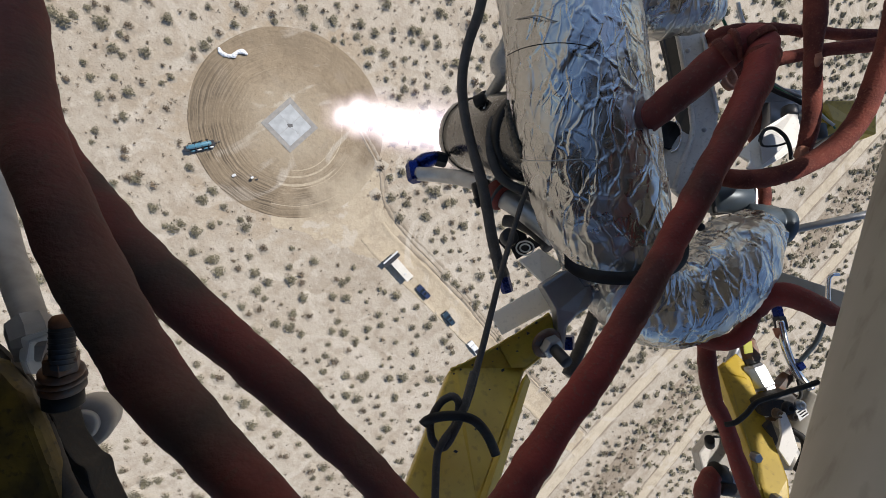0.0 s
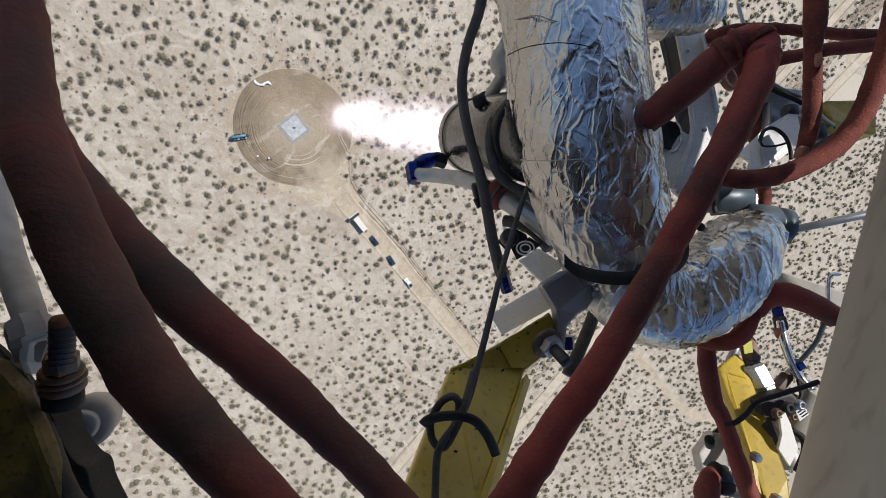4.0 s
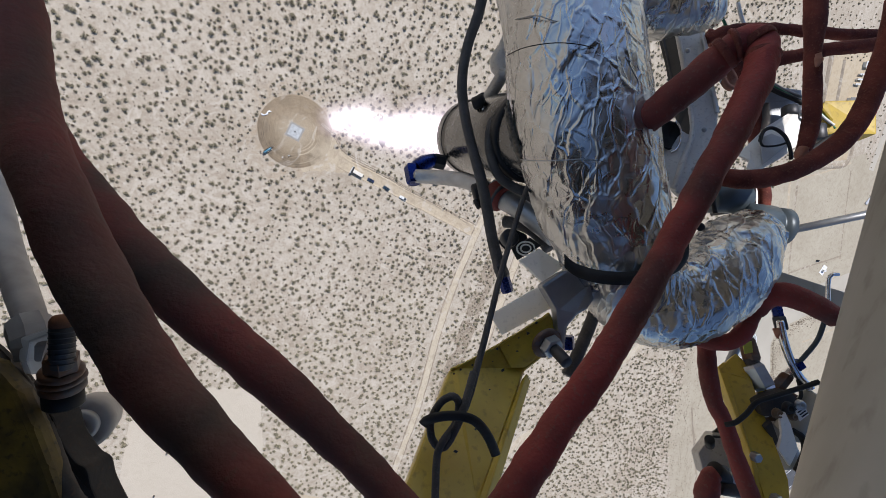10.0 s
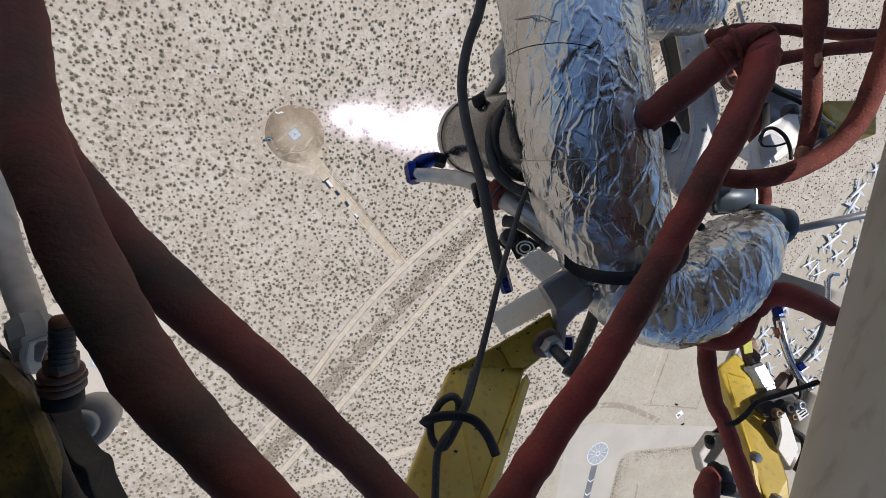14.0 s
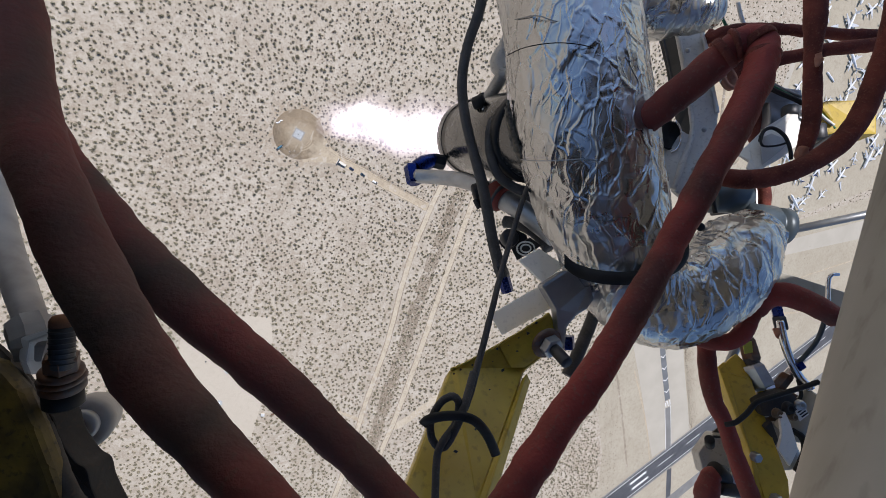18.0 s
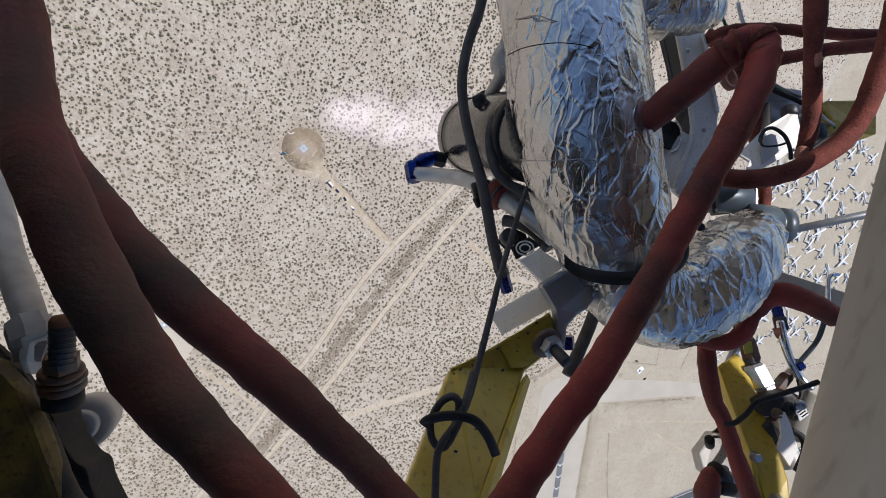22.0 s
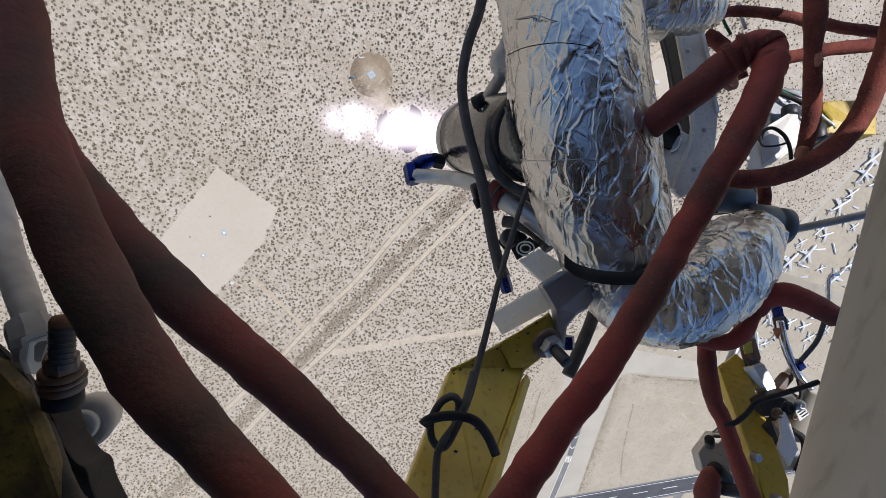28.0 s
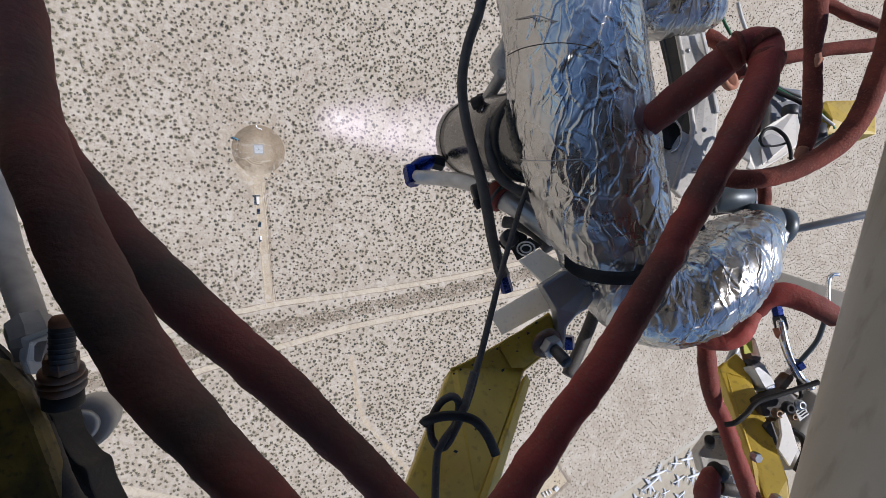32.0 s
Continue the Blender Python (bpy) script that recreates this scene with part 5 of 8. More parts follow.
def service_spot():
    """A small pale slab with a hut and two dark vehicles beside the apron."""
    sheet("service_slab", [(509, -314), (518, -307), (524, -313), (515, -321)], 0.09, ROADPAINT, "small white concrete slab beside the apron")
    small_hut(516, -314, -20, 4, 2.5, 2.4, "small white hut on a concrete slab", LABELWHITE)
    for x, y, a in ((527, -330, 10), (506, -297, -25)):
        e = tagged(suv(BLACK), "black vehicle parked beside the apron", "car")
        e.matrix_basis = pose(x, y, 0.06, 0, 0, a)
    for k, (pts, w) in enumerate((([(448, -290), (455, -240), (464, -168)], 1.6), ([(458, -292), (466, -240), (476, -168)], 1.3), ([(446, -292), (495, -299), (548, -308)], 0.9), ([(472, -186), (500, -190), (560, -196)], 0.8), ([(560, -205), (552, -260), (546, -311)], 0.9), ([(320, -312), (366, -288), (404, -289), (430, -297), (481, -320)], 4.0), ([(330, -440), (335, -540), (330, -620)], 1.2), ([(300, -400), (296, -500), (288, -600)], 1.6),
                                  ([(470, -420), (480, -520), (500, -600)], 1.4), ([(560, -430), (640, -480), (760, -520)], 1.5), ([(600, -320), (640, -200), (610, -60)], 1.2), ([(180, -690), (80, -705), (-60, -716)], 1.3), ([(480, -400), (620, -420), (820, -450)], 1.2))):
        ribbon("vehicle_track", pts, [(-w, 0.05), (0, 0.055), (w, 0.05)], BERM if k % 3 else ROADDIRT, "faint vehicle track on bare dirt", 50.0 + k, wobble=0.7)


service_spot()


# ---- the lander, laid out from its camera mount: x right, y up, z back ----
ENGINE_SWING = [
    (0, 0.54, -0.31, -0.43), (0.5, 0.06, 0.40, 0.03), (1, 0.29, -0.31, -0.26), (1.5, 0.06, 0.17, -0.01), (2, 0.06, 0.17, -0.01),
    (2.5, 0.29, -0.31, -0.26), (3, 0.54, 0.17, -0.34), (3.5, 0.29, -0.31, -0.26), (5.5, 0.29, 0.17, -0.17), (6, -0.17, 0.17, 0.15),
    (6.5, -0.17, -0.08, 0.10), (7, 0.06, 0.17, -0.01), (7.5, 0.29, 0.40, -0.13), (8, -0.65, 0.17, 0.48), (8.5, 0.54, -0.31, -0.43),
    (9, -0.17, 0.40, 0.19), (9.5, -0.17, -0.08, 0.10), (10, -0.17, 0.17, 0.15), (10.5, 0.06, 0.17, -0.01), (11, 0.29, -0.08, -0.22),
    (11.5, -0.64, 0.40, 0.52), (12, 0.29, -0.31, -0.26), (12.5, 0.29, 0.40, -0.13), (13, -0.17, -0.31, 0.06), (13.5, -0.17, 0.40, 0.19),
    (14, 0.29, 0.17, -0.17), (14.5, -0.65, 0.17, 0.48), (16.5, -0.42, -0.08, 0.27), (17, -0.17, -0.08, 0.10), (17.5, 0.06, 0.17, -0.01),
    (18, -0.17, 0.17, 0.15), (18.5, 0.54, 0.17, -0.34), (19, -0.88, 0.17, 0.64), (19.5, -0.41, 0.63, 0.41), (20, -0.17, -0.31, 0.06),
    (20.5, -0.65, 0.17, 0.48), (21, 0.77, -0.79, -0.69), (21.5, 0.29, 0.17, -0.17), (22, 0.54, 0.17, -0.34), (22.5, 0.06, 0.63, 0.08),
    (23, -1.12, -0.31, 0.72), (23.5, -1.86, -1.53, 1.00), (24, -0.17, -0.79, -0.03), (24.5, -1.37, -0.54, 0.85), (25, 0.54, 0.40, -0.30),
    (25.5, 0.06, 0.17, -0.01), (27.5, 6.67, -5.88, -5.74), (28, -0.00, 0.61, 0.12), (28.5, -0.61, 0.76, 0.57), (29, -0.46, 0.46, 0.41),
    (29.5, -0.92, 0.76, 0.78), (30, -3.50, 1.67, 2.74), (30.5, -1.96, 1.96, 1.73), (31, -1.05, 2.25, 1.16), (31.5, 0.31, -1.09, -0.42),
    (32, -0.46, 0.61, 0.43),
]
GIMBAL = Vector((0.1992, 0.1596, -0.8600))
DOWN = Vector((-0.3342, 0.2513, -1.0000)).normalized()
lander = tagged(empty("rocket_lander"), "open-frame rocket lander with foil-wrapped ducts and red hoses in flight", "rocket")


def lpart(name, bm, mat, label="", smooth=True, parent=None):
    return part(name, bm, mat, parent or lander, label, smooth)


# engine, hung in its gimbal; its parts are laid out from the gimbal
EXIT = Vector((-0.1102, 0.1774, -0.4400))
prof = [(-0.012, 0.088), (0.0, 0.102), (0.006, 0.108), (0.03, 0.108), (0.034, 0.104), (0.06, 0.1045), (0.10, 0.1055), (0.21, 0.107), (0.30, 0.106), (0.33, 0.104),
        (0.34, 0.1), (0.40, 0.096), (0.41, 0.09), (0.5, 0.06), (0.52, 0.01)]
engine = lpart("engine", lathe(EXIT, -DOWN, prof[2:], 48, close=False), NOZZLE, "dark grey rocket engine bell and chamber")
lpart("nozzle_lip", lathe(EXIT, -DOWN, [(0.03, 0.109), (0.028, 0.1105), (-0.002, 0.1105), (-0.006, 0.106), (-0.006, 0.094), (0.0, 0.09), (0.12, 0.06)], 48, close=False), NOZZLELIP, "heat-tinted nozzle rim", parent=engine)


def band(h, r, w, mat, name, label=""):
    lpart(name, lathe(EXIT, -DOWN, [(h, r - 0.004), (h, r + 0.004), (h + w, r + 0.004), (h + w, r - 0.004)], 40, close=False), mat, label, parent=engine)


for h, r, w in ((0.36, 0.1, 0.03),):
    band(h, r, w, BLACK, "clamp_band", "black clamp band")
# cooling-line elbow at the rim
lpart("elbow_block", hexnut((-0.1926, 0.0921, -0.3900), (-0.2253, 0.0982, -0.3800), 0.022), BLACK, parent=engine, smooth=False)
lpart("elbow_body", tube([(-0.2187, 0.1015, -0.3800), (-0.2509, 0.0881, -0.3700), (-0.2730, 0.0732, -0.3600)], [0.018, 0.024, 0.021], 8, 3), BLUEFIT, "blue anodised elbow fitting", parent=engine)
lpart("elbow_nut", hexnut((-0.2871, 0.0787, -0.3550), (-0.2765, 0.0252, -0.3400), 0.023), BLUEFIT, "blue hexagonal nut", False, engine)
lpart("elbow_cap", rod((-0.2951, 0.0595, -0.3550), (-0.2835, 0.0633, -0.3500), 0.016), STEEL, parent=engine)
lpart("coolant_tube", tube([(-0.2718, 0.0457, -0.3400), (-0.2130, 0.0375, -0.3100), (-0.1535, 0.0217, -0.2600), (-0.1034, -0.0033, -0.2100), (-0.0678, -0.0282, -0.1800)], 0.0200, 14, 5), BRAID, "grey braided coolant tube", parent=engine)
lpart("tube_clamp", rod((-0.1260, -0.0294, -0.1700), (-0.0853, -0.0172, -0.1700), 0.026, 10), BLACK, "black tube clamp", parent=engine)
lpart("clamp_screw", rod((-0.1228, -0.0424, -0.1400), (-0.1123, -0.0635, -0.1400), 0.008, 8), BLACK, parent=engine)
lpart("red_collar", rod((-0.0853, -0.0227, -0.1700), (-0.0556, -0.0439, -0.1500), 0.033, 18), REDHOSE, "dull red collar", parent=engine)
lpart("collar_ring", rod((-0.0663, -0.0334, -0.1600), (-0.0589, -0.0394, -0.1550), 0.037, 18), DARKSTEEL, parent=engine)
lpart("feed_tube", tube([(-0.0636, -0.0374, -0.1600), (-0.0285, -0.0619, -0.1300), (0.0105, -0.0977, -0.1000), (0.0468, -0.1339, -0.0700)], 0.0245, 16, 4), GREYMETAL, "grey feed tube", parent=engine)
lpart("feed_tube", tube([(-0.0764, -0.0019, -0.2000), (-0.0404, -0.0213, -0.1800), (0.0127, -0.0596, -0.1400), (0.0446, -0.1008, -0.1100)], 0.0158, 12, 4), GREYMETAL, parent=engine)
lpart("dark_hose", tube([(-0.0529, -0.0938, -0.1600), (-0.0202, -0.1017, -0.1400), (0.0123, -0.1222, -0.1200), (0.0358, -0.1583, -0.0900)], 0.0145, 12, 4), BLACKHOSE, "black hose", parent=engine)
lpart("dark_hose", tube([(-0.0274, 0.1934, -0.1600), (-0.0676, 0.1615, -0.1200), (-0.0929, 0.1104, -0.0900), (-0.0953, 0.0519, -0.0800), (-0.0755, 0.0000, -0.0800), (-0.0354, -0.0258, -0.0900), (0.0105, -0.0345, -0.1000)], 0.0106, 14, 6), BLACKHOSE, "black hose round the engine", parent=engine)
lpart("dark_hose", tube([(-0.0202, 0.1576, -0.1400), (-0.0473, 0.1289, -0.1100), (-0.0629, 0.0792, -0.0900), (-0.0567, 0.0354, -0.0900), (-0.0299, 0.0122, -0.1000)], 0.0087, 12, 6), BLACK, parent=engine)
lpart("igniter_wire", tube([(-0.0307, 0.0549, -0.1400), (-0.0413, 0.0365, -0.1400), (-0.0324, 0.0085, -0.1300), (-0.0135, -0.0009, -0.1200), (-0.0044, 0.0223, -0.1200)], 0.0033, 8, 5), BLACK, parent=engine)
for x, y in ((915, 285), (922, 300), (905, 270)):
    lpart("injector_port", hexnut(Vector((-0.0268, 0.0457, -0.1400)) + Vector(((x - 915) * 0.0013, (285 - y) * 0.0013, 0)), Vector((-0.0423, 0.0362, -0.1250)) + Vector(((x - 915) * 0.0013, (285 - y) * 0.0013, 0)), 0.009), STEEL, parent=engine, smooth=False)
lpart("rim_bracket", beam((-0.1061, 0.2266, -0.3000), (-0.0798, 0.2324, -0.2600), (0, 0, 1), 0.04, 0.035, 0.006), BLACK, "black bracket on the engine", False, engine)
lpart("rim_bracket", rod((-0.0882, 0.2289, -0.2800), (-0.0842, 0.1956, -0.2600), 0.02, 10), BLACK, parent=engine)
lpart("actuator_rod", rod((-0.0832, 0.2315, -0.2700), (-0.0529, 0.2605, -0.1600), 0.0163, 8), DULLALU, "grey octagonal actuator rod", parent=engine)
lpart("actuator_clevis", beam((-0.0842, 0.2369, -0.2600), (-0.0677, 0.2129, -0.2500), (0, 0, 1), 0.022, 0.03, 0.004), STEEL, parent=engine, smooth=False)
lpart("bracket_tab", plate([(-0.1084, 0.1681, -0.1400), (-0.0939, 0.1747, -0.1400), (-0.0879, 0.1612, -0.1350), (-0.0970, 0.1468, -0.1350)], 0.004, 0.001), LABELWHITE, "bright bracket tab", False, engine)
lpart("bracket_tab", plate([(-0.0847, 0.1891, -0.1400), (-0.0728, 0.1957, -0.1400), (-0.0682, 0.1743, -0.1350), (-0.0774, 0.1691, -0.1350)], 0.004, 0.001), LABELWHITE, "", False, engine)
lpart("bracket_knuckle", rod((-0.1260, 0.1888, -0.1700), (-0.0998, 0.1961, -0.1600), 0.0149, 12), BLACK, "", True, engine)
lpart("valve_plate", plate([(-0.0754, -0.1428, -0.1200), (-0.0358, -0.1149, -0.1100), (-0.0103, -0.1276, -0.1100), (-0.0077, -0.1391, -0.1100), (-0.0534, -0.1660, -0.1200)], 0.012), BLACK, "black valve plate", False, engine)
lpart("valve_plate", plate([(-0.0479, -0.1596, -0.0900), (-0.0087, -0.1348, -0.0800), (0.0161, -0.1521, -0.0800), (-0.0354, -0.1846, -0.0900)], 0.014), BLACK, "black valve plate with ring markings", False, engine)
for q, w in ((0.0173, 0.004), (0.0099, 0.004)):
    ring = [Vector((-0.0215, -0.1583, -0.0650)) + Vector((q * math.cos(k * 0.5236) * 1.1, q * math.sin(k * 0.5236) * 0.85, 0.002)) for k in range(13)]
    lpart("ring_mark", tube(ring, 0.0018, 6, 2), LABELWHITE, parent=engine)
lpart("valve_cap", rod((-0.0537, -0.1391, -0.1100), (-0.0479, -0.1308, -0.0900), 0.02, 16), DARKSTEEL, parent=engine)

# glowing exhaust: a train of hollow bowls of gas, each fading towards its rim
AXIS = (Vector((-1.7742, 1.5954, -4.8400)) - EXIT).normalized()
FLAME = [(0.0, 0.125), (0.35, 0.145), (0.9, 0.168), (1.6, 0.19), (2.4, 0.215), (3.1, 0.23), (3.7, 0.23), (4.2, 0.21), (4.7, 0.17)]
GLOW = [0.28, 0.27, 0.26, 0.27, 0.26, 0.24, 0.16, 0.1, 0.05]
flame = None
for where in (0.08, 0.6, 1.4, 2.5, 3.6):
    k = max(i for i in range(8) if FLAME[i][0] <= where)
    f = (where - FLAME[k][0]) / (FLAME[k + 1][0] - FLAME[k][0])
    wide = FLAME[k][1] * (1 - f) + FLAME[k + 1][1] * f
    glow = GLOW[k] * (1 - f) + GLOW[k + 1] * f
    bm = bmesh.new()
    reach = wide * 1.45
    rings = [[bm.verts.new((reach * i / 9 * math.cos(2 * math.pi * j / 28), reach * i / 9 * math.sin(2 * math.pi * j / 28), where - 0.3 * wide * (i / 9 * 1.4) ** 2 * min(1.0, where))) for j in range(28)] for i in range(1, 10)]
    tip = bm.verts.new((0, 0, where))
    for j in range(28):
        bm.faces.new((tip, rings[0][j], rings[0][(j + 1) % 28]))
    for a, b in zip(rings, rings[1:]):
        for j in range(28):
            bm.faces.new((a[j], b[j], b[(j + 1) % 28], a[(j + 1) % 28]))
    ob = lpart("exhaust_flame" if flame is None else "flame_bowl", bm, plume_material("exhaust_glow", glow, wide), "white-pink exhaust flame" if flame is None else "", True, engine)
    ob.matrix_basis = Matrix.Translation(EXIT) @ AXIS.to_track_quat('Z', 'Y').to_matrix().to_4x4()
    flame = flame or ob

# the dense core of the jet: small puffs of burning gas, blown out of the bell with full thrust and held in it when the engine throttles down
def puff_material():
    m = bpy.data.materials.new("burning_gas")
    m.use_nodes = True
    N, L = m.node_tree.nodes, m.node_tree.links
    N.remove(N["Principled BSDF"])
    tr, em, ad = N.new("ShaderNodeBsdfTransparent"), N.new("ShaderNodeEmission"), N.new("ShaderNodeAddShader")
    tc, ln, fall, up = N.new("ShaderNodeTexCoord"), N.new("ShaderNodeVectorMath"), N.new("ShaderNodeMapRange"), N.new("ShaderNodeMath")
    ln.operation, up.operation = 'LENGTH', 'MULTIPLY'
    L.new(tc.outputs["Object"], ln.inputs[0])
    fall.interpolation_type = 'SMOOTHERSTEP'
    fall.inputs["From Max"].default_value = PUFF_R
    fall.inputs["To Min"].default_value, fall.inputs["To Max"].default_value = 1.0, 0.0
    L.new(ln.outputs["Value"], fall.inputs["Value"])
    up.inputs[1].default_value = 0.55
    L.new(fall.outputs["Result"], up.inputs[0])
    info, tint = N.new("ShaderNodeObjectInfo"), N.new("ShaderNodeMix")
    tint.data_type = 'RGBA'
    tint.inputs["A"].default_value, tint.inputs["B"].default_value = (1.0, 0.90, 0.84, 1), (1.0, 0.84, 0.98, 1)
    L.new(info.outputs["Random"], tint.inputs["Factor"])
    L.new(tint.outputs["Result"], em.inputs["Color"])
    L.new(up.outputs[0], em.inputs["Strength"])
    L.new(tr.outputs[0], ad.inputs[0])
    L.new(em.outputs[0], ad.inputs[1])
    L.new(ad.outputs[0], N["Material Output"].inputs["Surface"])
    return m


PUFF_R = 0.126
THRUST = [(0, 1.0), (20, 1.0), (20.5, 0.9), (21, 0.5), (22, 0.48), (23, 0.45), (24, 0.32), (25, 0.25), (25.5, 0.35), (27.5, 0.55), (28, 0.86), (28.5, 1.0), (30.5, 1.0), (31, 0.92), (31.5, 0.74), (32, 0.42)]
puffs = []
bm = bmesh.new()
rings = [[bm.verts.new((PUFF_R * i / 4 * math.cos(math.pi * j / 8), PUFF_R * i / 4 * math.sin(math.pi * j / 8), -0.03 * (i / 4) ** 2)) for j in range(16)] for i in range(1, 5)]
tip = bm.verts.new((0, 0, 0))
for j in range(16):
    bm.faces.new((tip, rings[0][j], rings[0][(j + 1) % 16]))
    for a, b in zip(rings, rings[1:]):
        bm.faces.new((a[j], b[j], b[(j + 1) % 16], a[(j + 1) % 16]))
puff_mesh = bpy.data.meshes.new("gas_puff")
bm.to_mesh(puff_mesh)
bm.free()
puff_mesh.materials.append(puff_material())
toss = random.Random(31)
stations = [(0.06, 2, 0.04), (0.28, 2, 0.045), (0.6, 2, 0.04), (0.95, 2, 0.035), (1.3, 2, 0.045), (1.75, 2, 0.055), (2.25, 2, 0.065), (2.75, 2, 0.07), (3.15, 1, 0.0)]
for far, count, wide in stations:
    for k in range(count):
        ob = new("gas_puff", puff_mesh)
        ob.parent = engine
        turn = 2 * math.pi * (k + 0.3 * toss.random()) / count + far
        puffs.append((ob, far, wide * math.cos(turn), wide * math.sin(turn), 0.6 + 0.32 * (len(puffs) * 0.618 % 1)))


def thrust(t):
    for (a, u), (b, v) in zip(THRUST, THRUST[1:]):
        if a <= t <= b:
            return u + (v - u) * (t - a) / (b - a)


def puff_rows(far, px, py, need):
    """Where a puff hovers in the jet, trembling; without enough thrust it stays inside the bell."""
    turn = AXIS.to_track_quat('Z', 'Y').to_matrix()
    rows = []
    for k in range(65):
        t = k * 0.5
        f = max(0.0, min(1.0, (thrust(t) - need) / 0.12 + 0.5))
        shake = Vector((toss.gauss(0, 0.014), toss.gauss(0, 0.014), toss.gauss(0, 0.05))) * min(1.0, far) * f
        inside, out = EXIT - DOWN * 0.24, EXIT + turn @ (Vector((px, py, far)) + shake)
        rows.append((t, Matrix.Translation(inside + (out - inside) * f) @ turn.to_4x4()))
    return rows


# ---- fixed structure of the lander ----
# foil-wrapped ducts
lpart("foil_duct", crumple(tube([(0.2048, 0.6461, -0.8600), (0.2201, 0.5190, -0.8200), (0.2370, 0.3960, -0.7900), (0.2422, 0.2987, -0.7800), (0.2543, 0.1935, -0.7700), (0.2760, 0.0910, -0.7600), (0.3000, 0.0109, -0.7500), (0.3176, -0.0363, -0.7450)],
                        [0.1188, 0.1219, 0.1216, 0.1242, 0.1216, 0.1130, 0.0997, 0.0902], 220, 30), 0.0012, 0.0025),
      FOIL, "large duct wrapped in crumpled silver foil")
lpart("sleeve_cord", tube([(0.1149, 0.2650, -0.7650), (0.1188, 0.2290, -0.7620), (0.1278, 0.1970, -0.7600), (0.1360, 0.1710, -0.7600), (0.1430, 0.1540, -0.7600)], [0.0030, 0.0058, 0.0062, 0.0060, 0.0035], 12, 10, wrap=0.0012, wave=420), KNIT, "knitted cord along the foil seam")
lpart("foil_elbow", crumple(tube([(0.3166, -0.0287, -0.7520), (0.3296, -0.0661, -0.7500), (0.3612, -0.0898, -0.7500), (0.4133, -0.0904, -0.7550), (0.4711, -0.0594, -0.7650), (0.5296, -0.0113, -0.7800), (0.5853, 0.0411, -0.8000)],
                         [0.0831, 0.0829, 0.0789, 0.0775, 0.0805, 0.0718, 0.0442], 132, 18, rough=0.004, cell=16), 0.0018, 0.0035, 0.8), FOIL, "foil-wrapped duct elbow")
lpart("foil_crossover", crumple(tube([(0.2897, 0.5782, -0.8600), (0.3732, 0.5163, -0.8700), (0.4469, 0.4933, -0.8800), (0.5164, 0.4954, -0.8900), (0.5732, 0.4962, -0.9000)], [0.0905, 0.0756, 0.0602, 0.0492, 0.0261], 96, 14, rough=0.004, cell=16), 0.003, 0.004, 0.75),
      FOIL, "foil-wrapped crossover pipe")
lpart("grey_boot", lathe((0.1855, 0.5934, -1.0000), Vector((0.1526, 0.5408, -1.0000)) - Vector((0.1855, 0.6197, -1.0000)), [(-0.04, 0.02), (-0.02, 0.035), (0.015, 0.032), (0.024, 0.01)], 20), GREYMETAL, "grey rounded boot")
strap = [(0.1876, -0.0182, -0.6600), (0.2034, -0.0319, -0.6550), (0.2324, -0.0413, -0.6400), (0.2724, -0.0434, -0.6350), (0.3208, -0.0371, -0.6400), (0.3601, -0.0205, -0.6500), (0.3786, 0.0009, -0.6600)]
bm = bmesh.new()
line, _ = spline(strap, [0] * 7, 6)
rows = [[bm.verts.new(q + Vector((0, s * 0.010, z))) for s, z in ((-1, 0), (1, 0), (1, -0.004), (-1, -0.004))] for q in line]
for a, b in zip(rows, rows[1:]):
    for k in range(4):
        bm.faces.new((a[k], a[(k + 1) % 4], b[(k + 1) % 4], b[k]))
lpart("rubber_strap", bm, BLACK, "black rubber strap round the foil duct")
lpart("safety_wire", tube([(0.1050, 0.3159, -0.7000), (0.1278, 0.3124, -0.6650), (0.1732, 0.3146, -0.6550), (0.2206, 0.3094, -0.6550), (0.2527, 0.2961, -0.6600), (0.2962, 0.2698, -0.6700), (0.3250, 0.2442, -0.6900)], 0.0008, 6, 4), BLACK)
lpart("foil_seam", tube([(0.1246, 0.3953, -0.7400), (0.1507, 0.3750, -0.6900), (0.1830, 0.3579, -0.6750), (0.2185, 0.3775, -0.6750), (0.2604, 0.3874, -0.6800), (0.2960, 0.3822, -0.6900), (0.3270, 0.3466, -0.7100)], 0.0010, 6, 4), GREYMETAL)
lpart("foil_seam", tube([(0.1307, 0.1497, -0.7200), (0.1603, 0.1344, -0.6550), (0.2173, 0.1349, -0.6450), (0.2723, 0.1301, -0.6550), (0.3445, 0.1464, -0.7000)], 0.0009, 6, 4), GREYMETAL)
bm = tube([(0.1211, 0.2642, -0.8000), (0.1237, 0.2245, -0.7900), (0.1314, 0.1878, -0.7800), (0.1429, 0.1550, -0.7700)], 0.0062, 10, 10, wrap=0.0028, wave=80)
lpart("knit_sleeve", bm, ROPE, "dark knitted rope edge of the foil wrap")

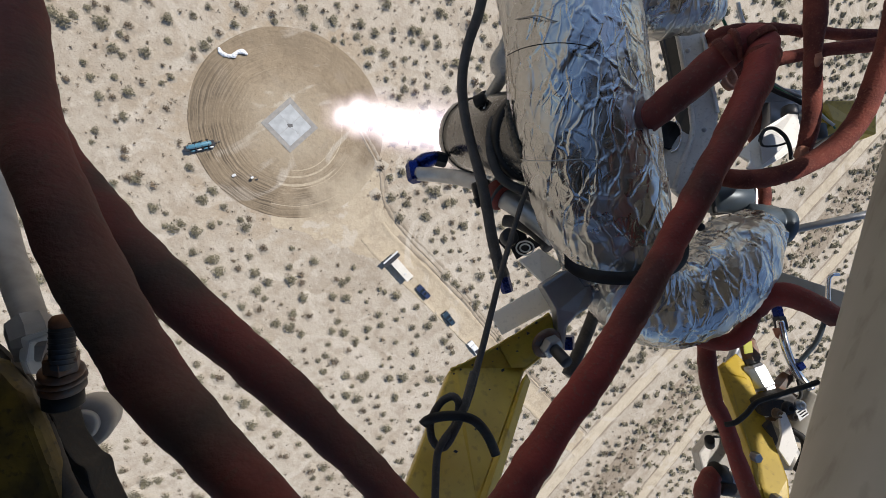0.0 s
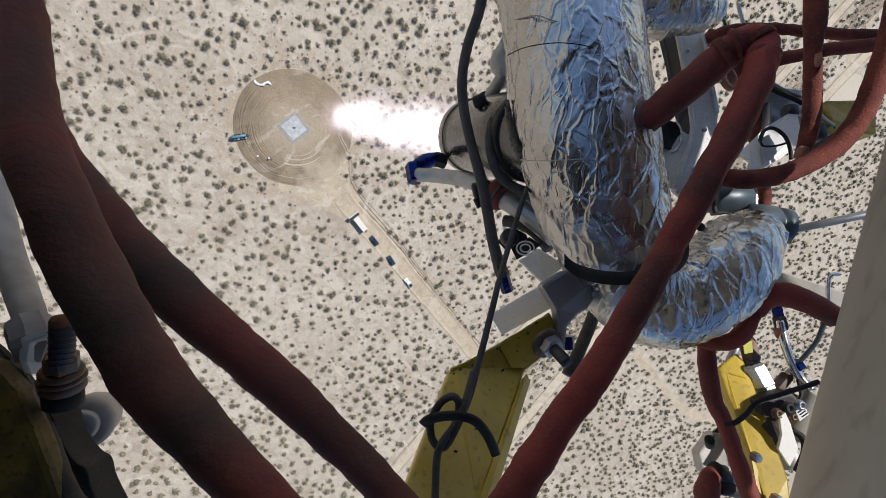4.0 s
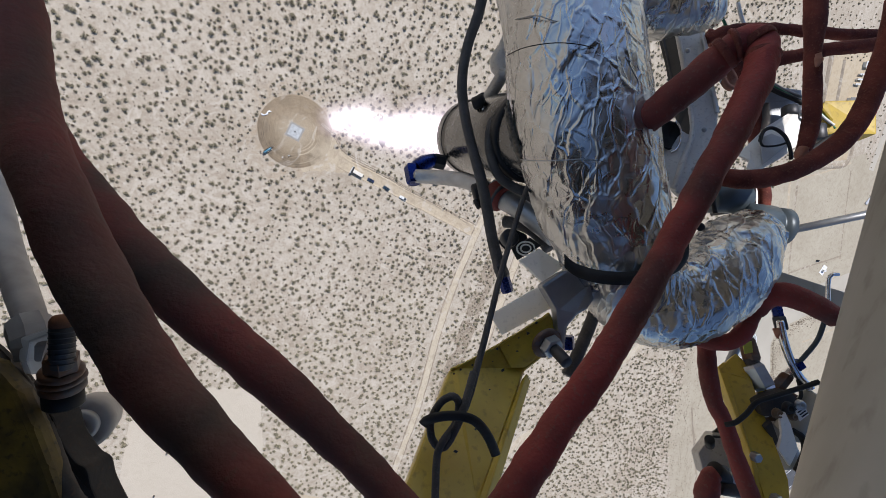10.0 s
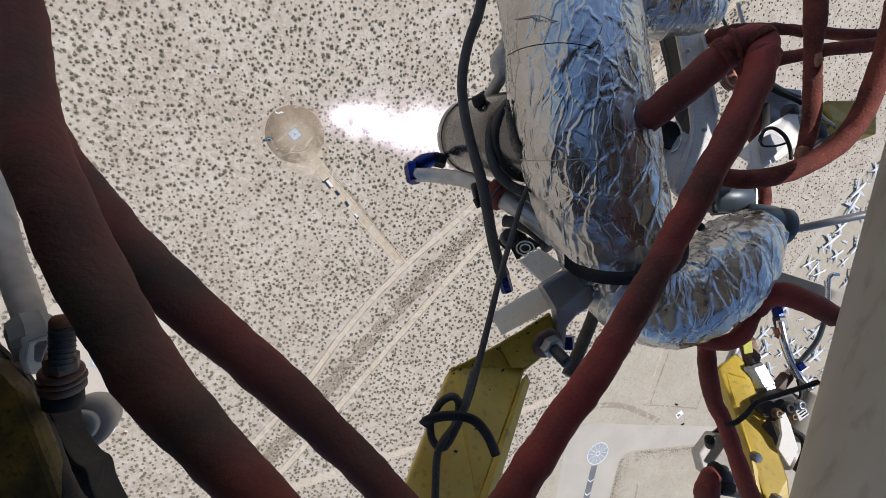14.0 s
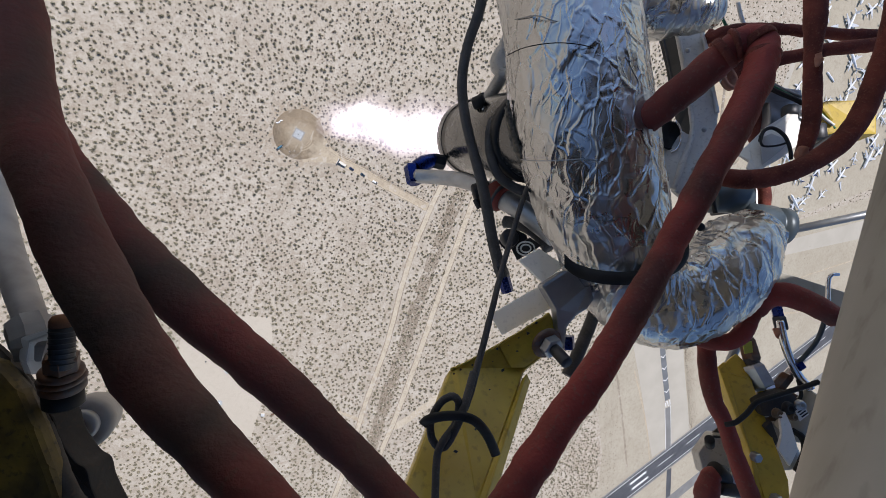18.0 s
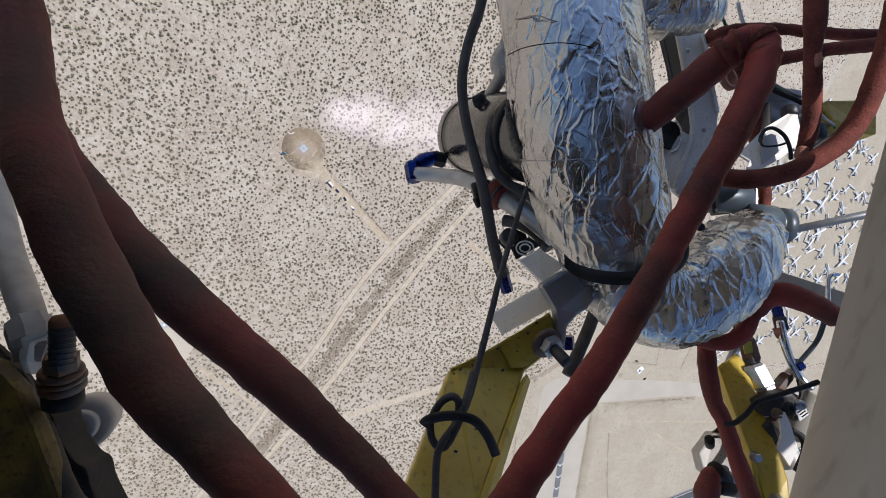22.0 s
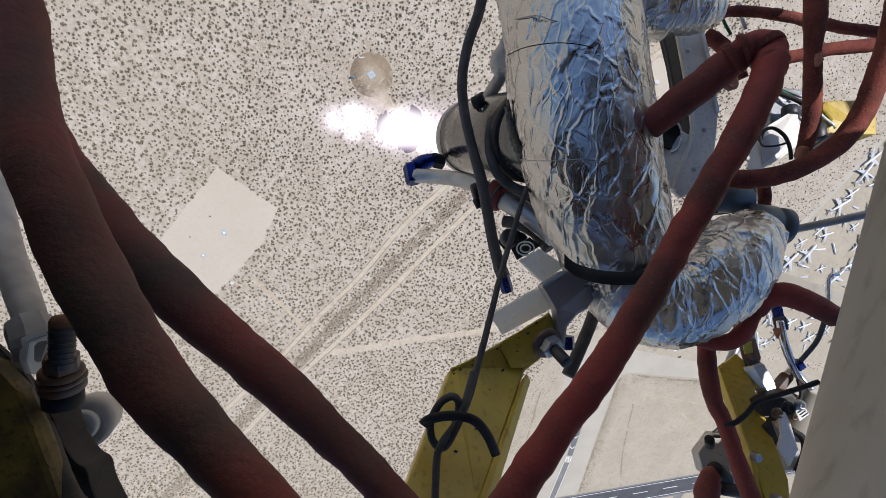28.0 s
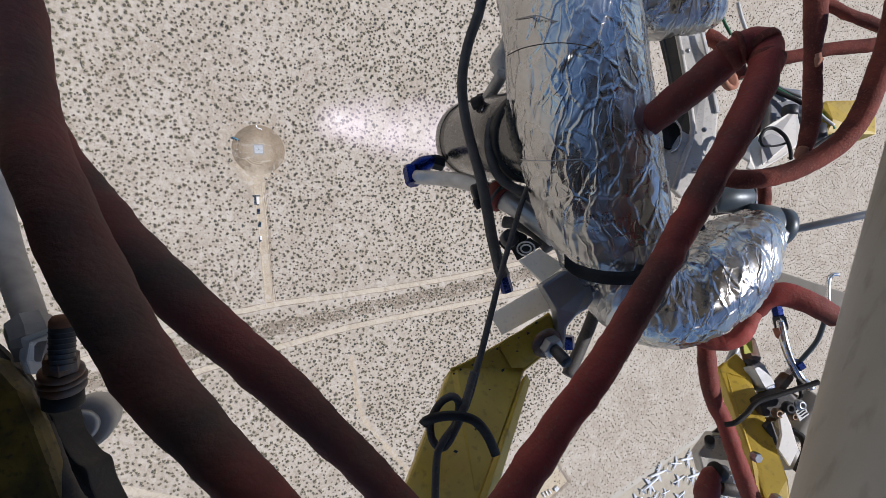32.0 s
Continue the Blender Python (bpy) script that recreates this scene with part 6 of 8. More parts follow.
# red hoses near the camera
# shade on the next two hoses is put into their darker sleeve colour
lpart("red_hose", tube([(-0.4177, 0.2758, -0.4100), (-0.3910, 0.2085, -0.3950), (-0.3662, 0.1486, -0.3750), (-0.3392, 0.0977, -0.3550), (-0.3238, 0.0722, -0.3450), (-0.2936, 0.0287, -0.3300), (-0.2679, -0.0110, -0.3200), (-0.2352, -0.0470, -0.3050), (-0.2081, -0.0777, -0.2950), (-0.1743, -0.1036, -0.2800), (-0.1457, -0.1262, -0.2700), (-0.1191, -0.1434, -0.2600), (-0.0938, -0.1583, -0.2500), (-0.0613, -0.1782, -0.2400)],
                       [0.0212, 0.0221, 0.0222, 0.0223, 0.0231, 0.0235, 0.0235, 0.0228, 0.0218, 0.0195, 0.0174, 0.0162, 0.0153, 0.0146], 32, 9, rough=0.0016, cell=34), SHADEDSLEEVE, "thick dark red fire-sleeved hose")
lpart("red_hose", tube([(-0.5002, 0.2086, -0.5000), (-0.4366, 0.1066, -0.4850), (-0.3687, 0.0297, -0.4700), (-0.2970, -0.0353, -0.4550), (-0.2314, -0.0879, -0.4450), (-0.1912, -0.1157, -0.4350), (-0.1360, -0.1548, -0.4200), (-0.1136, -0.1742, -0.4150), (-0.0917, -0.1916, -0.4100), (-0.0757, -0.2047, -0.4050), (-0.0632, -0.2143, -0.4000), (-0.0473, -0.2293, -0.3950), (-0.0172, -0.2554, -0.3850)],
                       [0.0197, 0.0235, 0.0261, 0.0265, 0.0248, 0.0233, 0.0209, 0.0194, 0.0180, 0.0177, 0.0173, 0.0171, 0.0167], 32, 9, rough=0.0022, cell=30), SHADEDSLEEVE, "thick dark red fire-sleeved hose")
# sunlit look of the loop is put into its brighter sleeve colour
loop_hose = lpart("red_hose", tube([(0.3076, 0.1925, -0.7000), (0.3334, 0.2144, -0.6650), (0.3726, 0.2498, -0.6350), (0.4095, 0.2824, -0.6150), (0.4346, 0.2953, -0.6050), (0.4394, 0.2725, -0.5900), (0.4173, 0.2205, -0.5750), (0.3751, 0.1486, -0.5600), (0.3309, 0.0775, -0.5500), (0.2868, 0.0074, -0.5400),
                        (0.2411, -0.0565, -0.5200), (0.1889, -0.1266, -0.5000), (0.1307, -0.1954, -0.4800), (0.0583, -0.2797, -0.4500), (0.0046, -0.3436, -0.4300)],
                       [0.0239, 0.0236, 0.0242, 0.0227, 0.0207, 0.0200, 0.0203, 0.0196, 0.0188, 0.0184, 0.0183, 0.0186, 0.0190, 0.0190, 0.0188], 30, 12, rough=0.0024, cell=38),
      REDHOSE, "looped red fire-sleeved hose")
for k, (a, b, w) in enumerate((((0.3981, 0.2759, -0.6150), (0.4055, 0.2813, -0.6090), 0.0238), ((0.4083, 0.2863, -0.6060), (0.4142, 0.2880, -0.6030), 0.0231), ((0.4359, 0.2951, -0.5980), (0.4400, 0.2853, -0.5940), 0.0216), ((0.4379, 0.2677, -0.5880), (0.4356, 0.2583, -0.5860), 0.0212))):
    lpart("sleeve_band", tube([a, (Vector(a) + Vector(b)) / 2, b], [w * 0.97, w * 1.02, w * 0.97], 22, 3, rough=0.0012, cell=60), OLDHOSE, "brown scorched sleeve band" if k == 0 else "", parent=loop_hose)
lpart("worn_hose", tube([(0.5116, 0.1358, -0.8000), (0.5572, 0.1279, -0.7900), (0.6053, 0.1332, -0.7850), (0.6579, 0.1519, -0.7800), (0.7097, 0.1866, -0.7750), (0.7457, 0.2320, -0.7700), (0.7690, 0.2929, -0.7650), (0.7910, 0.3710, -0.7600), (0.8060, 0.4410, -0.7600)],
                        [0.0168, 0.0177, 0.0176, 0.0174, 0.0184, 0.0182, 0.0181, 0.0180, 0.0180], 18, 8, rough=0.0016, cell=45), OLDHOSE, "worn brown fire-sleeved hose")
lpart("worn_hose", tube([(0.7121, 0.5190, -0.8200), (0.7110, 0.4434, -0.8200), (0.7067, 0.3787, -0.8200), (0.7056, 0.3032, -0.8200), (0.7013, 0.2331, -0.8200), (0.6841, 0.1759, -0.8200)], [0.0183, 0.0194, 0.0140, 0.0151, 0.0151, 0.0119], 16, 8, rough=0.0014, cell=45),
      OLDHOSE, "worn brown fire-sleeved hose")
upper_hose = lpart("worn_hose", tube([(0.6009, 0.4784, -0.9800), (0.6458, 0.4939, -0.9700), (0.7149, 0.4939, -0.9600), (0.8075, 0.4812, -0.9500), (0.8979, 0.4688, -0.9400), (0.9985, 0.4638, -0.9300)], 0.0119, 14, 8, rough=0.002, cell=60), OLDHOSE, "thin frayed brown hose")
lpart("worn_hose", tube([(0.7033, 0.4031, -0.9200), (0.7615, 0.4119, -0.9100), (0.8242, 0.4204, -0.9000), (0.8853, 0.4227, -0.8900), (0.9448, 0.4273, -0.8800)], 0.0136, 14, 8, rough=0.0014, cell=50), OLDHOSE, "thin brown fire-sleeved hose")
lpart("frayed_end", tube([(0.6800, 0.1908, -0.8100), (0.6736, 0.1759, -0.8100), (0.6672, 0.1609, -0.8100)], [0.0096, 0.0107, 0.0043], 9, 3, rough=0.003, cell=90), COPPERFRAY, "frayed orange sleeve end")
lpart("frayed_end", tube([(0.6979, 0.3642, -0.8000), (0.7000, 0.3526, -0.8000), (0.6958, 0.3400, -0.8000)], [0.0053, 0.0084, 0.0032], 8, 3, rough=0.003, cell=90), COPPERFRAY)
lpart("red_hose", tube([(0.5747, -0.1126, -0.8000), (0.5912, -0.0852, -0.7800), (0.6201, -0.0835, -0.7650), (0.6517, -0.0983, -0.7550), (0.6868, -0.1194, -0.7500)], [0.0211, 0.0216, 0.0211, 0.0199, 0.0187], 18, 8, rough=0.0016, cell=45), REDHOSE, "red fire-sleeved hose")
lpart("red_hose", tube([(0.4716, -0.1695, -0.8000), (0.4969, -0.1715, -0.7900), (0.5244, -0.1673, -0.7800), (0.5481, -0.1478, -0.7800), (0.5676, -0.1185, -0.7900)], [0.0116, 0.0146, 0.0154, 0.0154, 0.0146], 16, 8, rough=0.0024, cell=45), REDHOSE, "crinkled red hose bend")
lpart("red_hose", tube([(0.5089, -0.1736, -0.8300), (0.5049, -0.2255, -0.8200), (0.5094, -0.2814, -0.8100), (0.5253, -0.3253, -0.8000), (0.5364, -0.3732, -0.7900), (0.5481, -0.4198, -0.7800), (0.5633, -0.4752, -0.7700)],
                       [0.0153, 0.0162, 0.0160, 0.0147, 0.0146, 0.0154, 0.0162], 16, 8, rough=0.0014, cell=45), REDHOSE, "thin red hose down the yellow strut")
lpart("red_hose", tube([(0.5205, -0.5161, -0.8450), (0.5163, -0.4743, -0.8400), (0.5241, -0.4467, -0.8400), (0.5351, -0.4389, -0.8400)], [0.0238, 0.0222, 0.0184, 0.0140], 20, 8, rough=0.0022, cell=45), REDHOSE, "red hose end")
lpart("worn_hose", tube([(0.7100, 0.1388, -0.9500), (0.7125, 0.1113, -0.9500), (0.7075, 0.0762, -0.9500)], 0.0125, 12, 5, rough=0.002, cell=60), OLDHOSE, "short orange-brown sleeve")
lpart("worn_hose", tube([(0.7250, 0.3632, -1.0000), (0.7211, 0.3039, -1.0000), (0.7382, 0.2513, -1.0000)], 0.0211, 12, 5, rough=0.002, cell=60), OLDHOSE)
lpart("worn_hose", tube([(0.6227, 0.5087, -1.0200), (0.6525, 0.4824, -1.0100), (0.6789, 0.4382, -1.0000), (0.6921, 0.3961, -1.0000)], 0.0171, 12, 5, rough=0.002, cell=60), OLDHOSE)

# black lines
lpart("black_hose", tube([(0.1026, 0.6461, -1.0000), (0.0834, 0.5484, -0.9900), (0.0567, 0.4655, -0.9800), (0.0434, 0.3842, -0.9700), (0.0480, 0.3044, -0.9600), (0.0650, 0.2238, -0.9500), (0.0841, 0.1497, -0.9400), (0.0954, 0.0869, -0.9300), (0.1065, 0.0194, -0.9200), (0.1221, -0.0467, -0.9100)],
                         [0.0125, 0.0124, 0.0116, 0.0115, 0.0114, 0.0112, 0.0124, 0.0122, 0.0121, 0.0132], 16, 8, wrap=0.0004, wave=220), BLACKHOSE, "black braided hose beside the engine")
lpart("hose_nut", hexnut((0.1185, -0.0323, -0.9100), (0.1293, -0.0611, -0.9100), 0.0144), DARKSTEEL, smooth=False)
lpart("hose_fitting", hexnut((0.1269, -0.0563, -0.9100), (0.1377, -0.0922, -0.9100), 0.0132), BLUEFIT, "blue anodised hose fitting", False)
lpart("sensor_cable", tube([(0.1581, 0.1221, -0.7800), (0.1410, 0.0860, -0.7600), (0.1146, 0.0199, -0.7200), (0.0904, -0.0438, -0.6800), (0.0718, -0.1018, -0.6500), (0.0538, -0.1542, -0.6200), (0.0391, -0.1949, -0.5950), (0.0292, -0.2186, -0.5850)],
                           [0.0044, 0.0046, 0.0047, 0.0047, 0.0048, 0.0050, 0.0052, 0.0052], 12, 8, wrap=0.0004, wave=260), BLACKHOSE, "thin black sensor cable")
lpart("cable_knot", tube([(0.0426, -0.1729, -0.6000), (0.0282, -0.2059, -0.5650), (0.0162, -0.2351, -0.5600), (0.0007, -0.2586, -0.5600), (-0.0133, -0.2507, -0.5620), (-0.0164, -0.2282, -0.5650), (-0.0045, -0.2037, -0.5650), (0.0119, -0.1940, -0.5650), (0.0209, -0.2044, -0.5670), (0.0165, -0.2317, -0.5700), (0.0015, -0.2452, -0.5530), (-0.0072, -0.2634, -0.5500), (-0.0092, -0.2906, -0.5400), (-0.0098, -0.3271, -0.5300)],
                         [0.0054, 0.0054, 0.0053, 0.0052, 0.0052, 0.0052, 0.0052, 0.0052, 0.0052, 0.0052, 0.0050, 0.0050, 0.0050, 0.0049], 12, 7, wrap=0.0004, wave=260), BLACKHOSE, "looped knot of black cable")
bm = bmesh.new()
line, _ = spline([(-0.0263, -0.2275, -0.5560), (-0.0159, -0.2170, -0.5480), (0.0115, -0.2115, -0.5450), (0.0389, -0.2185, -0.5480), (0.0575, -0.2424, -0.5600), (0.0715, -0.2776, -0.5780)], [0] * 6, 6)
rows = []
for i, q in enumerate(line):
    tdir = (line[min(i + 1, len(line) - 1)] - line[max(i - 1, 0)]).normalized()
    s = tdir.cross(Vector((0, 0, 1))).normalized() * 0.0065
    rows.append([bm.verts.new(q + s * a + Vector((0, 0, b))) for a, b in ((-1, 0), (-0.6, 0.003), (0.6, 0.003), (1, 0), (0.6, -0.003), (-0.6, -0.003))])
for a, b in zip(rows, rows[1:]):
    for k in range(6):
        bm.faces.new((a[k], a[(k + 1) % 6], b[(k + 1) % 6], b[k]))
lpart("rubber_band", bm, BLACK, "black band tying the cable to the yellow strut")
lpart("dark_hose", tube([(0.3292, -0.0936, -0.9000), (0.3080, -0.1378, -0.8800), (0.2784, -0.1912, -0.8600), (0.2443, -0.2476, -0.8400)], 0.0126, 12, 6), BLACKHOSE, "black hose behind the red hose")

# yellow struts and their joints
strut = lpart("yellow_strut", plate([(-0.0554, -0.3190, -0.5400), (0.0101, -0.1980, -0.7000), (0.0221, -0.1925, -0.7000), (0.1847, -0.1083, -0.7350), (0.2025, -0.1607, -0.7400), (0.1393, -0.2041, -0.7250), (0.1307, -0.2188, -0.7200), (0.0467, -0.3315, -0.5550)], 0.03, 0.004), YELLOW, "yellow painted steel frame strut", False)
lpart("gusset", plate([(0.0913, -0.1593, -0.7080), (0.1793, -0.1097, -0.7250), (0.1954, -0.1542, -0.7280), (0.1375, -0.1969, -0.7160), (0.1127, -0.1966, -0.7080)], 0.006, 0.002), YELLOW, "yellow gusset plate", False, strut)
lpart("strut_flange", plate([(0.1293, -0.2183, -0.7120), (0.1394, -0.2063, -0.7160), (0.0519, -0.3295, -0.5480), (0.0418, -0.3295, -0.5480)], 0.02, 0.002), YELLOW, "yellow folded strut flange", False, strut)
lpart("weld_bead", tube([(0.0119, -0.1954, -0.6940), (0.0422, -0.1828, -0.6980), (0.0936, -0.1556, -0.7040), (0.1786, -0.1092, -0.7220)], 0.0022, 6, 10, rough=0.0016, cell=160), YELLOW, "", True, strut)
chips = random.Random(9)
for q in ((0.0172, -0.2001, -0.6880), (0.0281, -0.1943, -0.6900), (0.0475, -0.1872, -0.6940), (0.0799, -0.1807, -0.6900), (0.1053, -0.1552, -0.6900), (0.1220, -0.1430, -0.6920), (0.1370, -0.1361, -0.6940), (0.1189, -0.1643, -0.6900), (0.1529, -0.1207, -0.7000), (0.1639, -0.1372, -0.7000), (0.0962, -0.1943, -0.6900), (0.0725, -0.2202, -0.6720), (0.0371, -0.2349, -0.6400), (0.0472, -0.2594, -0.6180), (0.0169, -0.2763, -0.5850), (0.0874, -0.1612, -0.6920)):
    turn, size = chips.uniform(0, 6), chips.uniform(0.0014, 0.0036)
    lpart("paint_chip", plate([Vector(q) + Vector((math.cos(turn + k * 1.1) * size * chips.uniform(0.6, 1.5), math.sin(turn + k * 1.1) * size * chips.uniform(0.4, 1.2), 0)) for k in range(5)], 0.0008, 0), DARKSTEEL, "", False, strut)
lpart("washer", lathe((0.1707, -0.1549, -0.7050), Vector((0.1876, -0.1728, -0.6600)) - Vector((0.1707, -0.1549, -0.7050)), [(-0.004, 0.026), (0.0, 0.027), (0.004, 0.025)], 22), RUSTSTEEL)
lpart("bolt_head", hexnut((0.1721, -0.1545, -0.7030), (0.1798, -0.1616, -0.6900), 0.019), GREYMETAL, smooth=False)
lpart("bolt", rod((0.1772, -0.1589, -0.6940), (0.1896, -0.1741, -0.6550), 0.0097, 16), DARKSTEEL, "dark steel clevis bolt")
lpart("cover_plate", plate([(0.0874, -0.1247, -0.8100), (0.1581, -0.0750, -0.7700), (0.1974, -0.0582, -0.7500), (0.2176, -0.0872, -0.7450), (0.1095, -0.1611, -0.8000)], 0.03, 0.003), PALEALU, "pale brushed aluminium block", False)
lpart("cover_plate", plate([(0.1575, -0.0151, -0.8200), (0.1845, 0.0011, -0.8200), (0.2302, -0.0309, -0.8100), (0.1853, -0.0621, -0.8000), (0.1446, -0.0205, -0.8200)], 0.01, 0.002), PALEALU, "pale aluminium plate", False)
lpart("gimbal_bracket", plate([(0.1637, -0.0602, -0.7150), (0.2046, -0.0351, -0.7200), (0.2520, -0.0521, -0.7200), (0.2596, -0.0748, -0.7200), (0.2408, -0.1007, -0.7150), (0.2223, -0.1093, -0.7100), (0.2055, -0.1299, -0.7100), (0.2018, -0.1719, -0.7100), (0.1906, -0.1485, -0.7100), (0.1883, -0.1021, -0.7120)], 0.035, 0.005),
      GREYMETAL, "grey machined gimbal bracket", False)
lpart("hose_fitting", hexnut((0.2305, -0.1621, -0.8000), (0.2316, -0.1863, -0.8000), 0.014), BLUEFIT, smooth=False)
lpart("yellow_strut", plate([(0.5779, -0.2499, -0.9000), (0.6214, -0.2203, -0.9100), (0.6324, -0.2357, -0.9000), (0.6281, -0.4198, -0.7800), (0.6160, -0.4640, -0.7600), (0.5780, -0.4640, -0.7600)], 0.03, 0.003), YELLOW, "yellow painted steel frame strut", False)
lpart("yellow_flange", plate([(0.5787, -0.2489, -0.9050), (0.5930, -0.2370, -0.9050), (0.5921, -0.4069, -0.7950), (0.5919, -0.4671, -0.7650), (0.5647, -0.4671, -0.7650), (0.5777, -0.3826, -0.8100)], 0.012, 0.002), YELLOW, "yellow strut flange", False)
for x, y, d in ((1332, 806, .79), (1368, 880, .76)):
    base_at = Vector((0.5696, -0.3794, -0.7900)) if y == 806 else Vector((0.5840, -0.4390, -0.7600))
    lpart("strut_bolt", hexnut(base_at, base_at + Vector((0.002, 0.0, 0.014)), 0.009), STEEL, smooth=False)
lpart("yellow_beam", plate([(0.8174, 0.3071, -0.9300), (0.8297, 0.3218, -0.9300), (0.9398, 0.3243, -0.9300), (0.9297, 0.2457, -0.9200), (0.8183, 0.2457, -0.9200), (0.8304, 0.2772, -0.9200)], 0.04, 0.004), YELLOW, "yellow frame cross beam", False)
lpart("zip_tie", tube([(0.5099, -0.3171, -0.7750), (0.5214, -0.3090, -0.7650), (0.5415, -0.2929, -0.7650), (0.5597, -0.2728, -0.7650), (0.5910, -0.2590, -0.7600), (0.6318, -0.2434, -0.7550), (0.6572, -0.2319, -0.7500)], 0.0045, 8, 6), BLACK, "black cable tie")

# channel beam and brackets at the upper frame
channel = lpart("channel_beam", plate([(0.5421, 0.5092, -1.0000), (0.6039, 0.5145, -1.0000), (0.6055, 0.4246, -0.9750), (0.6100, 0.3012, -0.9500), (0.5898, 0.2190, -0.9300), (0.5460, 0.1329, -0.9100), (0.5053, 0.1090, -0.9100), (0.4861, 0.1269, -0.9100), (0.5084, 0.1828, -0.9200), (0.5417, 0.2486, -0.9400), (0.5495, 0.3171, -0.9600), (0.5469, 0.4290, -0.9850)], 0.012, 0.004),
                FRAMEALU, "folded aluminium channel beam of the upper frame", False)
lpart("channel_web", plate([(0.5186, 0.5214, -1.0400), (0.5434, 0.5092, -1.0000), (0.5482, 0.4290, -0.9850), (0.5507, 0.3171, -0.9600), (0.5430, 0.2486, -0.9400), (0.5309, 0.2693, -0.9700), (0.5289, 0.3270, -0.9900), (0.5288, 0.4308, -1.0200)], 0.008, 0.002), PLATEGREY, "dark inner web of the channel", False, channel)
lpart("channel_foot", plate([(0.4851, 0.2640, -0.9600), (0.5200, 0.2687, -0.9500), (0.5417, 0.2486, -0.9400), (0.5096, 0.1852, -0.9200), (0.4861, 0.1281, -0.9100), (0.4745, 0.1344, -0.9200), (0.4725, 0.1744, -0.9400)], 0.008, 0.003), FRAMEALU, "", False, channel)
lpart("channel_rib", tube([(0.5420, 0.5040, -0.9950), (0.5480, 0.4242, -0.9800), (0.5504, 0.3154, -0.9550), (0.5425, 0.2497, -0.9350), (0.5093, 0.1818, -0.9150), (0.4870, 0.1250, -0.9050)], 0.0056, 10, 6), FRAMEALU, "", True, channel)
lpart("channel_rib", tube([(0.5258, 0.5164, -1.0300), (0.5342, 0.4239, -1.0100), (0.5338, 0.3237, -0.9800)], 0.0032, 8, 5), DARKSTEEL, "", True, channel)
lpart("channel_hole", lathe((0.4962, 0.2481, -0.9380), Vector((0.25, -0.1, 1)), [(-0.03, 0.018), (-0.012, 0.024), (0.0, 0.026), (0.002, 0.028), (0.0, 0.031)], 28), BLACK, "dark lightening hole", True, channel)
lpart("hole_lip", tube([Vector((0.4930, 0.2465, -0.9320)) + Vector((0.024 * math.cos(k * 0.5236), 0.036 * math.sin(k * 0.5236), 0)) for k in range(-3, 3)], 0.0025, 8, 5), ALUBRIGHT, "bright worn rim of the hole", True, channel)
lpart("edge_strip", beam((0.5949, 0.4964, -0.9850), (0.6024, 0.4199, -0.9700), (0, 0, 1), 0.007, 0.006, 0.001), LABELWHITE, "bright edge strip", False, channel)
lpart("edge_strip", beam((0.6000, 0.3810, -0.9620), (0.6043, 0.2997, -0.9450), (0, 0, 1), 0.007, 0.006, 0.001), LABELWHITE, "", False, channel)
for q in ((0.5555, 0.4503, -0.9750), (0.5642, 0.3657, -0.9550), (0.5653, 0.2582, -0.9300), (0.5316, 0.1688, -0.9100)):
    lpart("rivet", lathe(q, Vector((0.1, 0, 1)), [(0, 0.006), (0.003, 0.005), (0.005, 0.002)], 12), STEEL, "", True, channel)
lpart("sleeve_ring", lathe((0.6250, 0.3737, -0.9500), Vector((0.5, 0.2, 1)), [(0, 0.026), (0.012, 0.028), (0.012, 0.018), (0, 0.018)], 20), COPPERFRAY, "orange sleeve ring")
lpart("ring_insert", lathe((0.6073, 0.3785, -0.9400), Vector((0.5, 0.2, 1)), [(0, 0.017), (0.006, 0.012)], 16), LABELWHITE)
lpart("mount_hinge", tube([(0.1492, 0.4228, -1.0400), (0.1409, 0.4589, -1.0600), (0.1590, 0.4965, -1.0600), (0.1672, 0.5264, -1.0500)], [0.0178, 0.0265, 0.0237, 0.0193], 14, 4), DULLALU, "grey actuator mount")

# avionics cluster
lpart("electronics_box", beam((0.7737, 0.3592, -1.0000), (0.7608, 0.2618, -0.9800), (0, 0, 1), 0.075, 0.06, 0.004), GREYMETAL, "grey electronics box", False)
lpart("box_lid", plate([(0.7136, 0.3492, -0.9650), (0.7771, 0.3517, -0.9650), (0.7797, 0.3329, -0.9620), (0.7139, 0.3278, -0.9620)], 0.006, 0.001), GREYMETAL, "", False)
lpart("bracket", plate([(0.6182, 0.2001, -0.9000), (0.6442, 0.2215, -0.9050), (0.6837, 0.2586, -0.9100), (0.7578, 0.3014, -0.9200), (0.7508, 0.2475, -0.9000), (0.7331, 0.2143, -0.8900), (0.6959, 0.1887, -0.8800), (0.6342, 0.1557, -0.8700), (0.6194, 0.1669, -0.8750), (0.6276, 0.1806, -0.8800)], 0.006, 0.0015),
      PALEALU, "bright folded aluminium bracket", False)
lpart("bracket_pocket", plate([(0.6581, 0.2295, -0.8900), (0.6827, 0.2409, -0.8930), (0.7173, 0.2224, -0.8850), (0.6901, 0.2003, -0.8800), (0.6479, 0.1706, -0.8700)], 0.003, 0.001), ALU, "", False)
lpart("black_tie", tube([(0.6459, 0.2199, -0.8750), (0.6577, 0.2420, -0.8800), (0.6762, 0.2478, -0.8800), (0.6914, 0.2301, -0.8700), (0.6948, 0.2026, -0.8600), (0.6930, 0.1789, -0.8550)], 0.0037, 8, 6), BLACK, "black cable tie")
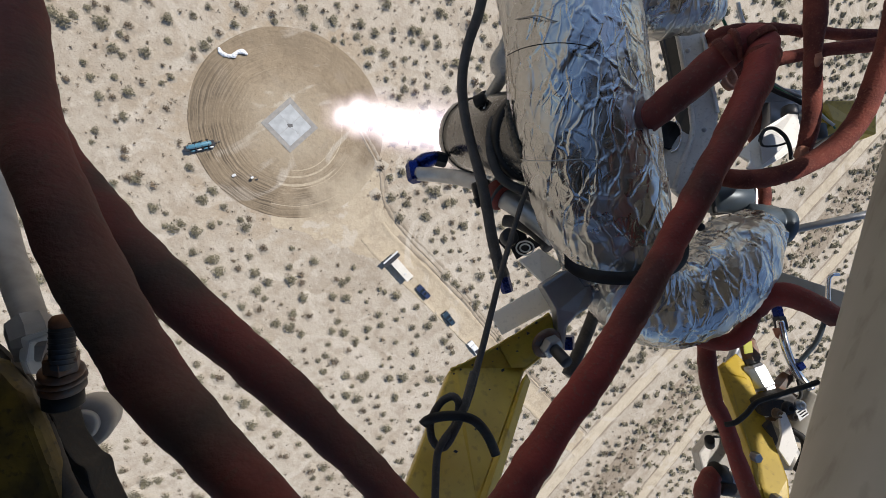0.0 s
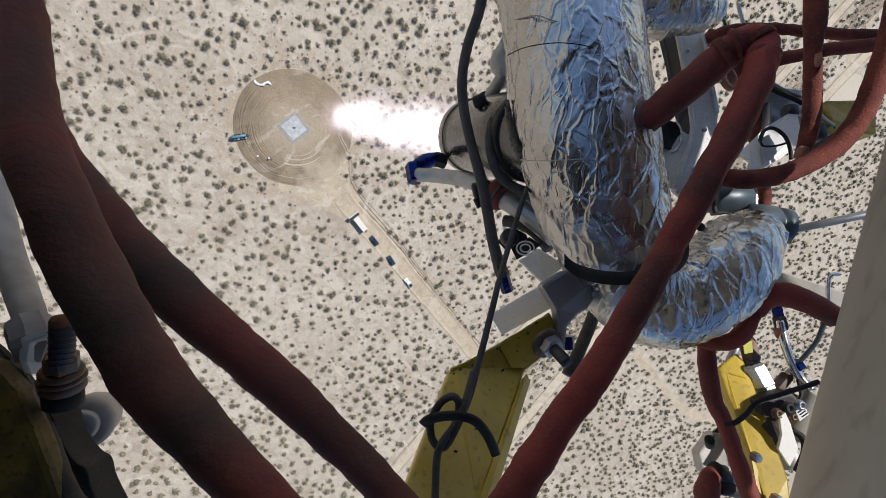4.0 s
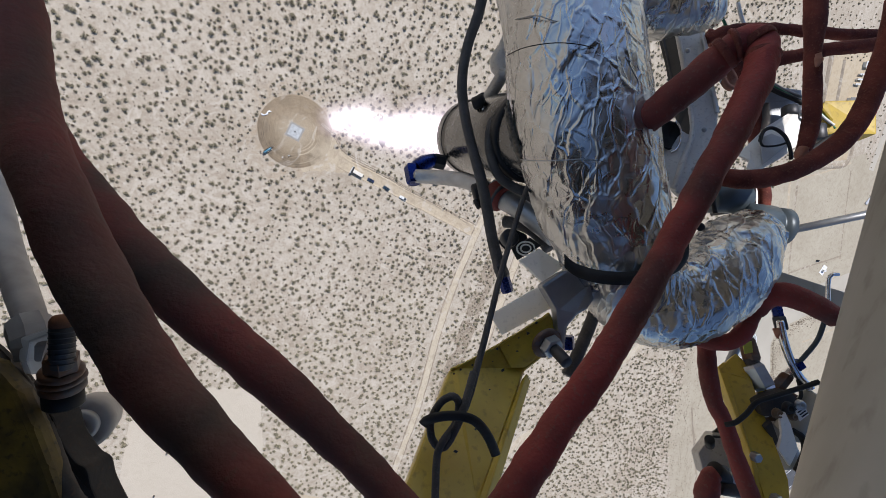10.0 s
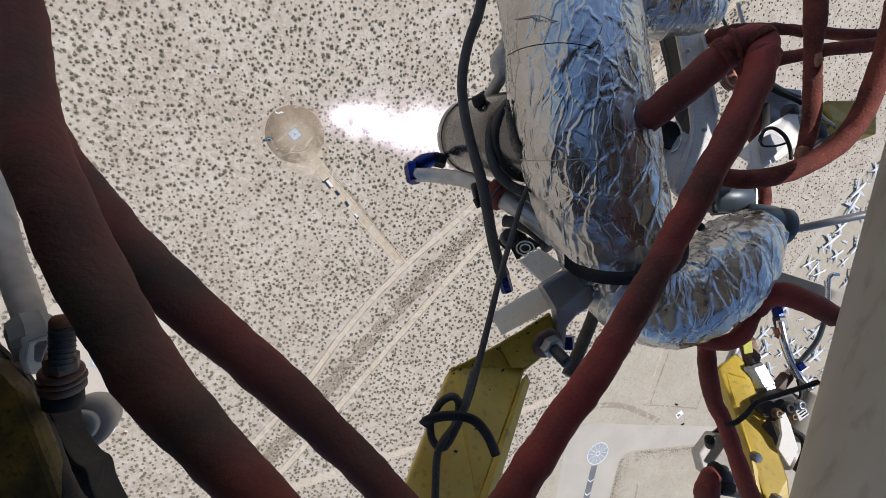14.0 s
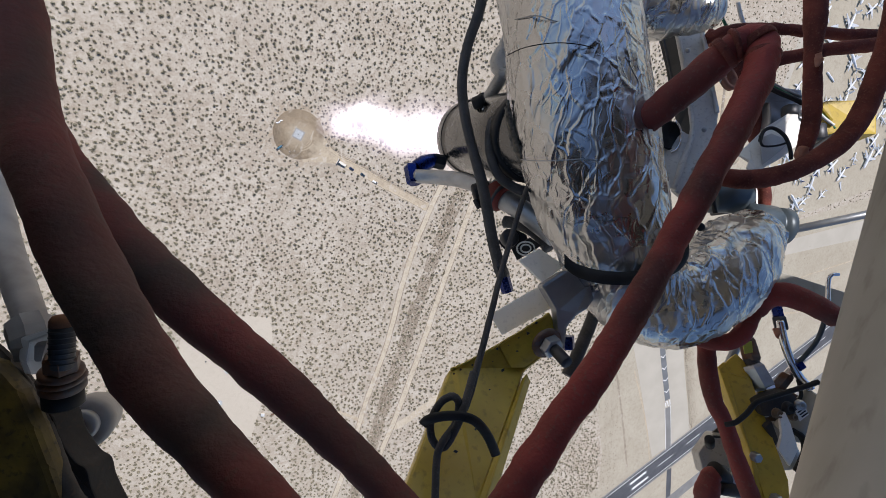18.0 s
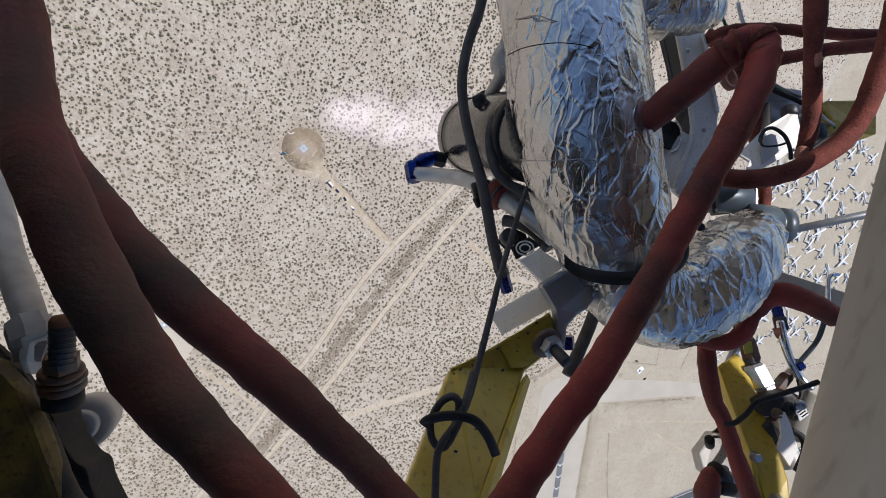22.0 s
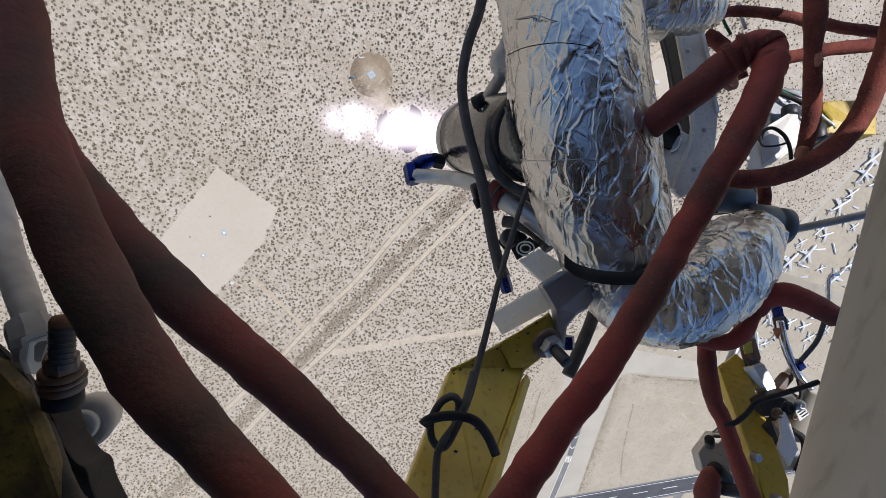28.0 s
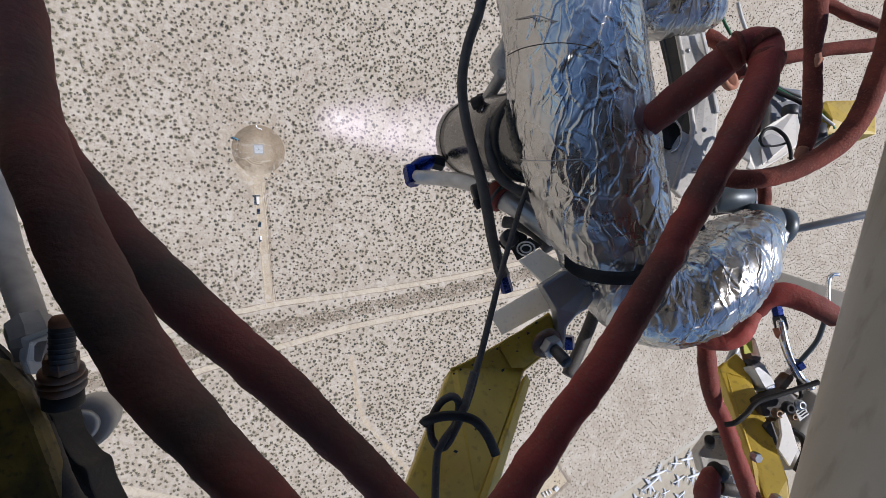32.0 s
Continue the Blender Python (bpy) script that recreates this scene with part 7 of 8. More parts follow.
lpart("black_tie", tube([(0.6459, 0.2314, -0.8750), (0.6479, 0.2095, -0.8700), (0.6750, 0.2090, -0.8680), (0.6978, 0.2159, -0.8680)], 0.0023, 6, 5), BLACK)
lpart("connector", rod((0.7513, 0.3071, -0.9300), (0.7473, 0.2860, -0.9250), 0.0159, 16), DARKSTEEL, "round cable connector")
lpart("connector", rod((0.7709, 0.3071, -0.9300), (0.7692, 0.2885, -0.9250), 0.0086, 12), STEEL)
lpart("connector", rod((0.8089, 0.2680, -0.9300), (0.8069, 0.2325, -0.9250), 0.0171, 16), DARKSTEEL, "black cable connector")
lpart("sensor_cable", tube([(0.7149, 0.3676, -0.9600), (0.7450, 0.3450, -0.9500), (0.7804, 0.3228, -0.9400), (0.8027, 0.2949, -0.9300)], 0.0050, 8, 5), BLACK)
lpart("sensor_cable", tube([(0.7250, 0.3822, -0.9650), (0.7552, 0.3556, -0.9550), (0.7908, 0.3345, -0.9450)], 0.0037, 8, 5), GREYMETAL)
lpart("sensor_cable", tube([(0.6971, 0.1686, -0.8600), (0.7553, 0.2061, -0.8750), (0.8092, 0.2354, -0.8900), (0.8479, 0.2499, -0.9000)], 0.0046, 8, 5), BLACK, "thin black cable")
lpart("green_wire", tube([(0.6447, 0.5671, -1.0000), (0.6526, 0.5342, -1.0000), (0.6711, 0.4987, -1.0000)], 0.0034, 6, 4), GREENWIRE, "green wire")
lpart("green_wire", tube([(0.6783, 0.4462, -0.9800), (0.7149, 0.3802, -0.9600), (0.7659, 0.3370, -0.9450), (0.8089, 0.3010, -0.9300), (0.8401, 0.2578, -0.9200)], 0.0027, 6, 5), GREENWIRE)
lpart("white_wire", tube([(0.6868, 0.5737, -1.0000), (0.6947, 0.5408, -1.0000), (0.7053, 0.5118, -1.0000)], 0.0042, 6, 4), WHITEWIRE, "white wire")
lpart("white_wire", tube([(0.8002, 0.2966, -0.9200), (0.8165, 0.2790, -0.9180), (0.8331, 0.2637, -0.9150)], 0.0030, 6, 4), WHITEWIRE)

# valve group below the right hose
lpart("valve_body", lathe((0.6437, 0.0600, -0.9300), Vector((0.7391, 0.0477, -0.9300)) - Vector((0.6437, 0.0600, -0.9300)), [(0, 0.03), (0.004, 0.042), (0.065, 0.042), (0.068, 0.036), (0.075, 0.036), (0.078, 0.04), (0.096, 0.04), (0.1, 0.034)], 28), SOLENOID, "slate-blue valve body")
lpart("valve_clamp", tube([(0.5732, 0.1314, -0.9000), (0.5598, 0.1042, -0.8900), (0.5613, 0.0734, -0.8850)], 0.0047, 8, 5), BLACK, "black hose clamp")
lpart("valve_neck", rod((0.5764, 0.1089, -0.9300), (0.6629, 0.1126, -0.9400), 0.0318, 20), SOLENOID, "slate valve neck")
lpart("frame_block", plate([(0.6421, 0.1461, -1.0000), (0.7263, 0.1526, -1.0000), (0.7316, 0.0908, -1.0000), (0.6526, 0.0803, -1.0000)], 0.05, 0.004), DARKSTEEL, "dark frame block", False)
lpart("frame_post", beam((0.7256, 0.1550, -0.9900), (0.7157, 0.0980, -0.9800), (0, 0, 1), 0.012, 0.01, 0.001), ALUBRIGHT, "", False)
lpart("foil_port", lathe((0.4080, 0.0349, -0.6800), Vector((0, 0, 1)), [(0, 0.007), (0.002, 0.006)], 14), BLACK)
lpart("grey_strut", rod((0.7685, 0.0374, -0.9800), (0.9189, 0.0793, -0.9000), 0.0087, 14), GREYMETAL, "thin grey frame strut")
lpart("grey_strut", beam((0.7605, -0.0645, -1.0000), (0.8825, -0.1137, -0.9500), (0, 0, 1), 0.035, 0.02, 0.003), TANKSKIN, "beige frame strut", False)
lpart("foil_clamp", beam((0.6203, 0.0171, -0.8100), (0.6147, -0.0305, -0.8000), (0, 0, 1), 0.012, 0.02, 0.003), DARKSTEEL, "", False)
lpart("steel_bracket", tube([(0.7179, -0.1095, -0.8000), (0.7269, -0.0629, -0.8100), (0.7333, -0.0490, -0.8100), (0.7461, -0.0480, -0.8100)], 0.0037, 10, 5), ALUBRIGHT, "bright bent rod bracket")
lpart("sensor_cable", tube([(0.7315, -0.1284, -0.8200), (0.7252, -0.1736, -0.8300), (0.7085, -0.2089, -0.8400), (0.6945, -0.2338, -0.8500)], 0.0044, 10, 6), SOLENOID, "slate blue cable")
lpart("chrome_tube", tube([(0.6744, -0.1437, -0.8600), (0.6755, -0.1834, -0.8500), (0.6889, -0.2226, -0.8500), (0.7068, -0.2539, -0.8500), (0.7206, -0.2752, -0.8400)], 0.0078, 14, 6), ALUBRIGHT, "bright metal tube")
lpart("tube_nut", hexnut((0.6761, -0.1354, -0.8650), (0.6789, -0.1629, -0.8600), 0.0124), DARKSTEEL, smooth=False)
lpart("tube_nut", hexnut((0.6743, -0.1133, -0.8700), (0.6761, -0.1377, -0.8650), 0.0103), BLUEFIT, smooth=False)
lpart("tube_nut", hexnut((0.6699, -0.1573, -0.8600), (0.6750, -0.1766, -0.8550), 0.0102), COPPERFRAY, smooth=False)
lpart("tube_clip", hexnut((0.6979, -0.2226, -0.8500), (0.7068, -0.2360, -0.8500), 0.0123), BLUEFIT, smooth=False)
lpart("tee_fitting", hexnut((0.6488, -0.1925, -0.9200), (0.6489, -0.2357, -0.9000), 0.0180), RUSTSTEEL, "dark hexagonal fitting", False)
lpart("fitting_tag", plate([(0.6134, -0.1906, -0.8780), (0.6319, -0.1883, -0.8780), (0.6321, -0.2107, -0.8750), (0.6148, -0.2141, -0.8750)], 0.002, 0.0005), TAGYELLOW, "yellow-green tag", False)
lpart("tee_fitting", rod((0.6454, -0.2310, -0.9050), (0.6501, -0.2520, -0.8950), 0.0154, 14), DARKSTEEL)
lpart("tee_fitting", hexnut((0.6430, -0.2402, -0.8950), (0.6600, -0.2860, -0.8800), 0.0222), STEEL, "large zinc hexagonal fitting", False)
lpart("tee_fitting", hexnut((0.6577, -0.2767, -0.8800), (0.6655, -0.3005, -0.8750), 0.0185), ALUBRIGHT, "", False)
lpart("tee_fitting", hexnut((0.6731, -0.2873, -0.8700), (0.6983, -0.2553, -0.8700), 0.0126), RUSTSTEEL, "", False)
lpart("tee_body", rod((0.6661, -0.2900, -0.8850), (0.6731, -0.3308, -0.8700), 0.0197, 16), BRASS, "tarnished brass tee")
lpart("tee_body", rod((0.6655, -0.3074, -0.8750), (0.7011, -0.2948, -0.8650), 0.0137, 14), BRASS)
lpart("tee_body", rod((0.6880, -0.2999, -0.8600), (0.7024, -0.3210, -0.8500), 0.0146, 14), DARKSTEEL)
lpart("sensor_cable", tube([(0.7024, -0.2584, -0.8500), (0.7007, -0.2863, -0.8400), (0.6834, -0.3021, -0.8350)], 0.0033, 8, 5), BLACK)
lpart("tee_fitting", hexnut((0.6960, -0.2599, -0.8700), (0.7127, -0.2387, -0.8680), 0.0103), ALUBRIGHT, "", False)
lpart("valve_block", plate([(0.6511, -0.3174, -0.8900), (0.7133, -0.2906, -0.8800), (0.7418, -0.3102, -0.8700), (0.7281, -0.3446, -0.8700), (0.6623, -0.3555, -0.8800)], 0.03, 0.003), RUSTSTEEL, "rust-stained valve block", False)
lpart("valve_stem", rod((0.6744, -0.3180, -0.8600), (0.6778, -0.3031, -0.8500), 0.0102, 14), STEEL)
lpart("valve_stem", rod((0.6427, -0.3214, -0.8600), (0.6420, -0.3288, -0.8500), 0.0091, 14), ALU)
lpart("regulator", rod((0.6880, -0.3700, -0.8600), (0.7383, -0.2885, -0.8400), 0.0257, 24), TANKSKIN, "beige regulator cylinder")
lpart("regulator_label", plate([(0.6692, -0.3078, -0.8150), (0.6863, -0.2970, -0.8150), (0.6949, -0.3142, -0.8150), (0.6777, -0.3271, -0.8150)], 0.001, 0), LABELWHITE, "worn white label", False)
for k in range(3):
    o = Vector((0.6730, -0.3108, -0.8145)) + Vector((0.004 * k, -0.004 * k, 0))
    lpart("label_bar", beam(o, o + Vector((0.011, 0.008, 0)), (0, 0, 1), 0.0018, 0.001, 0), BLACK, "", False)
lpart("grey_duct", tube([(0.6745, -0.3619, -0.8900), (0.6880, -0.3995, -0.8700), (0.6945, -0.4351, -0.8500)], 0.0229, 14, 5), DULLALU, "grey duct behind the strut")
lpart("black_hose", tube([(0.6808, -0.3526, -0.8400), (0.6946, -0.3648, -0.8300), (0.6916, -0.3873, -0.8200), (0.6672, -0.4199, -0.8100)], 0.0066, 10, 5), BLACK)
lpart("pump_block", plate([(0.5531, -0.4417, -0.9300), (0.5912, -0.4020, -0.9400), (0.6314, -0.4001, -0.9300), (0.6324, -0.4867, -0.9000), (0.6111, -0.5057, -0.9000), (0.5581, -0.4806, -0.9200)], 0.05, 0.004), DULLALU, "dull aluminium pump block", False)
lpart("pump_bolt", rod((0.5589, -0.4109, -0.9000), (0.5403, -0.3858, -0.8700), 0.0094, 12), BLACK)
lpart("pump_bolt", rod((0.5801, -0.4527, -0.8800), (0.5472, -0.4407, -0.8700), 0.0081, 12), DARKSTEEL)
lpart("pump_bolt", rod((0.5975, -0.4875, -0.8800), (0.6043, -0.4651, -0.8600), 0.0093, 12), STEEL)
lpart("pump_flange", plate([(0.5894, -0.4066, -0.9450), (0.6262, -0.3800, -0.9500), (0.6416, -0.3867, -0.9450), (0.6373, -0.4048, -0.9350)], 0.012, 0.002), DARKSTEEL, "", False)
lpart("hose_collar", rod((0.5748, -0.4661, -0.8700), (0.5331, -0.4321, -0.8440), 0.0150, 18), BLACK, "black clamp round the hose end")
lpart("collar_tab", beam((0.5728, -0.4494, -0.8600), (0.5818, -0.4743, -0.8600), (0, 0, 1), 0.014, 0.012, 0.002), STEEL, "", False)
lpart("pump_pipe", rod((0.5493, -0.4730, -0.8600), (0.6090, -0.4876, -0.8700), 0.0170, 18), GRIMY, "grimy pump pipe")
lpart("pump_seam", beam((0.5740, -0.3984, -0.9120), (0.6248, -0.4008, -0.9120), (0, 0, 1), 0.004, 0.004, 0.0005), BLACK, "", False)
lpart("side_plate", plate([(0.6276, -0.3127, -0.8000), (0.6381, -0.3043, -0.8000), (0.6486, -0.3275, -0.8000), (0.6623, -0.3738, -0.8000), (0.6465, -0.4054, -0.8000), (0.6255, -0.3738, -0.8000), (0.6318, -0.3464, -0.8000)], 0.006, 0.001), PALEALU, "bright scratched aluminium side plate", False)
lpart("manifold", plate([(0.6118, -0.3004, -0.8300), (0.6347, -0.2884, -0.8300), (0.6751, -0.2775, -0.8300), (0.6883, -0.2895, -0.8300), (0.6839, -0.3103, -0.8300), (0.6642, -0.3288, -0.8300), (0.6183, -0.3245, -0.8300)], 0.035, 0.006), GRIMY, "grimy black valve manifold", False)
for at, r, mt in (((0.6270, -0.3090, -0.8090), 0.0075, BRASS), ((0.6480, -0.2990, -0.8090), 0.0095, BLACK), ((0.6700, -0.2930, -0.8090), 0.0075, STEEL), ((0.6560, -0.3150, -0.8090), 0.0060, BRASS)):
    lpart("manifold_port", lathe(at, Vector((0.1, 0.1, 1)), [(0, r * 1.3), (0.004, r * 1.3), (0.005, r), (0.009, r), (0.009, r * 0.55), (0.005, r * 0.5)], 16), mt)
lpart("strut_clip", plate([(0.6282, -0.3292, -0.8200), (0.6411, -0.3637, -0.8200), (0.6368, -0.3767, -0.8200), (0.6163, -0.3411, -0.8200)], 0.012, 0.002), DARKSTEEL, "", False)
for a, b, mt in ((Vector((0.6450, -0.1862, -0.9500)), Vector((0.6543, -0.1314, -0.9600)), ALUBRIGHT), (Vector((0.6394, -0.2731, -0.9700)), Vector((0.6713, -0.2029, -0.9700)), GREYMETAL)):
    lpart("frame_link", rod(a, b, 0.009, 12), mt)
lpart("lock_tab", plate([(0.5926, -0.2565, -0.8900), (0.6183, -0.2628, -0.8800), (0.6392, -0.2721, -0.8800), (0.6299, -0.2883, -0.8800), (0.6079, -0.2690, -0.8850)], 0.006, 0.001), YELLOW, "", False)

# beside the camera: stay tube, stud and cradle
lpart("stay_tube", tube([(-0.6900, 0.1800, -0.6400), (-0.5844, 0.0158, -0.5700), (-0.5147, -0.0404, -0.5200), (-0.4419, -0.0881, -0.4650)], [0.0200, 0.0184, 0.0168, 0.0146], 20, 6), STAYGREY, "pale grey aluminium stay tube")
clevis = lpart("clevis_end", tube([(-0.4443, -0.0811, -0.4600), (-0.4275, -0.0971, -0.4500), (-0.4251, -0.1165, -0.4450)], [0.0206, 0.0213, 0.0152], 8, 3), STAYGREY, "pale faceted clevis end", False)
lpart("clevis_fork", plate([(-0.4263, -0.0892, -0.4320), (-0.3933, -0.0779, -0.4320), (-0.3904, -0.0843, -0.4300), (-0.4142, -0.0934, -0.4300), (-0.4156, -0.1121, -0.4280), (-0.4071, -0.1247, -0.4250), (-0.4149, -0.1236, -0.4250), (-0.4255, -0.1098, -0.4300)], 0.02, 0.002), LABELWHITE, "bright worn fork edge", False, clevis)
stud = lpart("stud", rod((-0.3414, -0.0674, -0.3850), (-0.3503, -0.1086, -0.3950), 0.0097, 20), DARKSTEEL, "dark threaded stud")
for k in range(7):
    lpart("thread", lathe(Vector((-0.3423, -0.0726, -0.3860)) + (Vector((-0.3503, -0.1086, -0.3950)) - Vector((-0.3423, -0.0726, -0.3860))) * (k / 7), Vector((0, -1, 0)), [(0, 0.0092), (0.0012, 0.0105), (0.0024, 0.0092)], 20), DARKSTEEL, "", True, stud)
lpart("stud_tip", lathe((-0.3419, -0.0695, -0.3855), Vector((0, 1, 0.1)), [(0, 0.0097), (0.006, 0.0091), (0.010, 0.0066), (0.011, 0.001)], 20), RUST, "rust-brown stud tip", True, stud)
lpart("stud_nut", hexnut((-0.3513, -0.0972, -0.3950), (-0.3547, -0.1126, -0.4000), 0.0142), RUSTSTEEL, "rust-stained hexagonal nut", False)
lpart("stud_washer", rod((-0.3576, -0.1116, -0.4020), (-0.3592, -0.1188, -0.4050), 0.0176, 28), RUSTSTEEL, "rust-stained washer")
lpart("stud_washer", rod((-0.3624, -0.1197, -0.4080), (-0.3631, -0.1257, -0.4100), 0.0194, 28), RUSTSTEEL)
lpart("stud_washer", rod((-0.3654, -0.1258, -0.4120), (-0.3669, -0.1360, -0.4150), 0.0186, 28), RUSTSTEEL)
lpart("stud_washer", rod((-0.3701, -0.1358, -0.4180), (-0.3708, -0.1542, -0.4200), 0.0166, 24), BLACK)
bush = lpart("bushing", lathe((-0.3905, -0.1900, -0.4660), Vector((0.5, 0.15, 1)), [(-0.05, 0.0262), (-0.004, 0.0285), (0.004, 0.0278), (0.008, 0.0240), (0.009, 0.0190)], 36), STAYGREY, "pale grey round bushing")
lpart("bushing_face", lathe((-0.3850, -0.1882, -0.4560), Vector((0.5, 0.15, 1)), [(-0.006, 0.0170), (0.004, 0.0160), (0.006, 0.0130), (0.004, 0.0060)], 28), ALU, "worn bright bushing face", True, bush)
edge, _ = spline([(-0.5181, -0.0885, -0.4500), (-0.4817, -0.1064, -0.4400), (-0.4453, -0.1302, -0.4300), (-0.4281, -0.1461, -0.4250), (-0.4040, -0.1503, -0.4200), (-0.3838, -0.1634, -0.4200), (-0.3767, -0.1848, -0.4200), (-0.3612, -0.2074, -0.4200), (-0.3493, -0.2163, -0.4200), (-0.3434, -0.2370, -0.4200), (-0.3220, -0.2786, -0.4200)], [0] * 11, 5)
lpart("cradle", plate(edge + [Vector((-0.4498, -0.2786, -0.4200))], 0.03, 0.002), GRIMY, "grimy black camera cradle", False)
lpart("cradle_rib", crumple(tube([(-0.4888, -0.0776, -0.4400), (-0.4517, -0.1094, -0.4350), (-0.4162, -0.1393, -0.4250), (-0.3889, -0.1742, -0.4150), (-0.3657, -0.2074, -0.4050), (-0.3411, -0.2386, -0.3950)], [0.0046, 0.0065, 0.0088, 0.0095, 0.0101, 0.0110], 24, 10), 0.0004, 0.0012), GRIMY, "grimy black cradle edge")
lpart("cradle_strut", plate([(-0.4606, -0.0954, -0.4050), (-0.4259, -0.1061, -0.4050), (-0.3980, -0.1311, -0.4000), (-0.3775, -0.1633, -0.3950), (-0.3588, -0.1971, -0.3900), (-0.3405, -0.2326, -0.3850), (-0.4378, -0.2326, -0.3850)], 0.02, 0.006), SHADEDYELLOW, "grimy yellow frame strut by the camera, shade put in its colour", False)

# tank skin beside the camera, and unseen plates added around it for shade
TA, TB = Vector((0.6349, 0.3975, -0.5200)), Vector((0.3235, -0.3258, -0.4000))
TD = (TB - TA).normalized()
side = Vector((1, 0.1, 0.12))
side = (side - TD * side.dot(TD)).normalized()
TR = 0.13
axis0 = TA + side * TR
lpart("tank", lathe(axis0 - TD * 0.5, TD, [(0, 0.05), (0.05, TR * 0.8), (0.12, TR), (1.9, TR), (1.98, TR * 0.8), (2.03, 0.05)], 64), TANKSKIN, "smooth beige-grey propellant tank")
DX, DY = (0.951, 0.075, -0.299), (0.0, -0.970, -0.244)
shade_at = lambda a, b, h=0.0: -DOWN * (0.3 + h) + Vector(DX) * a + Vector(DY) * b
DC = shade_at(0.72, -0.40)
# unseen plates added outside the view to keep the left hoses dark
lpart("side_shade", plate([(-0.30, 0.30, -0.10), (-0.46, 0.32, -0.26), (-0.46, -0.40, -0.26), (-0.30, -0.40, -0.10), (-0.22, -0.40, 0.02), (-0.22, 0.30, 0.02)], 0.012, 0), PLATEGREY, "unseen dark plate added beside the camera for shade", False)
lpart("low_side_shade", plate([(-0.465, 0.10, -0.262), (-0.66, 0.10, -0.52), (-0.66, -0.62, -0.52), (-0.465, -0.62, -0.262)], 0.006, 0), PLATEGREY, "unseen dark plate added below the side shade", False)
lpart("mount_shade", plate([(-0.40, 0.24, -0.05), (-0.058, 0.24, -0.05), (-0.058, -0.035, -0.05), (0.16, -0.035, -0.05), (0.16, -0.30, -0.05), (-0.40, -0.30, -0.05)], 0.004, 0.001), PLATEGREY, "unseen dark plate added round the camera mount for shade", False)
# unseen plate added for shade, notched to let sun onto chosen parts
lpart("overhead_shade", plate([shade_at(a, b) for a, b in ((-0.06, -0.98), (1.72, -0.95), (1.72, -0.45), (1.46, -0.45), (1.46, -0.76), (1.10, -0.76), (1.10, -0.36), (1.52, -0.34), (1.52, -0.12), (1.23, -0.10), (1.20, 0.07), (1.15, 0.11), (1.085, 0.20), (1.10, 0.27), (1.20, 0.30), (1.20, 0.64), (0.25, 0.64), (0.10, 0.3), (0.05, 0.14), (0.036, 0.0), (0.03, -0.13), (0.0, -0.18), (-0.08, -0.3), (-0.09, -0.6))], 0.02, 0.004), PLATEGREY, "unseen dark plate added above the camera, cut to shape sunlight", False)
# unseen body added to block sky and sun from above
lpart("upper_shade_body", lathe(DC - DOWN * 0.05, -DOWN, [(0, 0.12), (0.05, 0.25), (0.15, 0.33), (0.3, 0.35), (0.45, 0.33), (0.55, 0.25), (0.6, 0.12)], 40), TANKSKIN, "unseen round body added above the camera for shade")


# ---- scrub ----
def keep_clear(x, y):
    """Where no scrub grows: pad, roads, clearings, airfield."""
    bare = np.hypot(x - PAD.x, y - PAD.y) < PAD_R + 0.5
    def near(ax, ay, bx, by, w):
        dx, dy = bx - ax, by - ay
        s = np.clip(((x - ax) * dx + (y - ay) * dy) / (dx * dx + dy * dy), 0, 1)
        return np.hypot(x - ax - s * dx, y - ay - s * dy) < w
    def along(pts, w):
        out = np.zeros(len(x), bool)
        for (ax, ay), (bx, by) in zip(pts, pts[1:]):
            out |= near(ax, ay, bx, by, w)
        return out
    bare |= along([(8, -14), (22, -25), (45, -49), (75, -80), JN], 5.0)
    bare |= along([(2, -14), (12, -22), (22, -28)], 8.0)
    bare |= along([(420, 240), (260, 52), (160, -52), JN, (56, -166), (10, -237), (-37, -298), (-85, -365), (-190, -500)], 5.5)
    bare |= along([(450, 202), (303, 46), (188, -76), (147, -126), (92, -197), (42, -265), (-15, -338), (-55, -386), (-165, -540)], 4.0)
    bare |= along([(-22, -347), (20, -340), (95, -322), (150, -312), (205, -298), (262, -282), (330, -262)], 5.0)
    bare |= along([(206, -104), (260, -150), (330, -170), (420, -190), (520, -205)], 3.0)
    bare |= along([(330, 60), (345, 110), (380, 200), (450, 330)], 3.0)
    bare |= along([(-118, -250), (-90, -275), (-62, -303), (-48, -322)], 2.5)
    bare |= (x > 325) & (x < 378) & (y > 40) & (y < 88)
    def inside(poly):
        c = np.zeros(len(x), bool)
        for (ax, ay), (bx, by) in zip(poly, poly[1:] + poly[:1]):
            cross = ((ay > y) != (by > y)) & (x < (bx - ax) * (y - ay) / (by - ay + 1e-9) + ax)
            c ^= cross
        return c
    bare |= along([(-425, -150), (-416, -235), (-411, -290), (-405, -330), (-392, -400), (-372, -480)], 4.0)
    bare |= inside(SQUARE)
    bare |= inside([(262, -430), (296, -345), (318, -308), (366, -272), (404, -214), (440, -178), (500, -186), (585, -192), (600, -222), (640, -322), (1500, -420), (1900, -1400), (-900, -1500), (-700, -760), (-330, -668), (-200, -644), (-120, -636), (0, -634), (100, -624), (232, -606)])
    bare |= inside([(596, -210), (622, -168), (715, -13), (766, 70), (824, 168), (880, 250), (1130, 200), (1230, -100), (1200, -360), (720, -322), (634, -318), (606, -260)])
    bare |= inside([(500, -70), (580, -92), (585, -190), (490, -190)])
    return bare


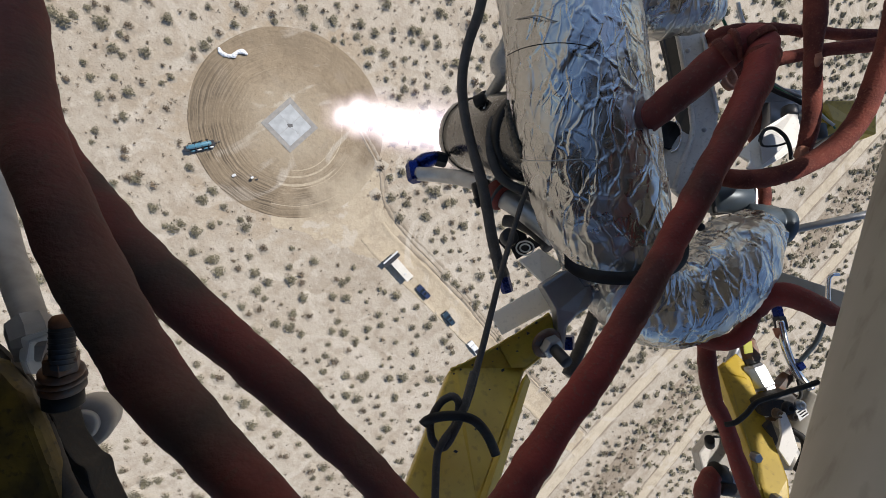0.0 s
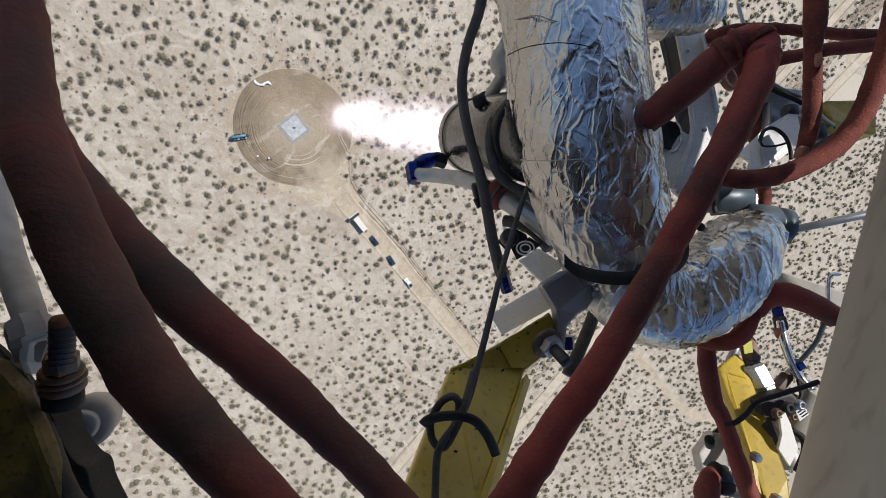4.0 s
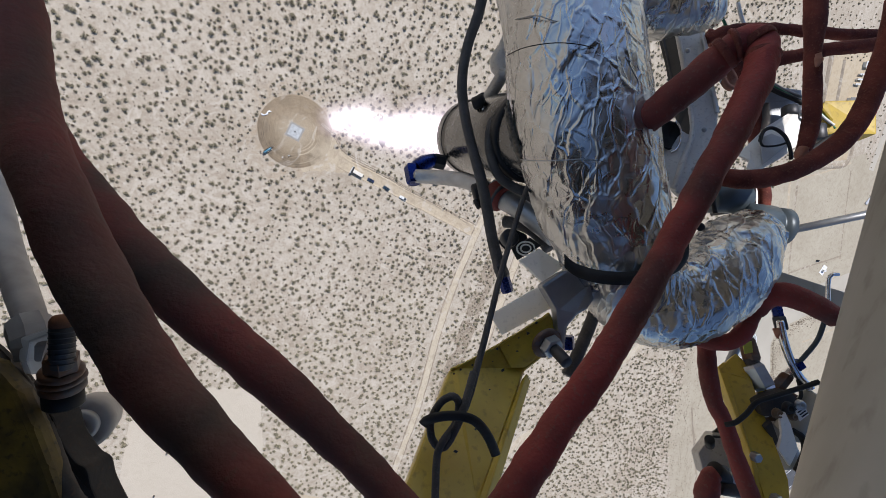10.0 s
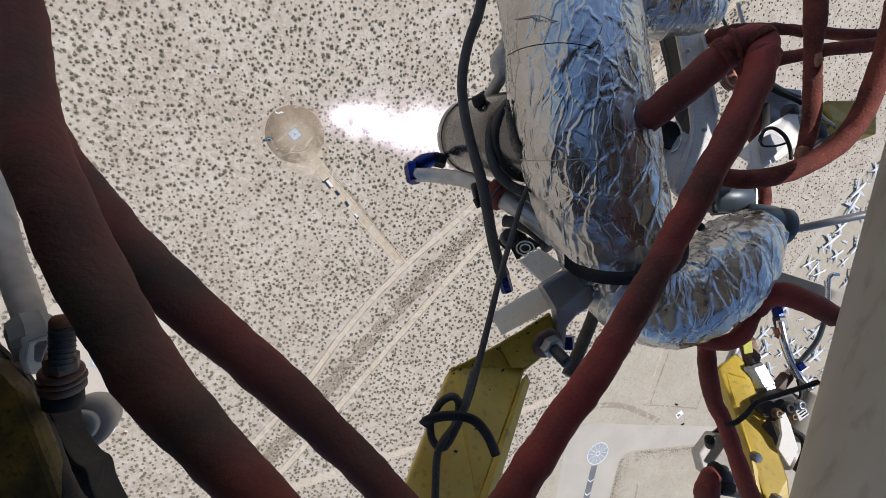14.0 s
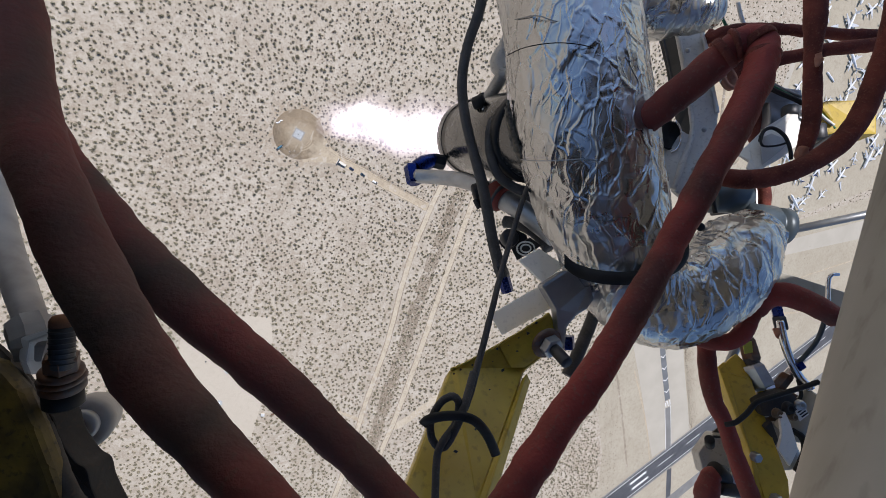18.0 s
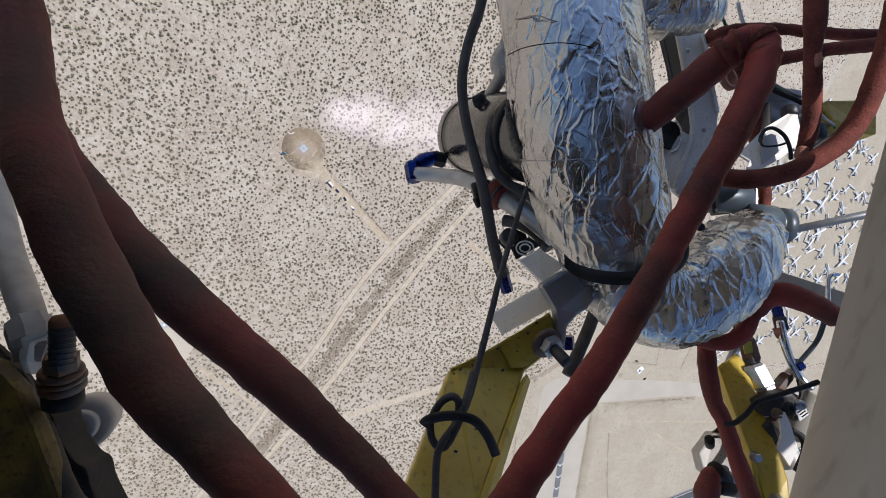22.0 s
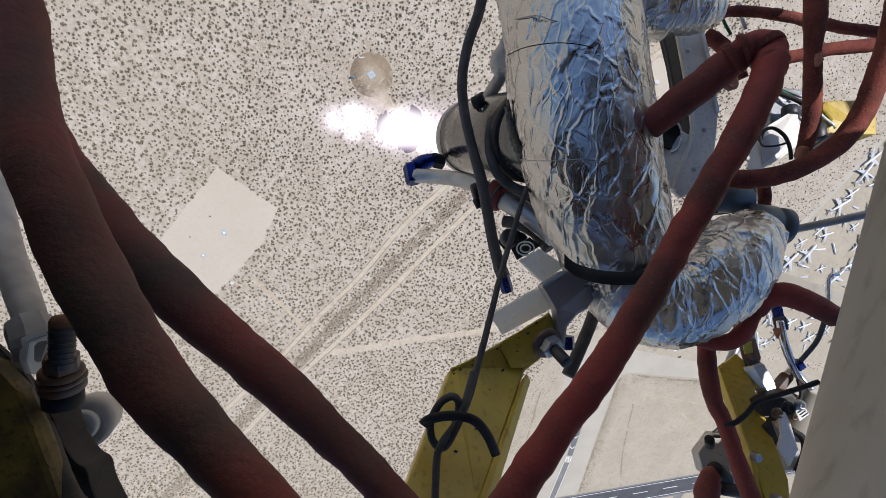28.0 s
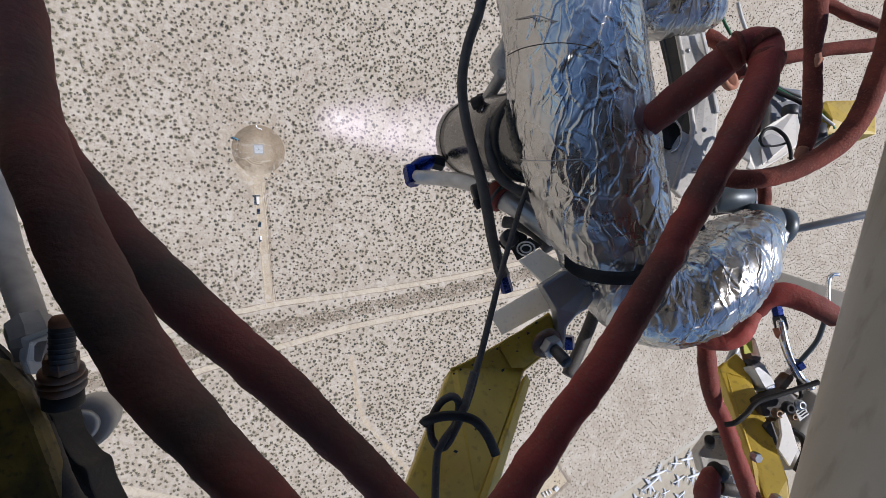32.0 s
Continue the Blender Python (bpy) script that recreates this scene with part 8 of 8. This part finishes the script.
def clump_templates(count, blades, rs):
    """Bushes one metre across: near ones a dome of blades, the far ones a solid lumpy dome with a few blades on it."""
    out = []
    for _ in range(count):
        n = blades if blades > 60 or 8 < blades < 15 else max(0, blades - 15)
        a, h = rs.uniform(0, 2 * np.pi, n), rs.uniform(0.05, 1.0, n)
        rad = 0.46 * np.sqrt(np.clip(1.05 - h ** 1.6, 0.02, 1)) * rs.uniform(0.05, 1.1, n) ** 0.6
        lobe = 1 + 0.22 * np.sin(a * 3 + rs.uniform(0, 6)) * rs.uniform(0.4, 1)
        c = np.stack([rad * lobe * np.cos(a), rad * lobe * np.sin(a), 0.08 + 0.62 * h], 1)
        size = rs.uniform(0.14, 0.30, n)[:, None] * (14.0 / max(n, 12)) ** 0.36
        tri = np.stack([c + rs.normal(0, 1, (n, 3)) * np.array((1.1, 1.1, 0.5)) * size * 0.7 for _ in range(3)], 1)
        tri[..., 2] = np.clip(tri[..., 2], 0.01, None)
        if n != blades:
            k = 5
            turn = np.arange(k) * 2 * np.pi / k + rs.uniform(0, 6.3)
            if blades < 15:
                low = np.stack([0.44 * np.cos(turn) * rs.uniform(0.75, 1.15, k), 0.44 * np.sin(turn) * rs.uniform(0.75, 1.15, k), np.full(k, -0.02)], 1)
                top = np.array((rs.uniform(-0.1, 0.1), rs.uniform(-0.1, 0.1), 0.5))
                dome = np.stack([np.stack([low[i], low[(i + 1) % k], top]) for i in range(k)])
            else:
                wide = rs.uniform(0.72, 1.15, k)
                low = np.stack([0.42 * np.cos(turn) * wide, 0.42 * np.sin(turn) * wide, np.full(k, -0.02)], 1)
                mid = np.stack([0.36 * np.cos(turn + 0.5) * wide, 0.36 * np.sin(turn + 0.5) * wide, rs.uniform(0.26, 0.44, k)], 1)
                top = np.array((rs.uniform(-0.08, 0.08), rs.uniform(-0.08, 0.08), 0.58))
                dome = np.stack([np.stack(q) for i in range(k) for j in ((i + 1) % k,) for q in ((low[i], low[j], mid[i]), (low[j], mid[j], mid[i]), (mid[i], mid[j], top))])
            tri = np.concatenate([dome, tri]) if n else dome
        out.append(tri)
    return out


def scatter(name, xs, ys, sizes, blades, mat, label, rs):
    temps = clump_templates(7, blades, rs)
    n = len(xs)
    pick = rs.integers(0, 7, n)
    turn = rs.uniform(0, 2 * np.pi, n)
    stack = np.stack(temps)[pick]
    ca, sa = np.cos(turn)[:, None, None], np.sin(turn)[:, None, None]
    px = stack[..., 0] * ca - stack[..., 1] * sa
    py = stack[..., 0] * sa + stack[..., 1] * ca
    s = sizes[:, None, None]
    tall = rs.uniform(0.6, 1.0, n)[:, None, None]
    v = np.stack([px * s + xs[:, None, None], py * s + ys[:, None, None], stack[..., 2] * s * tall], -1).reshape(-1, 3)
    tris = len(v) // 3
    me = bpy.data.meshes.new(name)
    me.vertices.add(len(v))
    me.loops.add(len(v))
    me.polygons.add(tris)
    me.vertices.foreach_set("co", v.astype(np.float32).ravel())
    me.loops.foreach_set("vertex_index", np.arange(len(v), dtype=np.int32))
    me.polygons.foreach_set("loop_start", np.arange(0, len(v), 3, dtype=np.int32))
    me.polygons.foreach_set("loop_total", np.full(tris, 3, dtype=np.int32))
    me.update()
    me.materials.append(mat)
    return tagged(new(name, me), label, "shrubs", kind="stuff")


def mounds(name, xs, ys, sizes, rs):
    """Low sand mounds blown up round the roots of the bushes."""
    n, k = len(xs), 6
    a = np.arange(k) * 2 * np.pi / k + rs.uniform(0, 6.3, (n, 1))
    rad = sizes[:, None] * rs.uniform(0.55, 0.95, (n, k))
    rim = np.stack([xs[:, None] + rad * np.cos(a), ys[:, None] + rad * np.sin(a), np.full((n, k), -0.01)], -1)
    mid = rim * 0.45 + np.stack([xs, ys, np.zeros(n)], -1)[:, None, :] * 0.55
    mid[..., 2] = sizes[:, None] * rs.uniform(0.08, 0.17, (n, k))
    top = np.stack([xs, ys, sizes * 0.19], -1)[:, None, :]
    v = np.concatenate([rim, mid, top], 1).reshape(-1, 3)
    i = np.arange(k)
    j = (i + 1) % k
    tris = np.concatenate([np.stack([i, j, j + k], 1), np.stack([i, j + k, i + k], 1), np.stack([i + k, j + k, np.full(k, 2 * k)], 1)])
    idx = (tris[None] + (np.arange(n) * (2 * k + 1))[:, None, None]).reshape(-1)
    me = bpy.data.meshes.new(name)
    me.vertices.add(len(v))
    me.loops.add(len(idx))
    me.polygons.add(len(idx) // 3)
    me.vertices.foreach_set("co", v.astype(np.float32).ravel())
    me.loops.foreach_set("vertex_index", idx.astype(np.int32))
    me.polygons.foreach_set("loop_start", np.arange(0, len(idx), 3, dtype=np.int32))
    me.polygons.foreach_set("loop_total", np.full(len(idx) // 3, 3, dtype=np.int32))
    me.polygons.foreach_set("use_smooth", np.ones(len(idx) // 3, dtype=bool))
    me.update()
    me.materials.append(MOUND)
    return tagged(new(name, me), "low pale sand mounds under the desert bushes", "sand mounds", kind="stuff")


def scrub():
    rs = np.random.default_rng(11)

    def field(x0, x1, y0, y1, step):
        gx, gy = np.meshgrid(np.arange(x0, x1, step), np.arange(y0, y1, step))
        x = (gx + rs.uniform(-0.5, 0.5, gx.shape) * step * 1.1).ravel()
        y = (gy + rs.uniform(-0.5, 0.5, gy.shape) * step * 1.1).ravel()
        return x, y

    def patchy(x, y):
        return 0.5 + 0.25 * np.sin(x * 0.031 + 1.7 * np.sin(y * 0.017)) + 0.25 * np.sin(y * 0.043 + 1.3 * np.sin(x * 0.023 + 2))

    x, y = field(-130, 130, -130, 130, 3.95)
    ok = ~keep_clear(x, y) & (rs.uniform(0, 1, len(x)) < (0.62 + 0.36 * patchy(x, y)) * np.clip((np.hypot(x, y) + 35) / 75, 0.8, 1))
    x, y = x[ok], y[ok]
    size = 1.3 + 2.6 * rs.beta(1.5, 2.3, len(x))
    mounds("sand_mounds", x, y, size, rs)
    dry = rs.uniform(0, 1, len(x)) < 0.22
    scatter("creosote_scrub", x[~dry], y[~dry], size[~dry], 260, SHRUB, "olive creosote bushes dotted over pale sand", rs)
    scatter("dry_brush", x[dry], y[dry], size[dry] * 0.8, 170, DRYSHRUB, "dry brown brush among the creosote", rs)
    x, y = field(-130, 130, -130, 130, 2.4)
    ok = ~keep_clear(x, y) & (rs.uniform(0, 1, len(x)) < 0.35 + 0.6 * patchy(x, y))
    scatter("small_tufts", x[ok], y[ok], 0.3 + 0.75 * rs.uniform(0, 1, ok.sum()), 12, DRYSHRUB, "small dry tufts on the sand", rs)
    x, y = field(-430, 470, -620, 340, 4.0)
    out = (np.abs(x) > 130) | (np.abs(y) > 130)
    ok = out & ~keep_clear(x, y) & (rs.uniform(0, 1, len(x)) < 0.66 + 0.34 * patchy(x, y))
    x, y = x[ok], y[ok]
    size = 1.55 + 2.55 * rs.beta(1.6, 2.3, len(x))
    mounds("sand_mounds_outer", x, y, size, rs)
    scatter("creosote_scrub_outer", x, y, size, 28, SHRUB, "creosote bushes spread over the desert flat", rs)
    x, y = field(-1000, 1500, -1400, 1500, 5.4)
    out = ~((x > -430) & (x < 470) & (y > -620) & (y < 340)) & (np.hypot(x - 100, y + 50) < 1250)
    ok = out & ~keep_clear(x, y) & (rs.uniform(0, 1, len(x)) < 0.55 + 0.4 * patchy(x, y))
    x, y = x[ok], y[ok]
    scatter("far_scrub", x, y, 1.7 + 2.6 * rs.beta(1.6, 2.4, len(x)), 6, SHRUB, "distant desert scrub", rs)
    line = [(430, 228), (276, 47), (180, -58), (125, -122), (76, -182), (29, -246), (-22, -316), (-70, -384), (-180, -530)]
    xs, ys = [], []
    for (ax, ay), (bx, by) in zip(line, line[1:]):
        m = int(math.hypot(bx - ax, by - ay) * 4.5)
        s = rs.uniform(0, 1, m)
        d = np.array((by - ay, ax - bx)) / math.hypot(bx - ax, by - ay)
        o = rs.uniform(-6.5, 6.5, m) + rs.normal(0, 1.0, m)
        xs.append(ax + (bx - ax) * s + d[0] * o)
        ys.append(ay + (by - ay) * s + d[1] * o)
    x, y = np.concatenate(xs), np.concatenate(ys)
    scatter("ditch_brush", x, y, 0.5 + 1.3 * rs.uniform(0, 1, len(x)) ** 2, 12, DRYSHRUB, "dense dry brush along the ditch", rs)
    x, y = field(262, 700, -640, -180, 5.0)
    ok = (patchy(x * 1.7, y * 1.7) > 0.62) & (rs.uniform(0, 1, len(x)) < 0.30) & ~((x > 330) & (x < 460) & (y < -310)) & (y > RW(x) + 26) & ((y < -272) | (x > 366 + (y + 272) * 0.65))
    scatter("infield_tufts", x[ok], y[ok], 0.5 + 0.8 * rs.uniform(0, 1, ok.sum()), 7, DRYSHRUB, "sparse dry tufts on the airfield dirt", rs)
    x, y = field(110, 325, -640, -285, 1.9)
    side = x - 308 - (y + 321) * 0.2514
    ok = (side < 26) & (x < 332) & (x > 276 + (y + 308) * 0.715) & (rs.uniform(0, 1, len(x)) < 0.62) & ((np.sin(side * 0.55 + 0.4 * np.sin(y * 0.05)) > -0.25) | (rs.uniform(0, 1, len(x)) < 0.15))
    n = 2600
    v = rs.uniform(0, 1, n)
    ax, ay = 430 - 13 * v + rs.normal(0, 1.6, n) + rs.uniform(0, 1, n) ** 3 * 16, -372 - 228 * v
    bx, by = 452 + 190 * v[:1500] + rs.normal(0, 1.2, 1500), -366 - 11 * v[:1500] + rs.normal(0, 1.6, 1500) - rs.uniform(0, 1, 1500) ** 3 * 14
    x, y, ok = np.concatenate([x[ok], ax, bx]), np.concatenate([y[ok], ay, by]), np.ones(int(ok.sum()) + n + 1500, bool)
    scatter("airfield_edge_brush", x[ok], y[ok], 0.6 + 1.1 * rs.uniform(0, 1, ok.sum()) ** 1.5, 8, DRYSHRUB, "thin rows of brush beside the airfield", rs)


scrub()


# ---- what moves ----
def motions():
    walk(lander, ROWS)
    pivot = Vector((0.0628, -0.2807, -0.4500))
    walk(loop_hose, [(t, Matrix.Translation(pivot) @ pose(0, 0, 0, 0, 0, a) @ Matrix.Translation(-pivot))
                     for t, a in ((0, 0), (20, 0), (23, -0.25), (24.5, -0.6), (25.5, -0.9), (27.5, -1.4), (28.5, -0.8), (30, -0.5), (32, -0.6))])
    hinge = Vector((0.9985, 0.4638, -0.9300))
    walk(upper_hose, [(t, Matrix.Translation(hinge) @ pose(0, 0, 0, 0, 0, a) @ Matrix.Translation(-hinge))
                      for t, a in ((0, 0), (22, 0), (25.5, -0.5), (27.5, -7), (28.5, -7), (30, -7.5), (31, -8.5), (31.5, -20), (32, -22))])
    for ob, far, px, py, need in puffs:
        walk(ob, puff_rows(far, px, py, need))
    walk(engine, [(t, Matrix.Translation(GIMBAL) @ pose(0, 0, 0, a, b, c)) for t, a, b, c in ENGINE_SWING])


motions()
